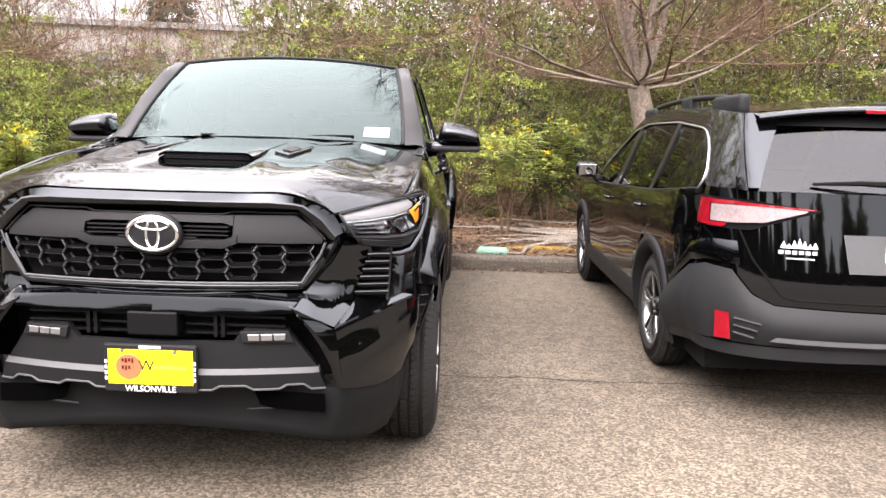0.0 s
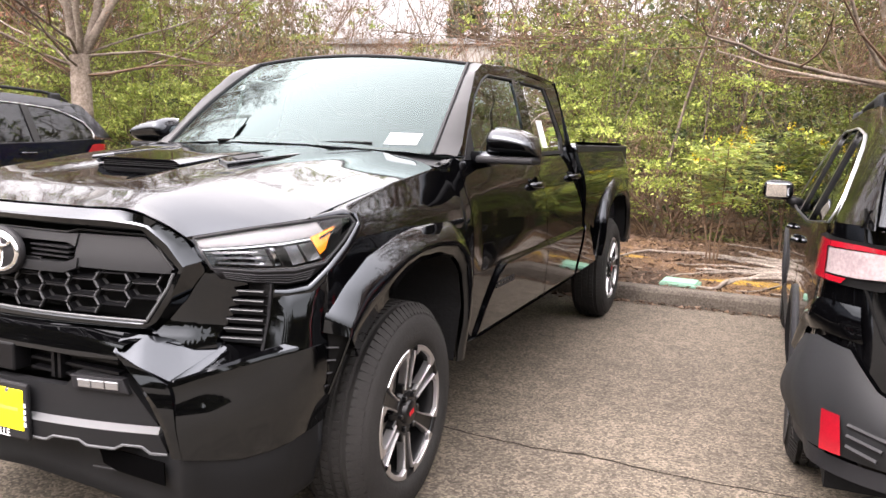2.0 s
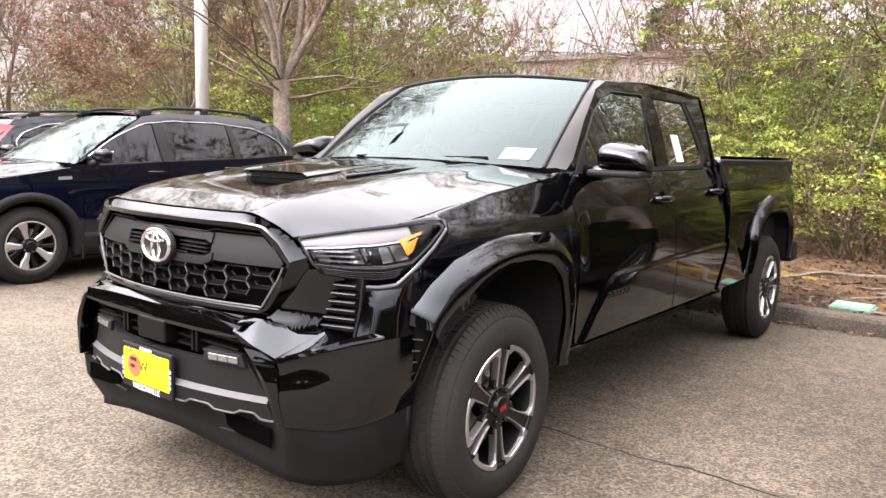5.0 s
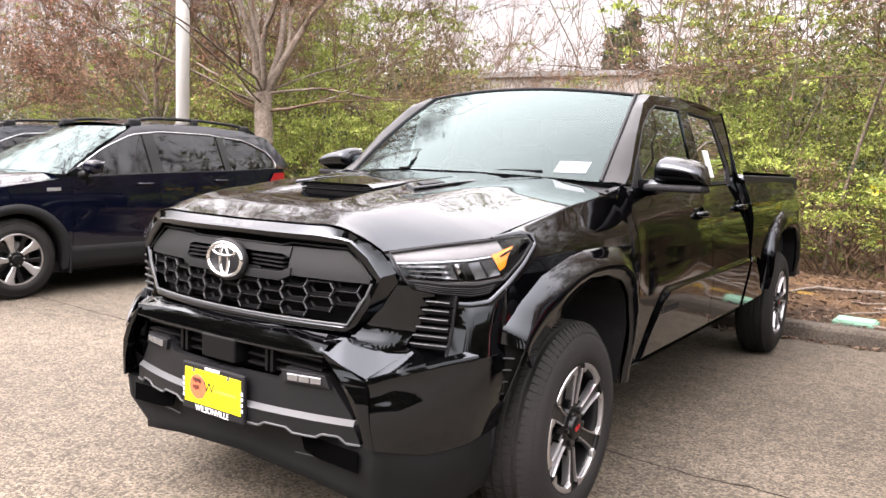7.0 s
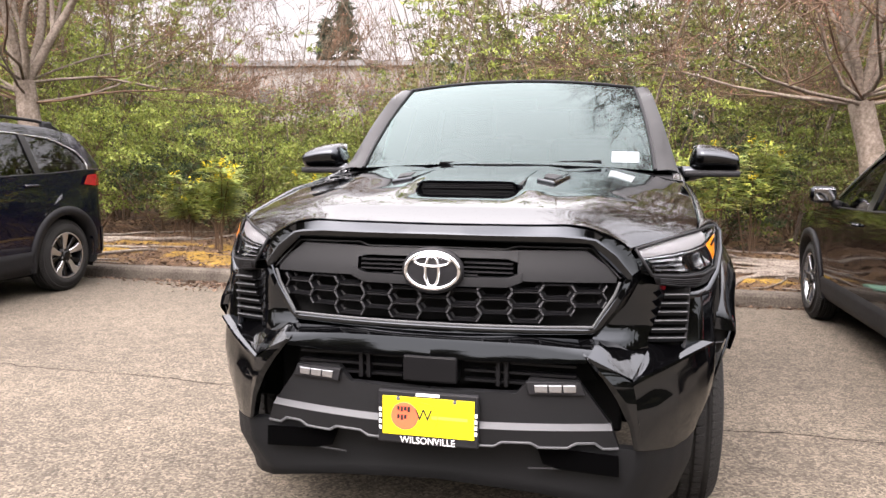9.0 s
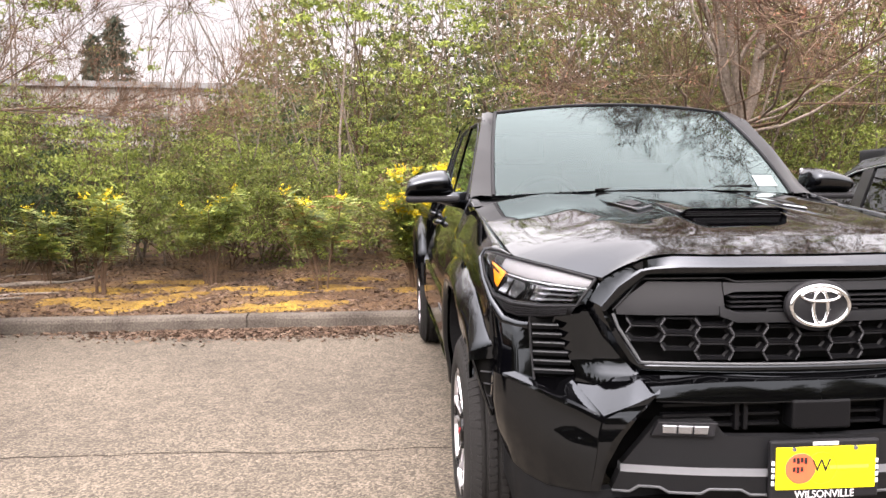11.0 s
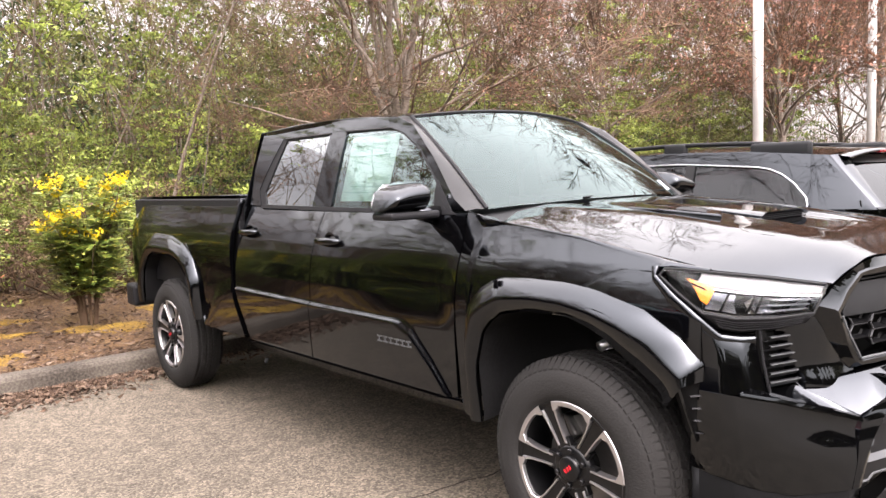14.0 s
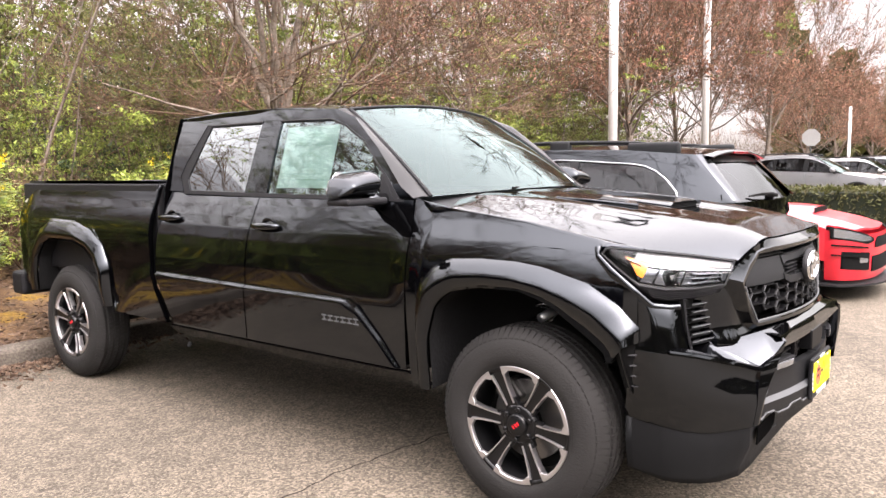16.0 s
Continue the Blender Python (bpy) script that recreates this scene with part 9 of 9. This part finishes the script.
def mahonia(x, y, seed, h=1.25, n_st=7, flowers=26, rust=0.0, bare=0.42, label="mahonia bush with yellow flowers on the planting strip"):
    rs = np.random.default_rng(seed)
    t = thing("mahonia_bush", pose(x, y, bed_z(x, y)), label, "bush", "mahonia bushes")
    fl = []
    leaves, rusts = [], []
    for k in range(n_st):
        a = rs.uniform(0, 2 * math.pi)
        top = h * rs.uniform(0.6, 1.0)
        pts = [(0.06 * math.cos(a), 0.06 * math.sin(a), -0.05)]
        dx, dy = math.cos(a) * rs.uniform(0.1, 0.46), math.sin(a) * rs.uniform(0.1, 0.46)
        for q in range(1, 6):
            u = q / 5
            pts.append((0.06 * math.cos(a) * (1 - u) + dx * u ** 1.3 + rs.normal() * 0.01, 0.06 * math.sin(a) * (1 - u) + dy * u ** 1.3 + rs.normal() * 0.01, top * u))
        part("cane", tube_bm(pts, [0.010, 0.009, 0.008, 0.007, 0.006, 0.005], 6), TWIG, t)
        for q in range(44):
            u = rs.uniform(bare, 1.0) ** 0.8
            base = np.array([np.interp(u, np.linspace(0, 1, 6), [p[c] for p in pts]) for c in range(3)])
            b = rs.uniform(0, 2 * math.pi)
            d = np.array([math.cos(b), math.sin(b), rs.uniform(-0.1, 0.6)])
            d /= np.linalg.norm(d)
            side = np.cross(d, (0, 0, 1.0))
            side /= np.linalg.norm(side)
            ln = rs.uniform(0.16, 0.27)
            tgt = rusts if rs.uniform() < rust else leaves
            for j in range(6):
                c0 = base + d * ln * (0.25 + 0.75 * j / 5) + np.array([0, 0, -0.05 * (j / 5) ** 2])
                for sd in (-1, 1):
                    e = side * sd * 0.8 + d * 0.5 + np.array([0, 0, rs.uniform(-0.2, 0.2)])
                    e /= np.linalg.norm(e)
                    o = np.cross(e, side * 0.3 + np.array([0, 0, 1.0]))
                    o /= np.linalg.norm(o)
                    L = 0.074 * (1 - 0.06 * j)
                    tgt.append([c0, c0 + e * L * 0.45 + o * L * 0.24, c0 + e * L, c0 + e * L * 0.45 - o * L * 0.24])
        tip = np.array(pts[-1])
        for q in range(flowers // n_st + 1):
            b = rs.uniform(0, 2 * math.pi)
            d = np.array([math.cos(b) * 0.6, math.sin(b) * 0.6, 0.8])
            for j in range(9):
                fl.append(tip + d * rs.uniform(0.02, 0.13) + rs.normal(size=3) * 0.014)
    V = np.array(leaves).reshape(-1, 3)
    fast_mesh("foliage", V, np.arange(len(V)).reshape(-1, 4), LEAF_MAHONIA, t)
    if rusts:
        V = np.array(rusts).reshape(-1, 3)
        fast_mesh("rusty_foliage", V, np.arange(len(V)).reshape(-1, 4), LEAF_RUST, t)
    if fl:
        v, f = leaf_arrays(np.array(fl), 0.020, rs, 0.8)
        fast_mesh("blossom", v, f, FLOWER, t)
    return t


mahonia(-4.35, 5.65, 51, 1.15, 8, 26, label="mahonia bush with a few yellow flowers by the kerb")
mahonia(-1.95, 5.75, 52, 1.15, 7, 22, 0.16, label="mahonia bush with rust-red leaves and yellow flowers")
mahonia(-0.88, 5.85, 53, 1.32, 20, 190, 0.0, 0.25, label="mahonia bush thick with yellow flowers")
mahonia(-3.35, 6.4, 54, 1.10, 8, 12, label="sprawling mahonia bush with sparse flowers")
mahonia(1.55, 5.75, 55, 1.25, 4, 4, 0.03, 0.45, label="tall mahonia bush with dark green leaves")
mahonia(2.2, 7.0, 56, 1.5, 5, 14, 0.0, 0.55, label="leggy mahonia bush with yellow flower tips")
mahonia(-5.3, 6.6, 57, 0.9, 6, 6, label="small mahonia bush behind the kerb")
# green valve box lid
vb = thing("valve_box", pose(1.37, 4.70, 0.15, 4, 0, -4), "pale green plastic valve box lid set in the mulch", "valve box")
part("lid", box_bm((-0.15, -0.085, 0.0), (0.15, 0.085, 0.03), 0.012, 3), mat("pale_green_plastic", (0.22, 0.42, 0.30), 0.5, bump=0.1, scale=60, var=0.08), vb)
part("rim", box_bm((-0.17, -0.105, -0.06), (0.17, 0.105, 0.012), 0.01, 2), mat("faded_green_plastic", (0.14, 0.26, 0.19), 0.6, var=0.1), vb)

# ---- hedge, sign, building and firs further off ----
rs = np.random.default_rng(61)
hd = thing("hedge", pose(0, 0, 0), "clipped dark green box hedge on a parking island", "hedge")
n = 16000
hx, hy = rs.uniform(12.0, 13.5, n), rs.uniform(-6.0, 3.1, n)
hz_ = rs.uniform(0.05, 0.97, n)
face = rs.integers(0, 4, n)
hx = np.where(face == 0, 12.0 + np.abs(rs.normal(0, 0.05, n)), hx)
hy = np.where(face == 1, 3.1 - np.abs(rs.normal(0, 0.05, n)), hy)
hz_ = np.where(face >= 2, 0.96 - np.abs(rs.normal(0, 0.04, n)), hz_)
v, f = leaf_arrays(np.stack([hx, hy, hz_], 1), 0.07, rs, 0.6)
fast_mesh("foliage", v, f, LEAF_OLIVE, hd)
# added solid box, coloured near-black for the shade between the leaves
part("hedge_core", box_bm((12.08, -5.9, 0.0), (13.42, 3.0, 0.88), 0.05), mat("hedge_inner_shade", (0.012, 0.016, 0.006), 0.95, var=0.3), hd)
sg_ = thing("road_sign", pose(27.3, 5.3, 0, 0, 0, 20), "grey back of an eight-sided road sign on a post", "road sign")
part("post", tube_bm([(0, 0, 0), (0, 0, 2.5)], 0.03, 8), LAMPGREY, sg_)
part("plate", prism_bm([(0.33 * math.cos(math.pi / 8 + k * math.pi / 4), 2.35 + 0.33 * math.sin(math.pi / 8 + k * math.pi / 4)) for k in range(8)], lambda a, b, d: (-0.05 + d, a, b), 0.01), mat("weathered_sign_back", (0.30, 0.30, 0.29), 0.6, var=0.1), sg_)
bl = thing("office_building", pose(-19, 46, 0, 0, 0, 8), "long pale grey building seen through the trees", "building")
WALLM = mottled("pale_render", [(0.24, 0.225, 0.205), (0.29, 0.275, 0.255), (0.33, 0.315, 0.295)], (0.5, 8), 0.9, 0.05)
part("wall", box_bm((-16, 0, 0), (16, 14, 7.6)), WALLM, bl)
part("roof", box_bm((-16.3, -0.3, 7.6), (16.3, 14.3, 7.95)), mat("roof_edge", (0.2, 0.2, 0.2), 0.7, var=0.1), bl)
win0 = None
for fl in range(2):
    for k in range(9):
        if win0 is None:
            w = part("window", box_bm((-0.8, -0.06, 0), (0.8, 0.02, 1.6), 0.02), mat("far_window", (0.13, 0.14, 0.14), 0.15, coat=0.5), bl)
            win0 = w
        else:
            w = new("window", win0.data)
            w.parent = bl
        w.location = (-14 + 3.5 * k, 0, 1.2 + 3.2 * fl)


def fir(x, y, h, seed):
    rs = np.random.default_rng(seed)
    t = thing("fir_tree", pose(x, y, 0), "tall dark green fir tree beyond the building", "tree", "far firs")
    part("trunk", tube_bm([(0, 0, 0), (0, 0, h)], [h * 0.018, 0.02], 8), BARK, t)
    c = []
    for k in range(150):
        u = rs.uniform(0.12, 1.0)
        a = rs.uniform(0, 2 * math.pi)
        L = h * 0.30 * (1.08 - u) * rs.uniform(0.6, 1.15) + 0.15
        q = rs.uniform(0.1, 1, 42)
        c.append(np.stack([math.cos(a) * L * q, math.sin(a) * L * q, h * u - 0.28 * L * q ** 1.4], 1) + rs.normal(size=(42, 3)) * 0.16)
    v, f = leaf_arrays(np.concatenate(c), 0.42, rs, 0.4)
    fast_mesh("crown", v, f, LEAF_FIR, t)


for x, y, h, sd in ((-23.0, 62, 15.0, 1), (-25.5, 64, 14.0, 2)):
    fir(x, y, h, sd)
